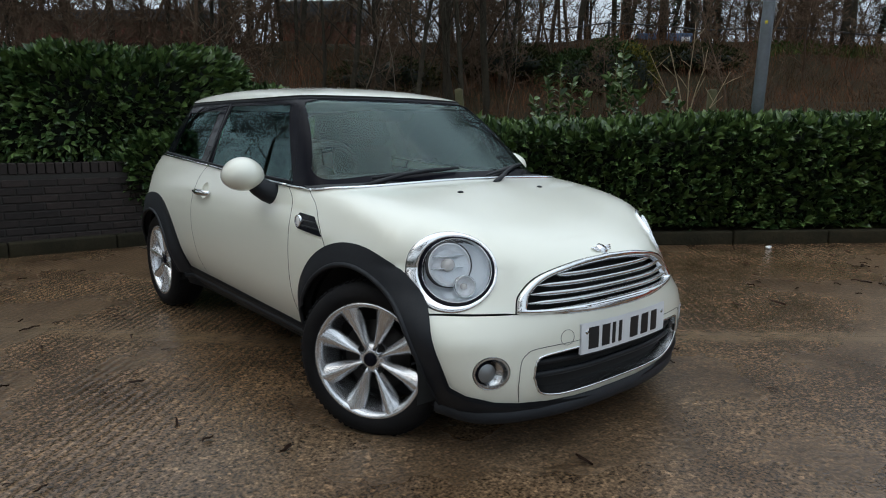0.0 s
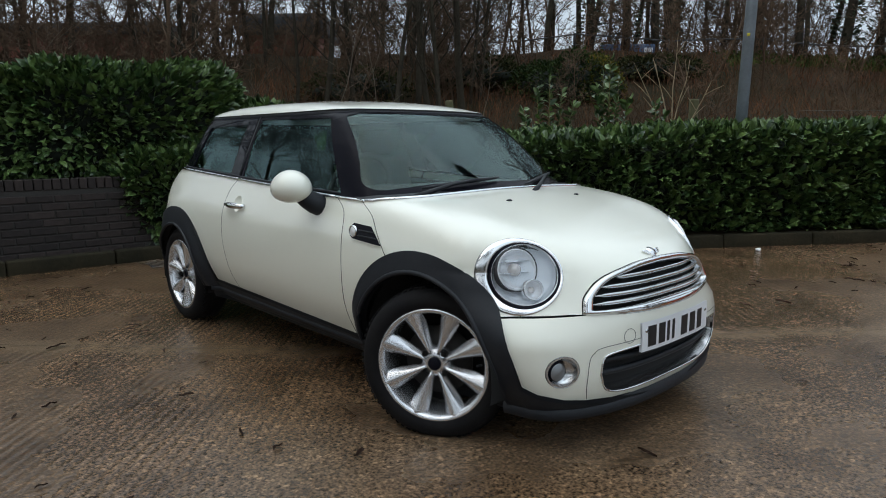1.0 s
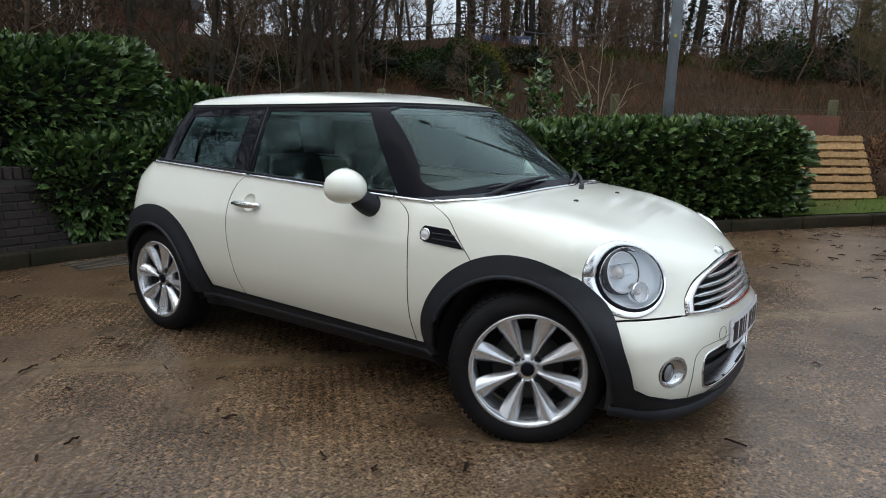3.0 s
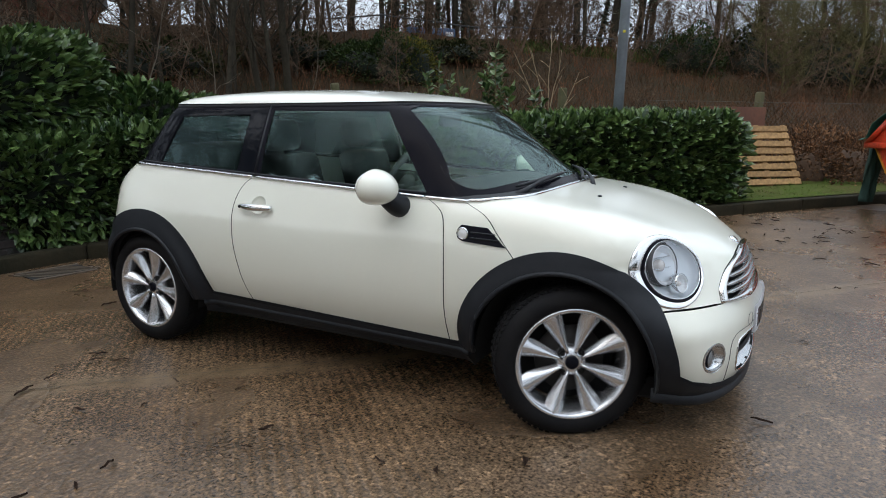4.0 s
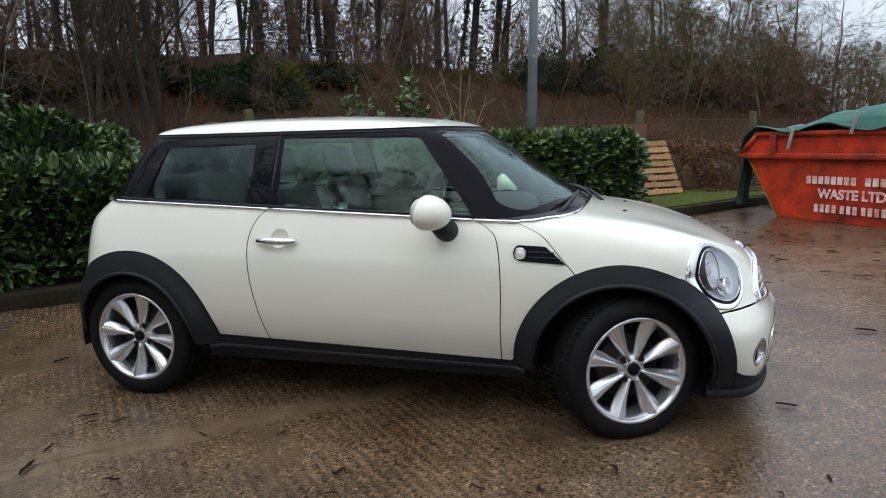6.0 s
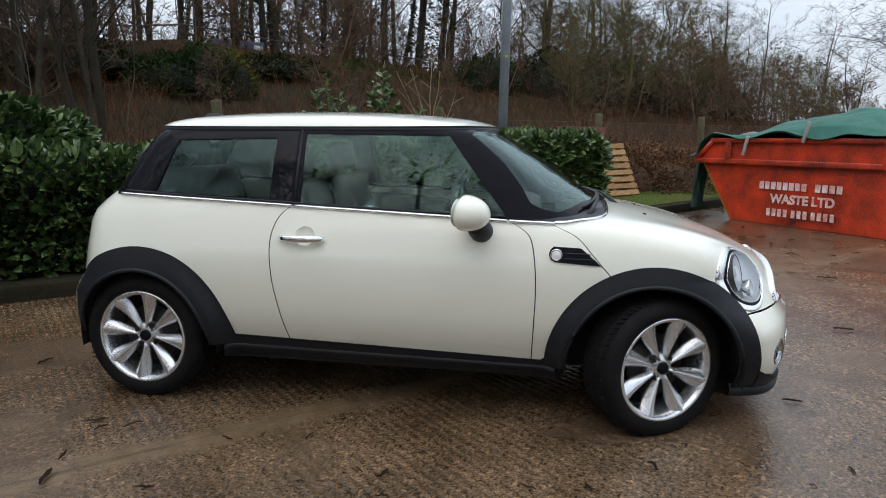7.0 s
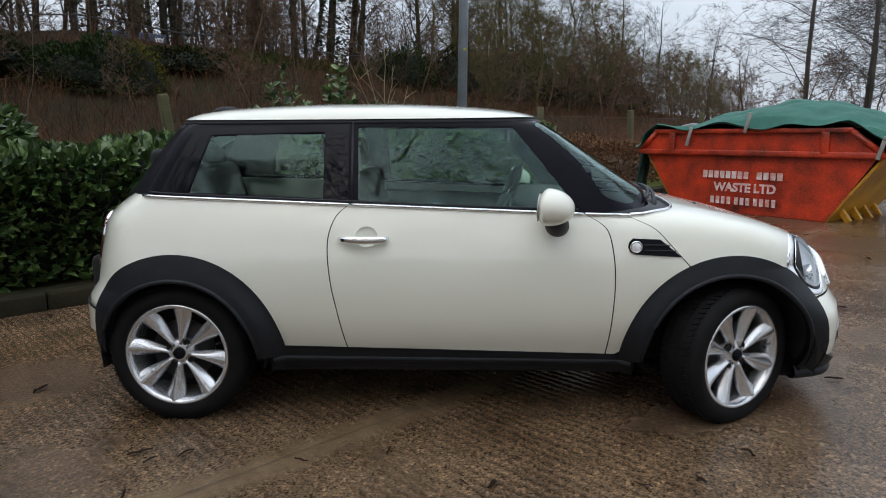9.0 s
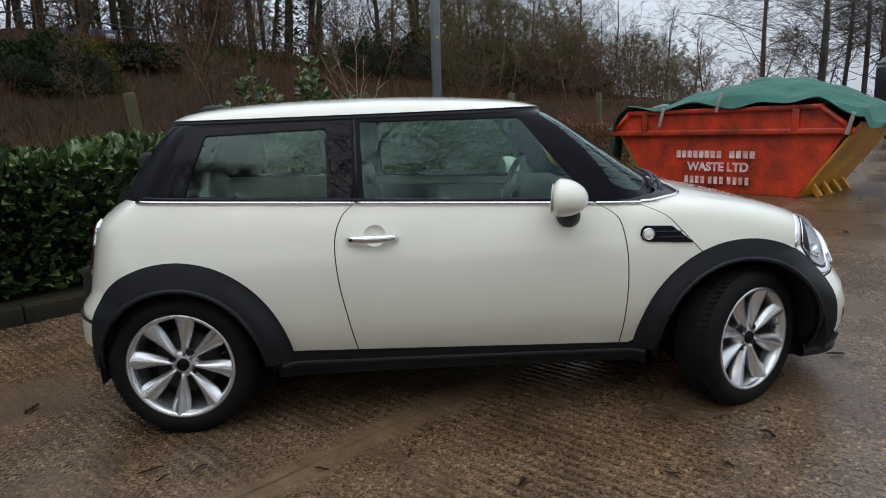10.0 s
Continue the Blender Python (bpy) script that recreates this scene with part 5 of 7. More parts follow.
# bricks of the wall: headers on edge on top, stretchers below
def brick_mesh(name, size):
    bm = bmesh.new()
    box(bm, Matrix(), size, 0.006, 1)
    me = bpy.data.meshes.new(name)
    bm.to_mesh(me)
    bm.free()
    me.materials.append(BRICK_RANDOM)
    return me


def random_material(name, c0, c1, rough=0.8):
    mat = bpy.data.materials.new(name)
    mat.use_nodes = True
    nt = mat.node_tree
    b = nt.nodes["Principled BSDF"]
    b.inputs["Roughness"].default_value = rough
    info = nt.nodes.new("ShaderNodeObjectInfo")
    tc = nt.nodes.new("ShaderNodeTexCoord")
    nz = nt.nodes.new("ShaderNodeTexNoise")
    nz.inputs["Scale"].default_value = 25
    nz.inputs["Detail"].default_value = 6
    nt.links.new(tc.outputs["Object"], nz.inputs["Vector"])
    mix = nt.nodes.new("ShaderNodeMixRGB")
    mix.inputs[1].default_value = (*c0, 1)
    mix.inputs[2].default_value = (*c1, 1)
    nt.links.new(info.outputs["Random"], mix.inputs["Fac"])
    mul = nt.nodes.new("ShaderNodeMixRGB")
    mul.blend_type = "MULTIPLY"
    mul.inputs["Fac"].default_value = 0.7
    rp = nt.nodes.new("ShaderNodeMapRange")
    rp.inputs["From Min"].default_value = 0.3
    rp.inputs["From Max"].default_value = 0.7
    rp.inputs["To Min"].default_value = 0.5
    rp.inputs["To Max"].default_value = 1.3
    nt.links.new(nz.outputs["Fac"], rp.inputs["Value"])
    nt.links.new(mix.outputs[0], mul.inputs[1])
    nt.links.new(rp.outputs[0], mul.inputs[2])
    nt.links.new(mul.outputs[0], b.inputs["Base Color"])
    bp = nt.nodes.new("ShaderNodeBump")
    bp.inputs["Strength"].default_value = 0.4
    bp.inputs["Distance"].default_value = 0.006
    nt.links.new(nz.outputs["Fac"], bp.inputs["Height"])
    nt.links.new(bp.outputs["Normal"], b.inputs["Normal"])
    return mat


BRICK_RANDOM = random_material("dark brick", (0.016, 0.012, 0.011), (0.034, 0.024, 0.021), 0.9)

# ---------------------------------------------------------------- skip
SKIP_RED = material("worn red skip paint", (0.74, 0.062, 0.018), 0.42, second=(0.10, 0.020, 0.012), scale=3.4, bump=0.25, bump_scale=25, fine=14)
SKIP_YELLOW = material("worn yellow skip paint", (0.66, 0.33, 0.02), 0.5, second=(0.34, 0.15, 0.02), scale=2.5, bump=0.3, bump_scale=30, fine=12)
RUST = material("rusty steel", (0.10, 0.05, 0.03), 0.8, second=(0.05, 0.03, 0.02), scale=8, bump=0.4, bump_scale=60)
SHEET = material("green net sheet", (0.012, 0.095, 0.070), 0.7, second=(0.02, 0.13, 0.095), scale=3, bump=0.3, bump_scale=160)
BAGS = material("black rubbish sacks", (0.008, 0.008, 0.01), 0.3, bump=0.6, bump_scale=12)
STENCIL = material("white stencil paint", (0.80, 0.76, 0.74), 0.7, second=(0.60, 0.20, 0.14), scale=9, fine=6)
SKIP = Matrix.Translation((4.593, 5.611, 0.17)) @ Matrix.Rotation(math.atan2(-0.786, 0.618), 4, "Z")
skip = thing("skip", "worn red and yellow waste skip under a green sheet", "skip", at=SKIP)
DEPTH = 1.25


def plate_mesh(name, corners, mat, thick=0.03, parent=skip, label=""):
    """A flat plate with thickness, from its outline."""
    bm = bmesh.new()
    P = [Vector(c) for c in corners]
    nrm = (P[1] - P[0]).cross(P[2] - P[0]).normalized()
    a = [bm.verts.new(p) for p in P]
    b = [bm.verts.new(p - nrm * thick) for p in P]
    bm.faces.new(a)
    bm.faces.new(b[::-1])
    n = len(P)
    for i in range(n):
        bm.faces.new((a[i], b[i], b[(i + 1) % n], a[(i + 1) % n]))
    bmesh.ops.recalc_face_normals(bm, faces=bm.faces)
    return part(name, bm, mat, parent, label, smooth=False)


for y, nm in ((0.0, "side_panel"), (DEPTH, "side_panel")):
    sgn = -1 if y == 0 else 1
    plate_mesh(nm, [(-0.42, y, 0.0), (1.60, y, 0.0), (2.10, y, 0.80), (-0.95, y, 0.80)][::-sgn], SKIP_RED)
    plate_mesh("upper_panel", [(-1.03, y + sgn * 0.02, 0.80), (2.17, y + sgn * 0.02, 0.80), (1.80, y + sgn * 0.02, 1.11), (-0.76, y + sgn * 0.02, 1.11)][::-sgn], SKIP_RED)
    for z, x0, x1, h in ((0.815, -1.06, 2.2, 0.07), (1.10, -0.80, 1.84, 0.06)):
        part("rail", box(bmesh.new(), Matrix.Translation(((x0 + x1) / 2, y + sgn * 0.035, z)), (x1 - x0, 0.06, h), 0.012), SKIP_RED, skip)
    for x in (-0.5, 1.55):
        part("rib", box(bmesh.new(), Matrix.Translation((x, y + sgn * 0.045, 0.955)), (0.09, 0.05, 0.26), 0.01), SKIP_RED, skip)
    for a, c in (((-1.03, 0.84), (-0.78, 1.09)), ((2.15, 0.84), (1.82, 1.09))):
        bm = bmesh.new()
        tube(bm, [(a[0], y + sgn * 0.035, a[1]), (c[0], y + sgn * 0.035, c[1])], 0.035, 8)
        part("end_rail", bm, SKIP_RED, skip)
plate_mesh("base_plate", [(-0.42, 0, 0.0), (-0.42, DEPTH, 0.0), (1.60, DEPTH, 0.0), (1.60, 0, 0.0)], RUST)
plate_mesh("end_panel", [(1.60, 0, 0.0), (1.60, DEPTH, 0.0), (2.25, DEPTH, 0.90), (2.25, 0, 0.90)], SKIP_YELLOW, label="yellow sloping end of the skip")
plate_mesh("end_panel", [(-0.42, DEPTH, 0.0), (-0.42, 0, 0.0), (-1.03, 0, 0.9), (-1.03, DEPTH, 0.9)], SKIP_YELLOW)
for k in range(4):
    part("end_rib", box(bmesh.new(), Matrix.Translation((1.74, 0.16 + 0.30 * k, 0.11)) @ Matrix.Rotation(radians(-36), 4, "Y"), (0.07, 0.06, 0.22), 0.01), SKIP_YELLOW, skip)
# lettering: the middle line is legible, the others stay bars
bars = [(0.0 + 0.0825 * k, 0.062, 0.53) for k in range(8)] + [(0.75 + 0.088 * k, 0.066, 0.53) for k in range(4)] + [(0.13 + 0.078 * k, 0.05, 0.19) for k in range(4)] + [(0.47 + 0.078 * k, 0.05, 0.19) for k in range(3)] + [(0.73 + 0.078 * k, 0.05, 0.19) for k in range(4)]
for x, w, z in bars:
    part("stencil_bar", box(bmesh.new(), Matrix.Translation((x + w / 2, -0.033, z)), (w, 0.004, 0.095)), STENCIL, skip, smooth=False)
txt = bpy.data.curves.new("stencil_words", "FONT")
txt.body = "WASTE LTD"
txt.size = 0.155
txt.extrude = 0.002
txt.offset = 0.006
txt.materials.append(STENCIL)
words = new("stencil_words", txt)
words.matrix_basis = Matrix.Translation((0.17, -0.033, 0.315)) @ Matrix.Rotation(radians(90), 4, "X")
words.parent = skip

# sacks and sheet on the skip
bm = bmesh.new()
rng = random.Random(5)
for k in range(16):
    x, y = -0.45 + 2.0 * ((k * 0.618) % 1), 0.36 + 0.5 * ((k * 0.381) % 1)
    g = bmesh.ops.create_icosphere(bm, subdivisions=2, radius=0.26, matrix=Matrix.Translation((x, y, 1.03)) @ Matrix.Diagonal((1.1, 1, 0.7, 1)))
    for v in g["verts"]:
        v.co += v.co.normalized() * 0.05 * noise.noise(v.co * 6)
sacks = part("rubbish_heap", bm, BAGS)
sacks.matrix_basis = SKIP.copy()
tagged(sacks, "black rubbish sacks heaped in the skip", "rubbish")
sacks["kind"] = "stuff"
nx, ny = 70, 40
verts, faces = [], []
for i in range(nx + 1):
    for j in range(ny + 1):
        u, v = i / nx, j / ny
        x = -1.10 + 3.55 * u
        y = -0.10 + (DEPTH + 0.25) * v
        q = Vector((x * 1.1, y * 1.1, 3.3))
        crest = min(1, u / 0.56) ** 0.8 if u < 0.56 else max(0, 1 - ((u - 0.56) / 0.44) ** 1.7)
        hump = crest * (0.35 + 0.65 * math.sin(math.pi * v) ** 0.6)
        fold = abs(noise.noise(Vector((x * 2.4 + 1.3 * v, y * 0.8, 7.7))))
        z = 1.00 + 0.46 * hump + 0.10 * noise.noise(q) * hump + 0.07 * fold + 0.03 * noise.noise(q * 3.1) + 0.012 * noise.noise(q * 9)
        rim_z = 0.98 + 0.17 * min(1, max(0, (x + 1.05) / 0.3)) * min(1, max(0, (2.2 - x) / 0.4))
        z = max(z, rim_z + 0.02) if 0.03 < v < 0.97 else rim_z + 0.02 + 0.10 * noise.noise(Vector((x * 1.9, 0, v * 9)))
        if u > 0.97 or u < 0.03:
            z -= 0.12
        y += 0.05 * noise.noise(Vector((x * 3, v * 5, 1)))
        verts.append((x, y, z))
for i in range(nx):
    for j in range(ny):
        a = i * (ny + 1) + j
        faces.append((a, a + ny + 1, a + ny + 2, a + 1))
sheet_ob = mesh_object("skip_sheet", verts, faces, SHEET)
sol = sheet_ob.modifiers.new("thickness", "SOLIDIFY")
sol.thickness = 0.006
sheet_ob.matrix_basis = SKIP.copy()
tagged(sheet_ob, "green net sheet thrown over the loaded skip", "tarpaulin")
verts, faces = [], []
for i in range(25):
    for j in range(9):
        z = 1.05 - 0.95 * i / 24
        y = 0.12 + 0.028 * j * (1 - 0.25 * i / 24)
        verts.append((-1.16 + 0.05 * math.sin(j * 1.7 + i * 0.2) - 0.02 * i / 24 + 0.0, y, z))
for i in range(24):
    for j in range(8):
        a = i * 9 + j
        faces.append((a, a + 1, a + 10, a + 9))
tail_ob = adopt(mesh_object("hanging_end", verts, faces, material("dark net sheet", (0.010, 0.035, 0.028), 0.8, second=(0.016, 0.05, 0.04), scale=6, bump=0.3, bump_scale=160)), sheet_ob)
tail_ob.modifiers.new("thickness", "SOLIDIFY").thickness = 0.008
for x, z0 in ((-0.20, 1.05), (0.62, 1.22), (2.16, 0.92)):
    part("sheet_strap", box(bmesh.new(), Matrix.Translation((x, -0.11, z0 - 0.02)) @ Matrix.Rotation(radians(14), 4, "Y"), (0.045, 0.014, 0.26), 0.004), material("grey strap", (0.30, 0.30, 0.28), 0.7), sheet_ob)

# ---------------------------------------------------------------- pallet, board, posts, wire
PALLET = random_material("weathered pallet wood", (0.25, 0.142, 0.055), (0.38, 0.225, 0.092), 0.85)
lean = radians(27)
pbase = mn(7.12, 3.05)
PAL = Matrix.Translation((pbase.x, pbase.y, 0.345)) @ Matrix.Rotation(radians(45 - 3), 4, "Z") @ Matrix.Rotation(-lean, 4, "X")
pallet = thing("pallet", "weathered wooden pallet leaning upright against the fence", "pallet", at=PAL)


def plank(name, size, m, mat, parent):
    me = bpy.data.meshes.new(name)
    bm = bmesh.new()
    box(bm, Matrix(), size, 0.004, 1)
    bm.to_mesh(me)
    bm.free()
    me.materials.append(mat)
    ob = new(name, me)
    ob.parent = parent
    ob.matrix_basis = m
    return ob


prng = random.Random(2)
for k in range(8):
    plank("slat", (1.02 - 0.02 * prng.random(), 0.02, 0.085), Matrix.Translation((prng.uniform(-.01, .01), -0.06, 0.06 + 0.118 * k)) @ Matrix.Rotation(prng.uniform(-.01, .01), 4, "Y"), PALLET, pallet)
for x in (-0.46, 0, 0.46):
    plank("bearer", (0.09, 0.09, 0.95), Matrix.Translation((x, 0.0, 0.475)), PALLET, pallet)
for k in range(4):
    plank("slat", (1.02, 0.02, 0.092), Matrix.Translation((0, 0.06, 0.06 + 0.275 * k)), PALLET, pallet)

POST = material("lichened concrete post", (0.095, 0.085, 0.042), 0.9, second=(0.055, 0.055, 0.02), scale=5, bump=0.5, bump_scale=50)
WIRE = material("dull fence wire", (0.075, 0.07, 0.065), 0.7, 0.3)
BOARD = material("rusty brown board", (0.14, 0.05, 0.025), 0.8, second=(0.09, 0.035, 0.02), scale=3, bump=0.3, bump_scale=30)
wire_fence = thing("wire_fence", "chain-link fence on short concrete posts below the bank", "fence")
for k, m in enumerate((-4.9, -1.9, 1.2, 4.2, 7.47, 10.43, 13.5, 16.6)):
    p = mn(m, 3.8)
    g0 = float(bank_height(m, 3.8)) - 0.1
    bm = bmesh.new()
    top = 1.70
    box(bm, Matrix.Translation(Vector((p.x, p.y, (g0 + top) / 2))) @ Matrix.Rotation(radians(45), 4, "Z") @ Matrix.Rotation(radians((3, -5, -6, 1, 2, -3, 2, 0)[k]), 4, "Y"), (0.10, 0.10, top - g0), 0.02)
    part("post", bm, POST, wire_fence)
verts, faces = [], []


def strand(p, q, r=0.0018):
    d = (q - p).normalized()
    a = d.cross(Vector((0.3, 0.5, 0.8))).normalized() * r
    b = d.cross(a)
    i = len(verts)
    for c in (p, q):
        for k in range(3):
            ang = 2.094 * k
            verts.append(c + a * math.cos(ang) + b * math.sin(ang))
    for k in range(3):
        faces.append((i + k, i + (k + 1) % 3, i + 3 + (k + 1) % 3, i + 3 + k))


for k in np.arange(6.2, 17, 0.085):
    z0 = float(bank_height(k, 3.75))
    for s in (-1, 1):
        strand(mn(k, 3.75, z0 + 0.02), mn(k + s * 1.15, 3.75, 1.55))
for z in (1.55,):
    strand(mn(5.5, 3.75, z), mn(17, 3.75, z), 0.003)
net = adopt(mesh_object("wire_net", verts, faces, WIRE, False), wire_fence)
net["kind"] = "stuff"
bm = bmesh.new()
p = mn(6.95, 3.70)
box(bm, Matrix.Translation((p.x, p.y, 1.0)) @ Matrix.Rotation(radians(45), 4, "Z"), (1.15, 0.03, 0.95), 0.004)
tagged(part("board", bm, BOARD), "rust-brown board standing against the wire fence", "board")

# lamp column
POLE = material("grey painted steel", (0.20, 0.235, 0.27), 0.45, second=(0.15, 0.17, 0.19), scale=4)
p = Vector((1.237, 4.79, 0.15))
bm = bmesh.new()
top = p + LEAN * 5.75
tube(bm, [p, p + LEAN * 3, top], [0.062, 0.056, 0.045], 20)
lampc = tagged(part("street_lamp", bm, POLE), "tall grey steel lamp column standing in the hedge", "lamp post")
bm = bmesh.new()
tube(bm, [top - LEAN * 0.08, top + Vector((-0.01, -0.10, 0.09)), top + Vector((-0.05, -0.55, 0.13)), top + Vector((-0.09, -1.0, 0.14))], 0.028, 10)
part("arm", bm, POLE, lampc)
bm = bmesh.new()
lan = Matrix.Translation(top + Vector((-0.11, -1.28, 0.12))) @ Matrix.Rotation(radians(4), 4, "Z") @ Matrix.Rotation(radians(5), 4, "X")
bmesh.ops.create_uvsphere(bm, u_segments=20, v_segments=12, radius=1)
for v in bm.verts:
    v.co = lan @ Vector((v.co.x * (0.13 - 0.05 * v.co.y), v.co.y * 0.34, max(-0.03, v.co.z * 0.10)))
part("lantern", bm, PLASTIC, lampc, "dark street lantern at the end of the arm")
bm = bmesh.new()
box(bm, Matrix.Translation(p + LEAN * 2.12 + Vector((0.02, -0.058, 0))), (0.03, 0.006, 0.03), 0.002)
part("marker_dot", bm, material("yellow marker", (0.5, 0.42, 0.03), 0.5), lampc)

# grate in the yard before the wall
GRATE = material("cast iron grate", (0.11, 0.085, 0.06), 0.7, 0.2, second=(0.07, 0.05, 0.035), scale=20)
gm = Matrix.Translation((-2.13, -0.02, 0.006)) @ Matrix.Rotation(radians(82), 4, "Z")
grate = thing("drain_grate", "cast iron drain grate in the concrete by the kerb", "drain", at=gm)
plank("rim_bar", (0.50, 0.03, 0.010), Matrix.Translation((0, -0.17, 0)), GRATE, grate)
plank("rim_bar", (0.50, 0.03, 0.010), Matrix.Translation((0, 0.17, 0)), GRATE, grate)
# black plate on the concrete, in place of the shade in the drain
plank("well_shade_plate", (0.48, 0.33, 0.004), Matrix.Translation((0, 0, -0.002)), DARK, grate)
for k in range(9):
    plank("bar", (0.024, 0.33, 0.004), Matrix.Translation((-0.22 + 0.055 * k, 0, 0.003)) @ Matrix.Rotation(radians(28), 4, "Z"), GRATE, grate)

# ---------------------------------------------------------------- trees
def branchy(seed, height, spread, levels, trunk_r, lean=0.08, first=0.3, kids=(13, 5, 4, 3), sides=(7, 4, 3, 2, 2), droop=0.0, fork=False, thin=0.0035, sway=1.0, fine=1.0):
    """Vertices and faces of a bare tree: trunk, limbs, boughs and twigs, each tapering."""
    rng = random.Random(seed)
    V, F = [], []

    def limb(p, d, length, r, level):
        segs = (9, 4, 2, 1, 1)[level]
        pts, rad = [p.copy()], [r]
        dd = d.copy()
        wob = (0.10 * sway, 0.20, 0.28, 0.30, 0.30)[level]
        for k in range(segs):
            dd = (dd + Vector((rng.gauss(0, wob), rng.gauss(0, wob), rng.gauss(0, wob * 0.7) + (0.06 if level else 0.03) - droop * level * 0.1))).normalized()
            p = p + dd * length / segs
            pts.append(p.copy())
            rad.append(max(thin, r * (1 - (k + 1) / segs * (0.85 if level else 0.75))))
        n = sides[level]
        base = len(V)
        for i, q in enumerate(pts):
            t = (pts[min(i + 1, len(pts) - 1)] - pts[max(0, i - 1)]).normalized()
            a = t.cross(Vector((0.31, 0.2, 0.93)) if abs(t.z) < 0.9 and n > 2 else Vector((rng.random(), rng.random(), 0.1))).normalized() if i == 0 or n > 2 else a
            b = t.cross(a)
            V.extend(q + rad[i] * (math.cos(6.2832 * k / n) * a + math.sin(6.2832 * k / n) * b) for k in range(n))
        for i in range(len(pts) - 1):
            for k in range(n if n > 2 else 1):
                F.append((base + i * n + k, base + i * n + (k + 1) % n, base + (i + 1) * n + (k + 1) % n, base + (i + 1) * n + k))
        if level + 1 < levels:
            for k in range(kids[level]):
                f = (first if level == 0 else 0.2) + (1 - (first if level == 0 else 0.2)) * (k + rng.random()) / kids[level]
                i = min(int(f * segs), segs - 1)
                q = pts[i].lerp(pts[i + 1], f * segs - i)
                t = (pts[i + 1] - pts[i]).normalized()
                ang = rng.uniform(0, 6.2832)
                out = Vector((math.cos(ang), math.sin(ang), rng.uniform(0.1, 0.5)))
                out = (out - t * out.dot(t) * 0.5).normalized()
                nd = (t * rng.uniform(0.35, 0.8) + out * spread).normalized()
                nl = length * (0.42 if level == 0 else 0.5) * rng.uniform(0.6, 1.15) * (1 - 0.45 * f if level == 0 else 1)
                limb(q, nd, nl, max(thin * 1.4, rad[i] * rng.uniform(0.28, 0.48) * (fine if level == 0 else 1)), level + 1)
    limb(Vector((0, 0, -0.3)), Vector((rng.uniform(-lean, lean), rng.uniform(-lean, lean), 1)).normalized(), height, trunk_r, 0)
    return V, F


def tree_mesh(name, mat, **kw):
    V, F = branchy(**kw)
    me = bpy.data.meshes.new(name)
    me.from_pydata([tuple(v) for v in V], [], F)
    me.materials.append(mat)
    me.polygons.foreach_set("use_smooth", [True] * len(me.polygons))
    return me


BARK = material("dark wet bark", (0.030, 0.025, 0.019), 0.95, second=(0.055, 0.048, 0.034), scale=2, spec=0.1)
BARK_OLIVE = material("mossy twig bark", (0.085, 0.074, 0.034), 0.95, second=(0.125, 0.112, 0.052), scale=2, spec=0.1)
BARK_BROWN = material("brown twig bark", (0.082, 0.056, 0.038), 0.95, second=(0.125, 0.084, 0.056), scale=2, spec=0.1)
BARK_PALE = material("pale birch bark", (0.15, 0.12, 0.085), 0.85, second=(0.12, 0.10, 0.075), scale=4)
BARK_GREY = material("grey alder bark", (0.055, 0.050, 0.048), 0.9, second=(0.085, 0.078, 0.07), scale=3, spec=0.1)
IVY = leaf_material("ivy leaf", (0.010, 0.020, 0.007), (0.035, 0.050, 0.016), 0.5)

big = [tree_mesh("tree", BARK, seed=40 + k, height=13 + k, spread=0.95, levels=5, trunk_r=0.22, first=0.22, kids=(18, 7, 6, 4), thin=0.005, sway=0.6, lean=0.05, fine=0.85) for k in range(5)]
tall = [tree_mesh("tree", BARK, seed=60 + k, height=13, spread=0.7, levels=5, trunk_r=0.13, first=0.2, kids=(15, 5, 5, 4), thin=0.005, sway=0.5, lean=0.05, fine=0.8) for k in range(3)]
bushy = [tree_mesh("shrub", BARK_OLIVE, seed=70 + k, height=7.5, spread=0.9, levels=5, trunk_r=0.10, first=0.05, kids=(26, 7, 6, 5), thin=0.0045) for k in range(2)]
brown = [tree_mesh("shrub", BARK_BROWN, seed=80 + k, height=4.2, spread=1.0, levels=5, trunk_r=0.05, first=0.04, kids=(16, 5, 4, 3), thin=0.006) for k in range(3)]
pale = [tree_mesh("sapling", BARK_PALE, seed=90 + k, height=4.6, spread=0.55, levels=3, trunk_r=0.022, lean=0.03, first=0.35, kids=(8, 3, 2)) for k in range(3)]
alder = [tree_mesh("tree", BARK_GREY, seed=100 + k, height=12, spread=1.5, levels=5, trunk_r=0.11, first=0.12, kids=(30, 7, 5, 4), droop=0.4, sway=0.25, lean=0.03, fine=0.5, thin=0.004) for k in range(2)]
round_yard = [tree_mesh("tree", BARK, seed=120 + k, height=10 + k, spread=1.1, levels=5, trunk_r=0.085, first=0.26, kids=(20, 7, 6, 5), thin=0.006, sway=1.2, fine=0.65) for k in range(2)]


def stand(name, me, m, n, scale, turn, label, category, group, at=None):
    """One tree on the bank, upright."""
    ob = new(name, me)
    p = mn(m, n) if at is None else Vector((at[0], at[1], 0))
    z = float(bank_height(m, n)) if at is None else at[2]
    ob.matrix_basis = Matrix.Translation((p.x, p.y, z - 0.05)) @ LEAN.to_track_quat("Z", "X").to_matrix().to_4x4() @ Matrix.Rotation(turn, 4, "Z") @ Matrix.Diagonal((scale, scale, scale, 1))
    return tagged(ob, label, category, group)


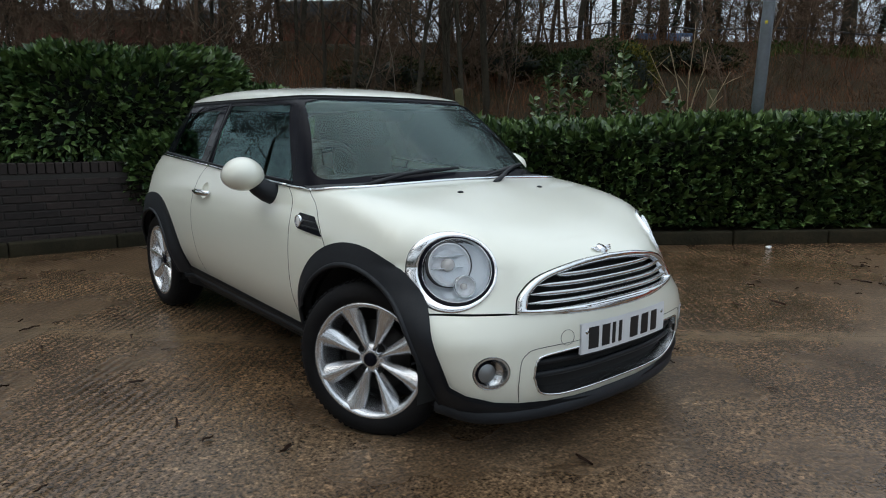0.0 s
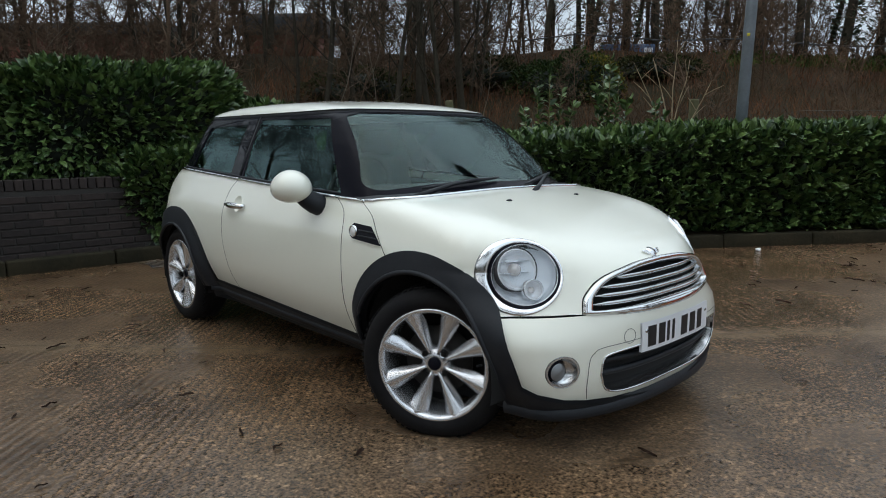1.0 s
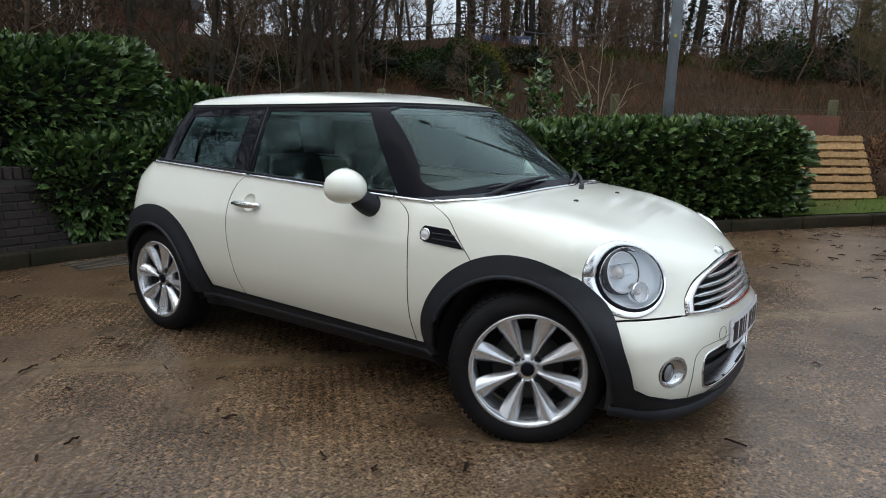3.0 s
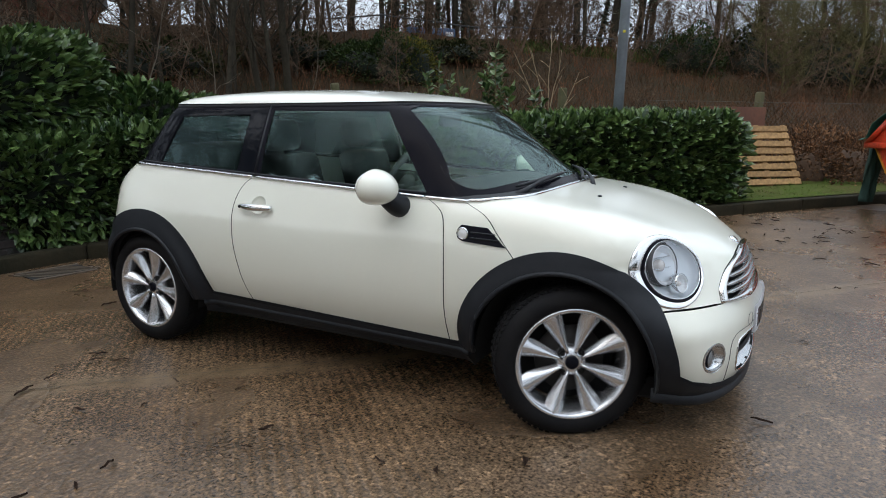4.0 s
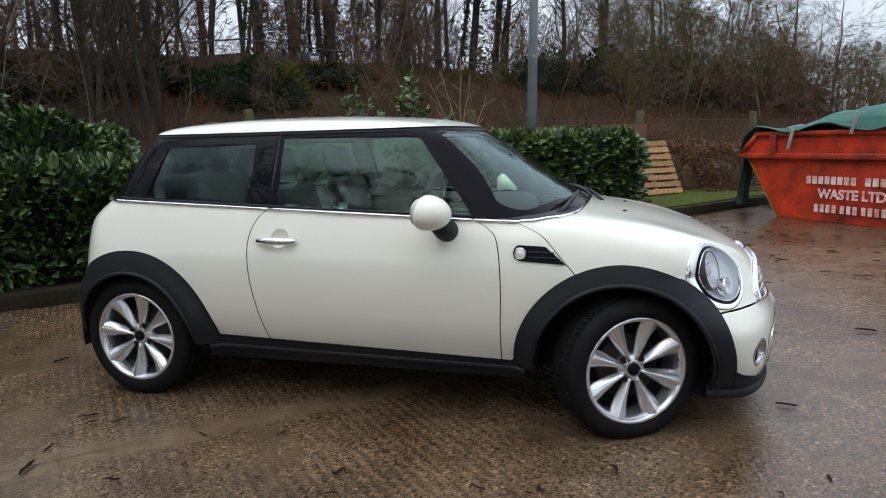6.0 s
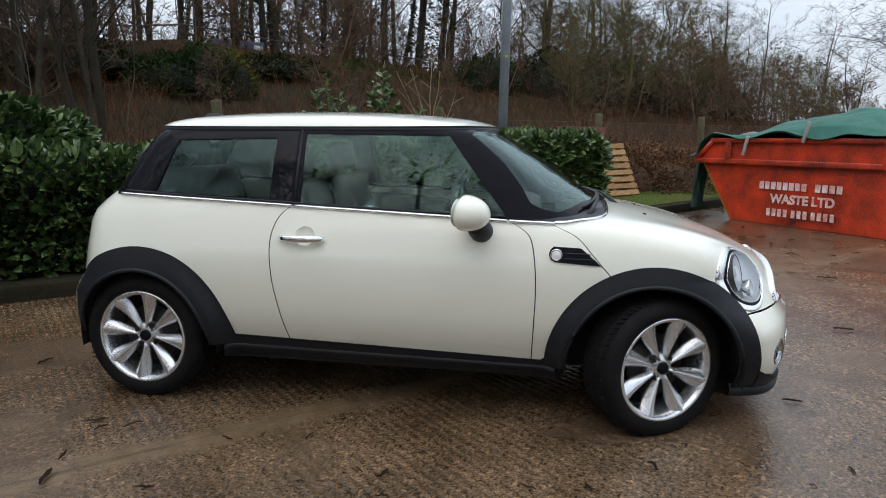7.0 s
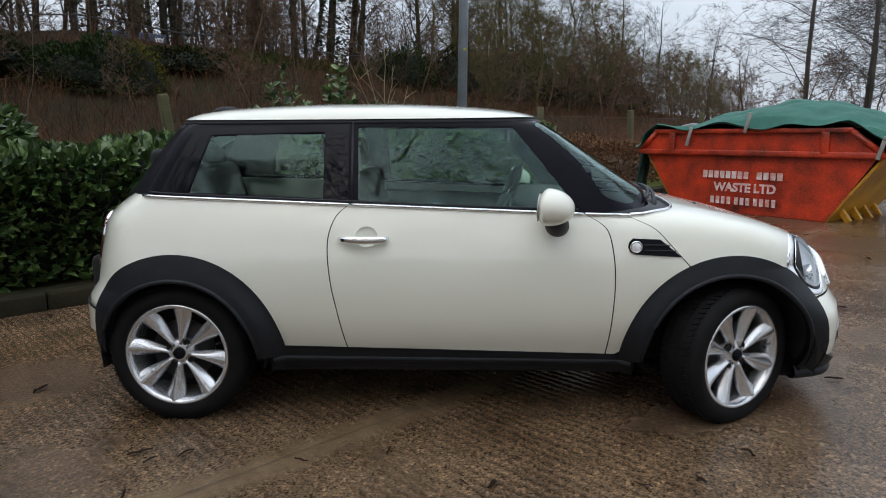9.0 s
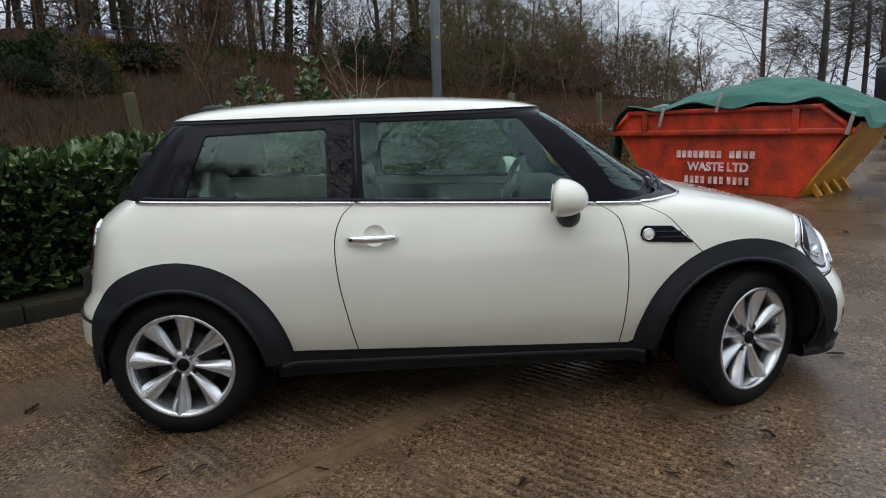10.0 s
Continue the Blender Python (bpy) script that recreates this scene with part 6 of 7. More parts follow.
def ivy_on(ob, seed, count):
    """Ivy up a trunk, as a part of its tree."""
    rng = random.Random(seed)
    vs = [ob.data.vertices[i].co for i in range(0, 70)]
    spots = []
    for _ in range(count):
        a, b = rng.randrange(0, 9), rng.random()
        i = min(a * 7 + 3, 62)
        c = (vs[i] + vs[i - 3]) / 2
        d = (vs[min(i + 7, 66)] + vs[min(i + 4, 66)]) / 2
        q = c.lerp(d, b)
        ang = rng.uniform(0, 6.28)
        out = Vector((math.cos(ang), math.sin(ang), 0.1))
        spots.append((q + out * (0.25 + 0.30 * rng.random() * (1 - a / 12)), out))
    lv = leaves("ivy", spots, 0.22, IVY, rng, parent=ob)
    return lv


trng = random.Random(77)
for k in range(6):
    a, r = (k * 0.618) % 1, (k * 0.371) % 1
    stand("tree", tall[k % 3], -9 + 15 * a, 27 + 12 * r, 0.8 + 0.3 * r, 6.28 * r, "bare winter tree in the wood on the bank", "tree", "bare trees of the wood")
for k in range(7):
    a, r = (k * 0.618) % 1, (k * 0.371) % 1
    stand("shrub", brown[k % 3], -18 + 12 * a, 34 + 9 * r, 1.7 + 0.5 * r, 6.28 * a, "tall bare brown thicket before the brick building", "shrub", "brown thickets")
row = [(18.1, 26, 0), (27.6, 26, 1), (8.5, 26, 2), (10.7, 27, 3), (6.8, 25.5, 2), (14.5, 26.5, 4), (20.3, 27, 3)]
for i, (m, n, k) in enumerate(row):
    ob = stand("tree", big[k % 5], m, n, 1.0 + 0.1 * trng.random(), trng.uniform(0, 6.28), "tall bare winter tree on top of the bank", "tree", "bare trees of the wood")
    if k in (0, 2, 3):
        ivy_on(ob, 300 + i, 1300)
for m in np.arange(-29, 46, 2.1):
    for deep in range(3):
        mm, n = m + trng.uniform(-1, 1), 24.5 + 7 * deep + trng.uniform(-0.5, 6)
        if (mm > 22 and trng.random() < 0.6) or (deep == 2 and (mm < 4 or mm > 24)):
            continue
        me = trng.choice(big + tall + tall + tall) if deep == 0 else trng.choice(tall)
        stand("tree", me, mm, n, trng.uniform(0.75, 1.15) * (0.55 if mm > 24 else 1), trng.uniform(0, 6.28), "bare winter tree in the wood on the bank", "tree", "bare trees of the wood")
for k in range(34):
    m, n = trng.uniform(-30, 4), trng.uniform(9, 24)
    stand("tree", trng.choice(tall), m, n, trng.uniform(0.5, 0.9), trng.uniform(0, 6.28), "slim bare tree on the slope of the bank", "tree", "slim trees on the slope")
for k in range(18):
    m, n = trng.uniform(-20, 7), trng.uniform(8.0, 16)
    stand("sapling", trng.choice(pale), m, n, trng.uniform(0.5, 0.95), trng.uniform(0, 6.28), "thin pale birch sapling in the scrub", "sapling", "birch saplings")
for k in range(44):
    m, n = trng.uniform(-20, 42), trng.choice((trng.uniform(8, 20), trng.uniform(20, 30)))
    stand("shrub", trng.choice(brown), m, n, trng.uniform(0.5, 1.0), trng.uniform(0, 6.28), "bare brown shrub on the bank", "shrub", "brown shrubs")
for k in range(20):
    m, n = trng.uniform(8, 34), trng.uniform(25, 31)
    stand("shrub", trng.choice(brown), m, n, trng.uniform(0.9, 1.4), trng.uniform(0, 6.28), "tall bare brown thicket between the trunks", "shrub", "brown thickets")
for k in range(26):
    m, n = trng.uniform(-26, 16), trng.uniform(22.5, 31)
    stand("shrub", trng.choice(brown), m, n, trng.uniform(1.2, 2.1), trng.uniform(0, 6.28), "tall bare brown thicket between the trunks", "shrub", "brown thickets")
for k in range(17):
    m, n = trng.uniform(-13, 2), trng.uniform(11, 23)
    stand("shrub", trng.choice(brown), m, n, trng.uniform(0.8, 1.6), trng.uniform(0, 6.28), "bare brown thicket on the slope", "shrub", "brown thickets")
for k in range(16):
    m, n = trng.uniform(19, 40), trng.uniform(15, 23)
    stand("shrub", trng.choice(brown), m, n, trng.uniform(0.8, 1.3), trng.uniform(0, 6.28), "bare brown shrub on the far bank", "shrub", "brown thickets")
for k in range(10):
    m, n = trng.uniform(-24, -6), trng.uniform(15, 24)
    stand("shrub", trng.choice(brown), m, n, trng.uniform(1.2, 1.8), trng.uniform(0, 6.28), "tall bare brown thicket on the slope", "shrub", "brown thickets")
for k in range(12):
    m, n = trng.uniform(26, 60), trng.uniform(22, 30)
    stand("tree", trng.choice(tall), m, n, trng.uniform(0.5, 0.7), trng.uniform(0, 6.28), "feathery bare tree beyond the shrubs", "tree", "bare trees of the wood")
for k in range(34):
    m, n = trng.uniform(-14, 26), trng.uniform(21, 25)
    stand("shrub", trng.choice(brown), m, n, trng.uniform(0.5, 1.1), trng.uniform(0, 6.28), "bare brown shrub along the top of the bank", "shrub", "brown thickets")
for k in range(26):
    m, n = trng.uniform(33, 64), trng.uniform(14, 23)
    stand("shrub", trng.choice(brown), m, n, trng.uniform(0.6, 1.0), trng.uniform(0, 6.28), "bare brown shrub on the far bank", "shrub", "brown thickets")
for m, n, s in ((21.5, 18, 0.62), (24.5, 17.5, 0.85), (27.3, 20, 0.95), (30.0, 19.5, 0.9), (33, 20, 0.9), (36.5, 21, 0.85), (40, 22, 0.75), (45, 20, 0.65), (51, 22, 0.65)):
    stand("shrub", trng.choice(bushy), m, n, s, trng.uniform(0, 6.28), "olive-green twiggy willow on the bank", "shrub", "willow shrubs")
for k in range(26):
    a, r = (k * 0.618) % 1, (k * 0.371) % 1
    stand("shrub", bushy[k % 2], 21 + 32 * a, 17.5 + 6 * r, (0.5 + 0.32 * r) * (1 - 0.25 * a), 6.28 * r, "olive-green twiggy willow on the bank", "shrub", "willow shrubs")
for k in range(7):
    a, r = (k * 0.618) % 1, (k * 0.371) % 1
    stand("tree", big[k % 5], 10 + 26 * a, 26.5 + 5 * r, 0.75 + 0.2 * r, 6.28 * r, "tall bare winter tree on top of the bank", "tree", "bare trees of the wood")
for x, y, z, s in ((14.0, 21.5, 0.6, 0.95), (15.6, 20.6, 0.6, 1.0), (17.6, 20.0, 0.6, 1.05), (19.5, 24, 0.8, 1.1), (22, 22, 0.8, 1.0), (25, 30, 1.0, 1.1), (20.5, 27, 0.8, 1.1), (23, 28, 0.9, 1.15), (18.4, 25.5, 0.8, 0.95)):
    stand("tree", trng.choice(alder), 0, 0, s, trng.uniform(0, 6.28), "grey bare alder with level boughs beyond the skip", "tree", "alders", at=(x, y, z))
for k in range(18):
    a, r = (k * 0.618) % 1, (k * 0.371) % 1
    stand("shrub", brown[k % 3], 8 + 12 * a, 27 + 6 * r, 0.8 + 0.35 * r, 6.28 * r, "tall bare brown thicket between the trunks", "shrub", "brown thickets")
# trees on the far side of the yard, behind the way the camera goes
for k in range(15):
    a = radians(-178 + 150 * (k + trng.random()) / 15)
    r = trng.uniform(16.5, 22)
    stand("tree", round_yard[k % 2], 0, 0, trng.uniform(1.55, 2.0), trng.uniform(0, 6.28), "bare winter tree at the far edge of the yard", "tree", "trees round the yard", at=(1.5 + r * math.cos(a), r * math.sin(a), 0.0))
for x, y, s, k in ((-7.4, -14.4, 1.25, 1), (-11.6, -10.2, 1.4, 0), (-2.5, -14.5, 1.2, 0)):
    stand("tree", round_yard[k], 0, 0, s, 1.1 + k, "bare winter tree across the yard", "tree", "trees round the yard", at=(x, y, 0.0))
for x, y, s in ((12.6, 20.5, 0.85), (14.6, 22.4, 0.95), (16.2, 21.6, 0.8), (17.6, 23.5, 1.0), (19.6, 22.3, 0.9), (21.5, 25.0, 1.0), (24.0, 24.0, 0.95), (13.4, 24.0, 1.0)):
    stand("shrub", trng.choice(brown), 0, 0, s, trng.uniform(0, 6.28), "bare brown shrub beyond the skip", "shrub", "brown thickets", at=(x, y, 0.4))
# the sapling behind the hedge
STRAW = material("straw-pale twig bark", (0.30, 0.22, 0.13), 0.8, second=(0.2, 0.15, 0.09), scale=6)
srng = random.Random(7)
bm = bmesh.new()
foot = mn(3.84, 3.45, float(bank_height(3.84, 3.45)) - 0.05)
tube(bm, [foot, foot + Vector((0, 0, 0.8)), foot + Vector((0.01, 0, 1.05))], [0.022, 0.018, 0.015], 7)
for dm, up, far in ((-0.46, 1.05, 0.2), (-0.20, 0.95, 0.3), (0.03, 1.35, 0.1), (0.22, 0.95, 0.2), (0.50, 0.85, 0.2)):
    a = foot + Vector((0, 0, srng.uniform(0.78, 1.02)))
    d = mn(dm, far * 0.6, up)
    pts = [a + d * t + Vector((srng.gauss(0, 0.012), srng.gauss(0, 0.012), 0.10 * t * (t - 1) * (-1 if up > 1 else 1))) for t in (0, 0.25, 0.5, 0.75, 1.0)]
    tube(bm, pts, [0.009, 0.0075, 0.006, 0.004, 0.002], 6)
    for t in (0.4, 0.6, 0.8):
        q = a + d * t
        e = Vector((srng.uniform(-1, 1), srng.uniform(-1, 1), srng.uniform(0.5, 1.2))) * 0.2
        tube(bm, [q, q + e * 0.5 + Vector((0, 0, 0.01)), q + e], [0.005, 0.004, 0.002], 5)
tagged(part("sapling", bm, STRAW), "small leafless sapling with straw-pale stems", "sapling")

# evergreen bushes
EVER = leaf_material("evergreen leaf", (0.012, 0.026, 0.007), (0.042, 0.066, 0.014), 0.6, 0.15)
UNDER = leaf_material("olive undergrowth leaf", (0.014, 0.018, 0.007), (0.055, 0.055, 0.020), 0.8, 0.08)
GORSE = leaf_material("gorse leaf", (0.025, 0.038, 0.008), (0.17, 0.14, 0.014), 0.7, 0.15)


def bush(name, m, n, r, h, count, size, mat, seed, label, z=None, core=None, inner=0.78):
    rng = random.Random(seed)
    base = Vector(mn(m, n, float(bank_height(m, n)) if z is None else z))
    bm = bmesh.new()
    bmesh.ops.create_icosphere(bm, subdivisions=3, radius=1)

    def warp(d, k):
        q = Vector((d.x * r, d.y * r, max(-0.2, d.z) * h)) * k
        return base + q * (1 + 0.35 * noise.noise(d * 1.7 + Vector((seed, 0, 0))) + 0.2 * noise.noise(d * 4.5))
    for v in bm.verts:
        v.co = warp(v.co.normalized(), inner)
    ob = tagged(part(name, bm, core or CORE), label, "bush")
    spots = []
    for _ in range(count):
        d = Vector((rng.gauss(0, 1), rng.gauss(0, 1), rng.gauss(0, 1) + 0.3)).normalized()
        spots.append((warp(d, 1 - 0.25 * rng.random() ** 2), d))
    leaves("foliage", spots, size, mat, rng, parent=ob)
    return ob


for k in range(14):
    a, r = radians(-182 + 158 * (k + 0.5) / 14), 20.0 + 2.5 * ((k * 0.618) % 1)
    x, y = 1.5 + r * math.cos(a), r * math.sin(a)
    bush("bush", (x + y) * 0.70711, (y - x) * 0.70711, 3.0, 2.6 + 0.9 * ((k * 0.37) % 1), 700, 0.38, EVER, 200 + k, "dark evergreen bush at the far edge of the yard", 0.0)
bush("bush", 4.9, 19.3, 1.9, 1.35, 9000, 0.115, EVER, 31, "dark evergreen bush on the bank")
bush("gorse_bush", 5.9, 18.3, 0.8, 1.45, 3200, 0.085, GORSE, 32, "yellow-flowering gorse on the bank")
bush("bush", 19.6, 22.0, 1.6, 1.7, 6000, 0.12, EVER, 33, "dark holly bush below the big tree")
bush("bush", 36.5, 22.0, 3.0, 2.6, 1600, 0.28, EVER, 34, "dark evergreen bush on the far bank")
for k, (m, n, r, h) in enumerate(((1.8, 20.6, 2.2, 0.9), (8.4, 21.2, 1.7, 0.7), (-2.6, 19.4, 2.0, 1.0), (23.6, 22.6, 2.2, 2.0), (26.8, 21.4, 2.4, 2.3), (31.2, 22.2, 2.6, 2.5), (40.5, 22.8, 2.6, 2.2))):
    bush("bush", m, n, r, h, 3600, 0.13 if m < 12 else 0.17, UNDER, 240 + k, "dark olive undergrowth along the top of the bank")


def shoots(m, n, tops, seed, label):
    """Upright laurel shoots, each a stem with leaves round it."""
    rng = random.Random(seed)
    base = mn(m, n, float(bank_height(m, n)))
    bm = bmesh.new()
    spots = []
    for dm, dn, top in tops:
        foot = base + Vector((0, 0, 0.1))
        head = mn(m + dm, n + dn, top)
        mid = (foot + head) / 2 + mn(dm, dn) * 0.25
        tube(bm, [foot, mid, head], [0.014, 0.010, 0.004], 6)
        for k in range(46):
            t = 0.45 + 0.57 * k / 46
            q = foot.lerp(head, t)
            a = k * 2.4 + rng.random()
            spots.append((q, Vector((math.cos(a), math.sin(a), 0.55))))
    ob = tagged(part("laurel_bush", bm, BARK_OLIVE), label, "bush")
    leaves("foliage", spots, 0.105, LAUREL, rng, up=0.3, parent=ob)


shoots(3.05, 3.35, ((0.0, 0.0, 2.12), (0.12, 0.05, 1.9), (-0.14, 0.0, 1.8), (0.25, 0.1, 1.65), (-0.05, 0.15, 1.95)), 36, "laurel shoots rising behind the clipped hedge")
shoots(2.35, 3.45, ((0.0, 0.0, 1.98), (-0.15, 0.0, 1.8), (0.15, 0.0, 1.75), (0.3, 0.05, 1.6), (-0.3, 0.1, 1.55)), 37, "laurel shoots rising behind the clipped hedge")
shoots(3.62, 3.4, ((0.0, 0.0, 1.62), (0.12, 0.0, 1.5)), 39, "low laurel shoot behind the clipped hedge")
DEAD = leaf_material("dead leaf", (0.055, 0.028, 0.014), (0.24, 0.115, 0.048), 0.9)
DEAD_CORE = material("dead twigs", (0.040, 0.022, 0.012), 1.0, second=(0.075, 0.04, 0.02), scale=12)
bush("dead_shrub", 9.0, 3.35, 0.95, 0.80, 9000, 0.055, DEAD, 38, "dry orange-brown shrub against the wire fence", 0.35, DEAD_CORE, 0.6)
bush("dead_shrub", 8.1, 3.45, 0.55, 0.95, 4000, 0.05, DEAD, 41, "dry orange-brown shrub behind the pallet", 0.35, DEAD_CORE, 0.5)

# brambles, dead stems and grass as uncounted growth
STEM = leaf_material("dead stem", (0.044, 0.027, 0.018), (0.165, 0.096, 0.062), 0.95, 0.08)


nt = STEM.node_tree
where = nt.nodes.new("ShaderNodeNewGeometry")
drift = nt.nodes.new("ShaderNodeTexNoise")
drift.inputs["Scale"].default_value = 0.45
drift.inputs["Detail"].default_value = 5
tone = nt.nodes.new("ShaderNodeValToRGB")
tone.color_ramp.elements[0].position = 0.36
tone.color_ramp.elements[0].color = (0.42, 0.55, 0.45, 1)
tone.color_ramp.elements[1].position = 0.62
tone.color_ramp.elements[1].color = (1.35, 1.05, 0.85, 1)
blend = nt.nodes.new("ShaderNodeMixRGB")
blend.blend_type = "MULTIPLY"
blend.inputs["Fac"].default_value = 1.0
nt.links.new(where.outputs["Position"], drift.inputs["Vector"])
nt.links.new(drift.outputs["Fac"], tone.inputs["Fac"])
nt.links.new(next(n for n in nt.nodes if n.type == "VALTORGB" and n != tone).outputs["Color"], blend.inputs[1])
nt.links.new(tone.outputs["Color"], blend.inputs[2])
nt.links.new(blend.outputs[0], nt.nodes["Principled BSDF"].inputs["Base Color"])


def growth(name, count, area, hi, mat, seed, label, width=0.008, arch=0.5, keep=None):
    rng = random.Random(seed)
    V, F = [], []
    for _ in range(count):
        m, n = rng.uniform(*area[0]), area[1][0] + (area[1][1] - area[1][0]) * rng.random() ** 1.3
        if keep and not keep(m, n):
            continue
        p = mn(m, n, float(bank_height(m, n)) - 0.03)
        h = rng.uniform(*hi) * (0.6 + 0.8 * abs(noise.noise(Vector((m * 0.35, n * 0.35, seed)))))
        a = rng.uniform(0, 6.2832)
        out = Vector((math.cos(a), math.sin(a), 0))
        side = out.cross(Vector((0, 0, 1)))
        q1 = p + Vector((0, 0, h * 0.6)) + out * h * 0.2 * arch
        q2 = p + Vector((0, 0, h)) + out * h * 0.7 * arch
        w = width * (1 + n * 0.03)
        h *= 1 - 0.55 * min(1, max(0, (n - 15) / 8))
        i = len(V)
        if n > 8:
            turned = Vector((rng.random() - 0.5, rng.random() - 0.5, 0)).normalized()
            V.extend((p + turned * w, p - turned * w, q1 + turned * w * 0.8, q1 - turned * w * 0.8, q2))
            F.extend(((i, i + 1, i + 3, i + 2), (i + 2, i + 3, i + 4)))
            continue
        for q, ww in ((p, w), (q1, w * 0.8), (q2, w * 0.3)):
            V.extend((q + side * ww, q - side * ww * 0.5 + out * ww, q - side * ww * 0.5 - out * ww))
        for k in range(2):
            for j in range(3):
                F.append((i + 3 * k + j, i + 3 * k + (j + 1) % 3, i + 3 * k + 3 + (j + 1) % 3, i + 3 * k + 3 + j))
    ob = mesh_object(name, V, F, mat, False)
    return tagged(ob, label, "undergrowth", kind="stuff")


growth("brambles", 40000, ((-24, 40), (5.0, 25)), (0.4, 1.3), STEM, 51, "tangle of brown brambles and dead stems on the bank", 0.004, 0.9)
growth("brambles", 16000, ((-24, 40), (6.0, 25)), (0.3, 0.9), STEM, 55, "low arching brambles on the bank", 0.004, 2.4)
growth("brambles", 9000, ((-8, 22), (4.0, 9)), (0.4, 1.3), STEM, 52, "tangle of brown brambles along the wire fence", 0.003, 1.1)
GRASS = leaf_material("grass blade", (0.050, 0.085, 0.012), (0.15, 0.20, 0.036), 0.7, 0.15)
growth("grass", 8000, ((5.0, 16), (KERB_N + 0.15, 3.9)), (0.03, 0.09), GRASS, 53, "short damp grass strip between kerb and fence", 0.004, 0.8)
growth("grass", 2500, ((12, 24), (22.8, 25)), (0.12, 0.3), leaf_material("rough grass blade", (0.025, 0.045, 0.010), (0.06, 0.09, 0.022), 0.8, 0.1), 54, "green grass along the top of the bank", 0.03, 0.6)

sheet("verge", 5.2, 16.0, KERB_N + 0.13, 3.6, 0.4, 0.2, lambda m, n: bank_height(m, n) + 0.012, GRASS_SOIL, "mown green verge between kerb and fence", "verge")
# rail on top of the bank
GALV = material("dull steel rail", (0.05, 0.052, 0.055), 0.6, 0.4)
guard = thing("guard_rail", "low dark rail along the top of the bank", "rail")
bm = bmesh.new()
tube(bm, [mn(m, 24.6, float(bank_height(m, 24.6)) + 0.55) for m in np.arange(2, 60, 2.0)], 0.035, 6)
part("rail_beam", bm, GALV, guard)
for m in np.arange(2, 60, 4.0):
    bm = bmesh.new()
    box(bm, Matrix.Translation(mn(m, 24.65, float(bank_height(m, 24.6)) + 0.25)), (0.1, 0.1, 0.75), 0.01, 1)
    part("rail_post", bm, GALV, guard)

# brick building beyond the wood
HOUSE = material("red brick facade", (0.16, 0.055, 0.035), 0.9, second=(0.11, 0.042, 0.03), scale=0.7)
ROOF = material("grey roof sheet", (0.045, 0.048, 0.052), 0.9, second=(0.032, 0.034, 0.037), scale=0.5)
bldg = thing("building", "red brick building with a grey roof beyond the wood", "building", at=Matrix.Translation(mn(-12.5, 48, 4.6)) @ Matrix.Rotation(radians(45), 4, "Z"))
part("wall", box(bmesh.new(), Matrix.Translation((0, 0, 2.2)), (5.6, 6, 4.6), 0.02), HOUSE, bldg, smooth=False)
part("roof", box(bmesh.new(), Matrix.Translation((0.2, 0, 5.2)), (6.6, 6.8, 1.5), 0.3), ROOF, bldg, smooth=False)
bldg2 = thing("building", "long red brick building half hidden by bare trees", "building", at=Matrix.Translation(mn(-30, 50, 4.6)) @ Matrix.Rotation(radians(45), 4, "Z"))
part("wall", box(bmesh.new(), Matrix.Translation((0, 0, 2.5)), (16, 6, 5), 0.02), HOUSE, bldg2, smooth=False)
part("roof", box(bmesh.new(), Matrix.Translation((0, 0, 5.3)), (17, 7, 0.9), 0.2), ROOF, bldg2, smooth=False)

# dark van beyond the skip
VAN = material("dark blue-grey van paint", (0.025, 0.028, 0.036), 0.3, coat=0.6)

def make_van(paint, label, at):
    """A plain panel van on four wheels."""
    van = thing("van", label, "van", at=at)
    bm = bmesh.new()
    prof = [(-2.0, 0.35), (-2.0, 1.75), (-1.8, 1.95), (0.6, 1.95), (1.35, 1.2), (2.1, 1.0), (2.25, 0.75), (2.25, 0.35)]
    va = [bm.verts.new((x, -0.9, z)) for x, z in prof]
    vb = [bm.verts.new((x, 0.9, z)) for x, z in prof]
    bm.faces.new(va)
    bm.faces.new(vb[::-1])
    for i in range(len(prof)):
        j = (i + 1) % len(prof)
        bm.faces.new((va[i], vb[i], vb[j], va[j]))
    bmesh.ops.recalc_face_normals(bm, faces=bm.faces)
    bmesh.ops.bevel(bm, geom=bm.edges[:], offset=0.06, segments=3, affect="EDGES")
    part("body", bm, paint, van)
    for x in (-1.3, 1.4):
        for y in (-0.85, 0.85):
            bm = bmesh.new()
            lathe(bm, [(0.0, -0.1), (0.2, -0.1), (0.32, -0.08), (0.33, 0.08), (0.2, 0.1), (0.0, 0.1)], Matrix.Translation((x, y, 0.33)) @ Matrix.Rotation(radians(90), 4, "X"), 28)
            part("tyre", bm, TYRE, van)
    part("side_window", box(bmesh.new(), Matrix.Translation((0.55, -0.9, 1.5)), (0.8, 0.03, 0.45), 0.01), GLOSS_BLACK, van)
    part("bumper", box(bmesh.new(), Matrix.Translation((-2.02, 0, 0.5)), (0.12, 1.8, 0.28), 0.04), PLASTIC, van)


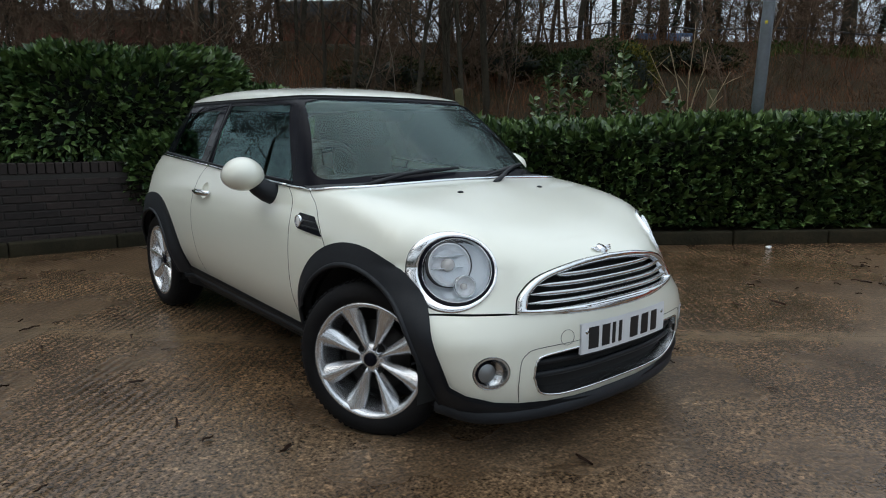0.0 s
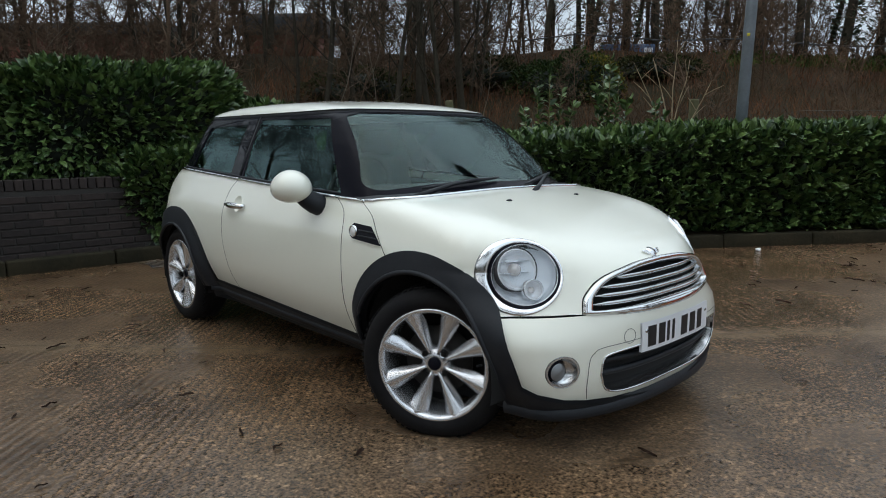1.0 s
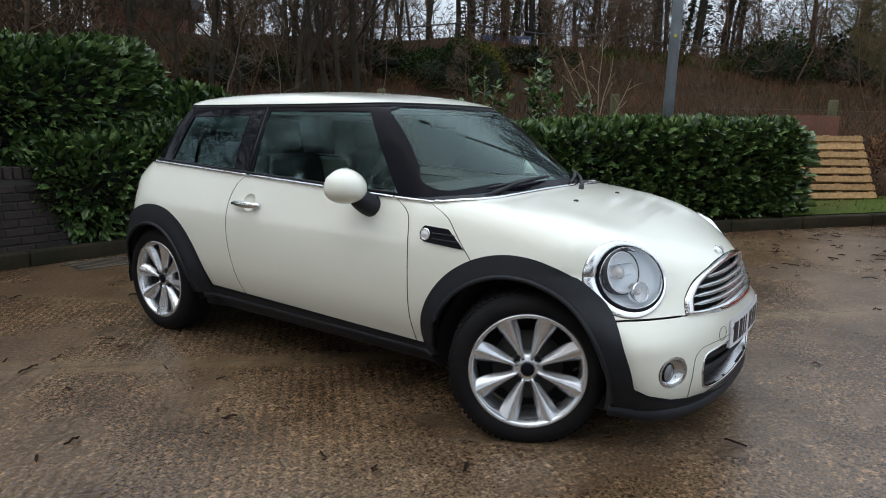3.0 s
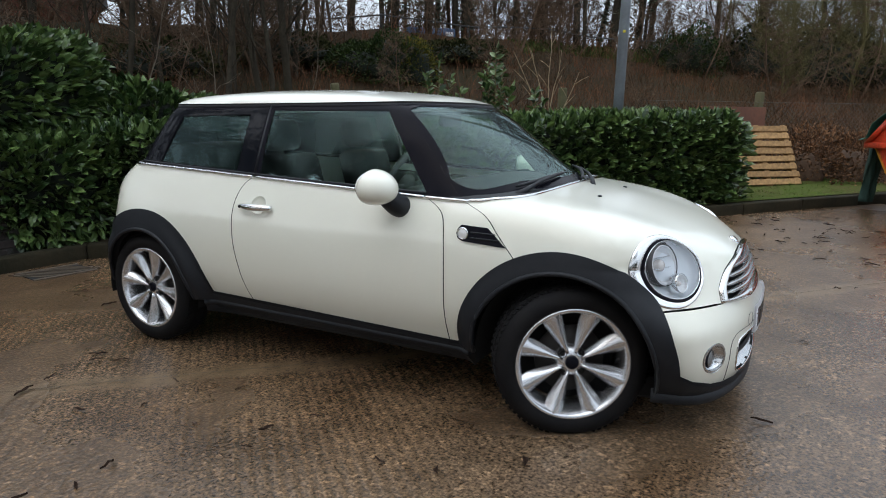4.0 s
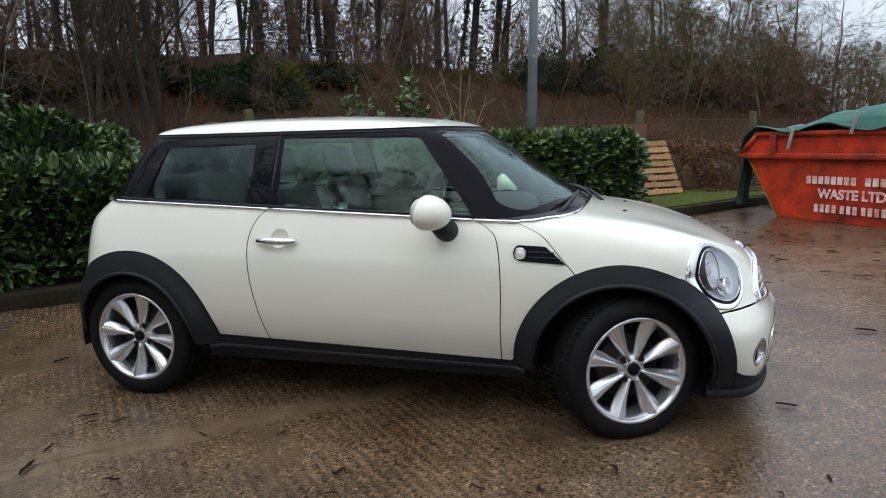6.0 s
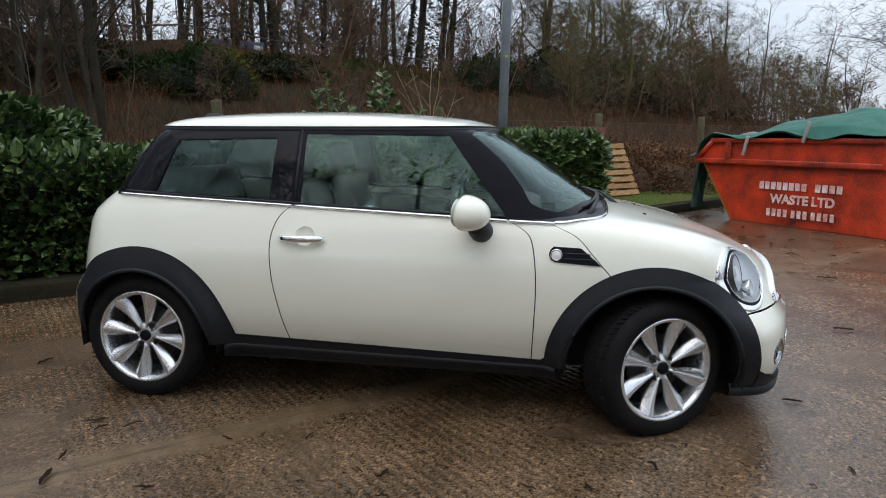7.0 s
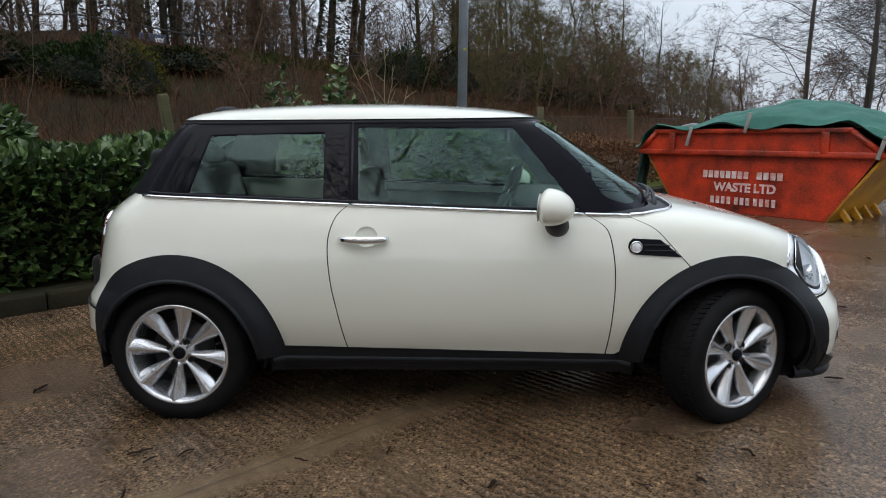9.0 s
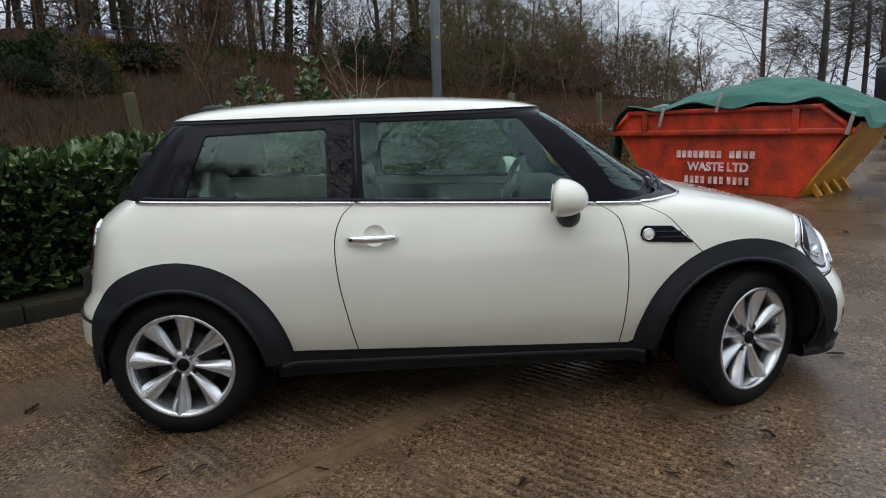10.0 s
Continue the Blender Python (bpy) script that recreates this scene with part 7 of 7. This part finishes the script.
make_van(VAN, "dark blue-grey parked van beyond the skip", Matrix.Translation((13.5, 11.1, float(lie(13.5, 11.1)))) @ Matrix.Rotation(radians(12), 4, "Z"))
# a plain low box added in place of a blue and white vehicle
BLUE = material("blue vehicle paint", (0.03, 0.075, 0.16), 0.35, coat=0.5)
vehicle_box = thing("container", "low blue box in place of a blue vehicle beyond the rail", "container", at=Matrix.Translation(mn(8.6, 26.4, float(bank_height(8.6, 26.4)) - 0.02)) @ Matrix.Rotation(radians(45), 4, "Z"))
part("body", box(bmesh.new(), Matrix.Translation((0, 0, 0.27)), (2.4, 1.0, 0.54), 0.03), BLUE, vehicle_box)
part("white_panel", box(bmesh.new(), Matrix.Translation((0.9, -0.51, 0.28)), (0.38, 0.015, 0.2), 0.004), PLATE_WHITE, vehicle_box)
for x in (-1.0, -0.5, 0.0, 0.5):
    part("rib", box(bmesh.new(), Matrix.Translation((x, -0.515, 0.27)), (0.05, 0.03, 0.5), 0.008), BLUE, vehicle_box)

# ---------------------------------------------------------------- litter on the concrete
LITTER = leaf_material("wet dead leaf", (0.012, 0.007, 0.005), (0.05, 0.022, 0.011), 0.8, 0.15)


def dead_leaf_mesh(seed):
    rng = random.Random(seed)
    bm = bmesh.new()
    l, w = 0.060 * rng.uniform(0.6, 1.2), 0.0050 * rng.uniform(0.7, 1.6)
    rows = []
    for k in range(5):
        t = k / 4
        ww = w * math.sin(math.pi * min(0.97, max(0.06, t))) * rng.uniform(0.8, 1.2)
        z = 0.004 + 0.010 * abs(math.sin(3 * t + seed)) * rng.random()
        y = 0.012 * math.sin(2.5 * t + seed)
        rows.append([bm.verts.new((l * (t - 0.5), y + ww, z + 0.004)), bm.verts.new((l * (t - 0.5), y, z)), bm.verts.new((l * (t - 0.5), y - ww, z + 0.005))])
    for a, b in zip(rows, rows[1:]):
        for k in range(2):
            bm.faces.new((a[k], a[k + 1], b[k + 1], b[k]))
    me = bpy.data.meshes.new("dead_leaf")
    bm.to_mesh(me)
    bm.free()
    me.materials.append(LITTER)
    return me


lv = [dead_leaf_mesh(k) for k in range(8)]
lrng = random.Random(9)
fixed = [(3.142, -0.286), (2.135, -1.255), (-0.04, -1.08)]
for k in range(290):
    if k < 3:
        x, y = fixed[k]
    elif k < 90:
        x, y = lrng.uniform(-2.1, 3.6), lrng.uniform(-2.6, -0.9)
    elif k < 200:
        # drifted together on the open concrete
        x, y = lrng.gauss(3.5, 0.7), lrng.gauss(4.4, 0.9)
        if lrng.random() < 0.3:
            x, y = lrng.uniform(2.6, 5.0), lrng.uniform(0.8, 4.5)
    else:
        mm, nn = lrng.uniform(-1.5, 9.0), KERB_N - 0.1 - abs(lrng.gauss(0, 1.1))
        q = mn(mm, nn)
        x, y = q.x, q.y
    if -0.5 < x < 3.0 and -0.75 < y < 0.8:
        continue
    ob = new("dead_leaf", lv[k % 8])
    s = 1.3 if k < 3 else lrng.uniform(0.7, 1.6) if k < 90 or k >= 200 else lrng.uniform(0.8, 1.9)
    ob.matrix_basis = Matrix.Translation((x, y, float(lie(x, y)))) @ Matrix.Rotation(lrng.uniform(0, 6.28), 4, "Z") @ Matrix.Diagonal((s, s, s, 1))
    tagged(ob, "small wet brown leaf lying on the concrete", "leaf", "fallen leaves")

# a scrap of white litter by the hedge
bm = bmesh.new()
bmesh.ops.create_icosphere(bm, subdivisions=2, radius=0.028)
for v in bm.verts:
    v.co *= 1 + 0.5 * noise.noise(v.co * 60)
    v.co.z = max(-0.012, v.co.z * 0.7)
scrap = part("paper_scrap", bm, PLATE_WHITE, smooth=False)
scrap.matrix_basis = Matrix.Translation((1.76, 4.23, float(lie(1.76, 4.23)) + 0.014))
tagged(scrap, "crumpled scrap of white paper on the concrete", "litter")

# bricks last
stretcher = brick_mesh("brick", (0.215, 0.012, 0.065))
header = brick_mesh("brick", (0.065, 0.225, 0.103))
for row_k in range(9):
    for k in range(24):
        ob = new("brick", stretcher)
        ob.parent = wall
        ob.matrix_basis = wall_m @ Matrix.Translation((0.11 + 0.225 * k + (0.1125 if row_k % 2 else 0), 0.107, 0.0725 + 0.075 * row_k - 0.02))
for k in range(80):
    ob = new("brick", header)
    ob.parent = wall
    ob.matrix_basis = wall_m @ Matrix.Translation((0.04 + 0.075 * k, 0, 0.785))
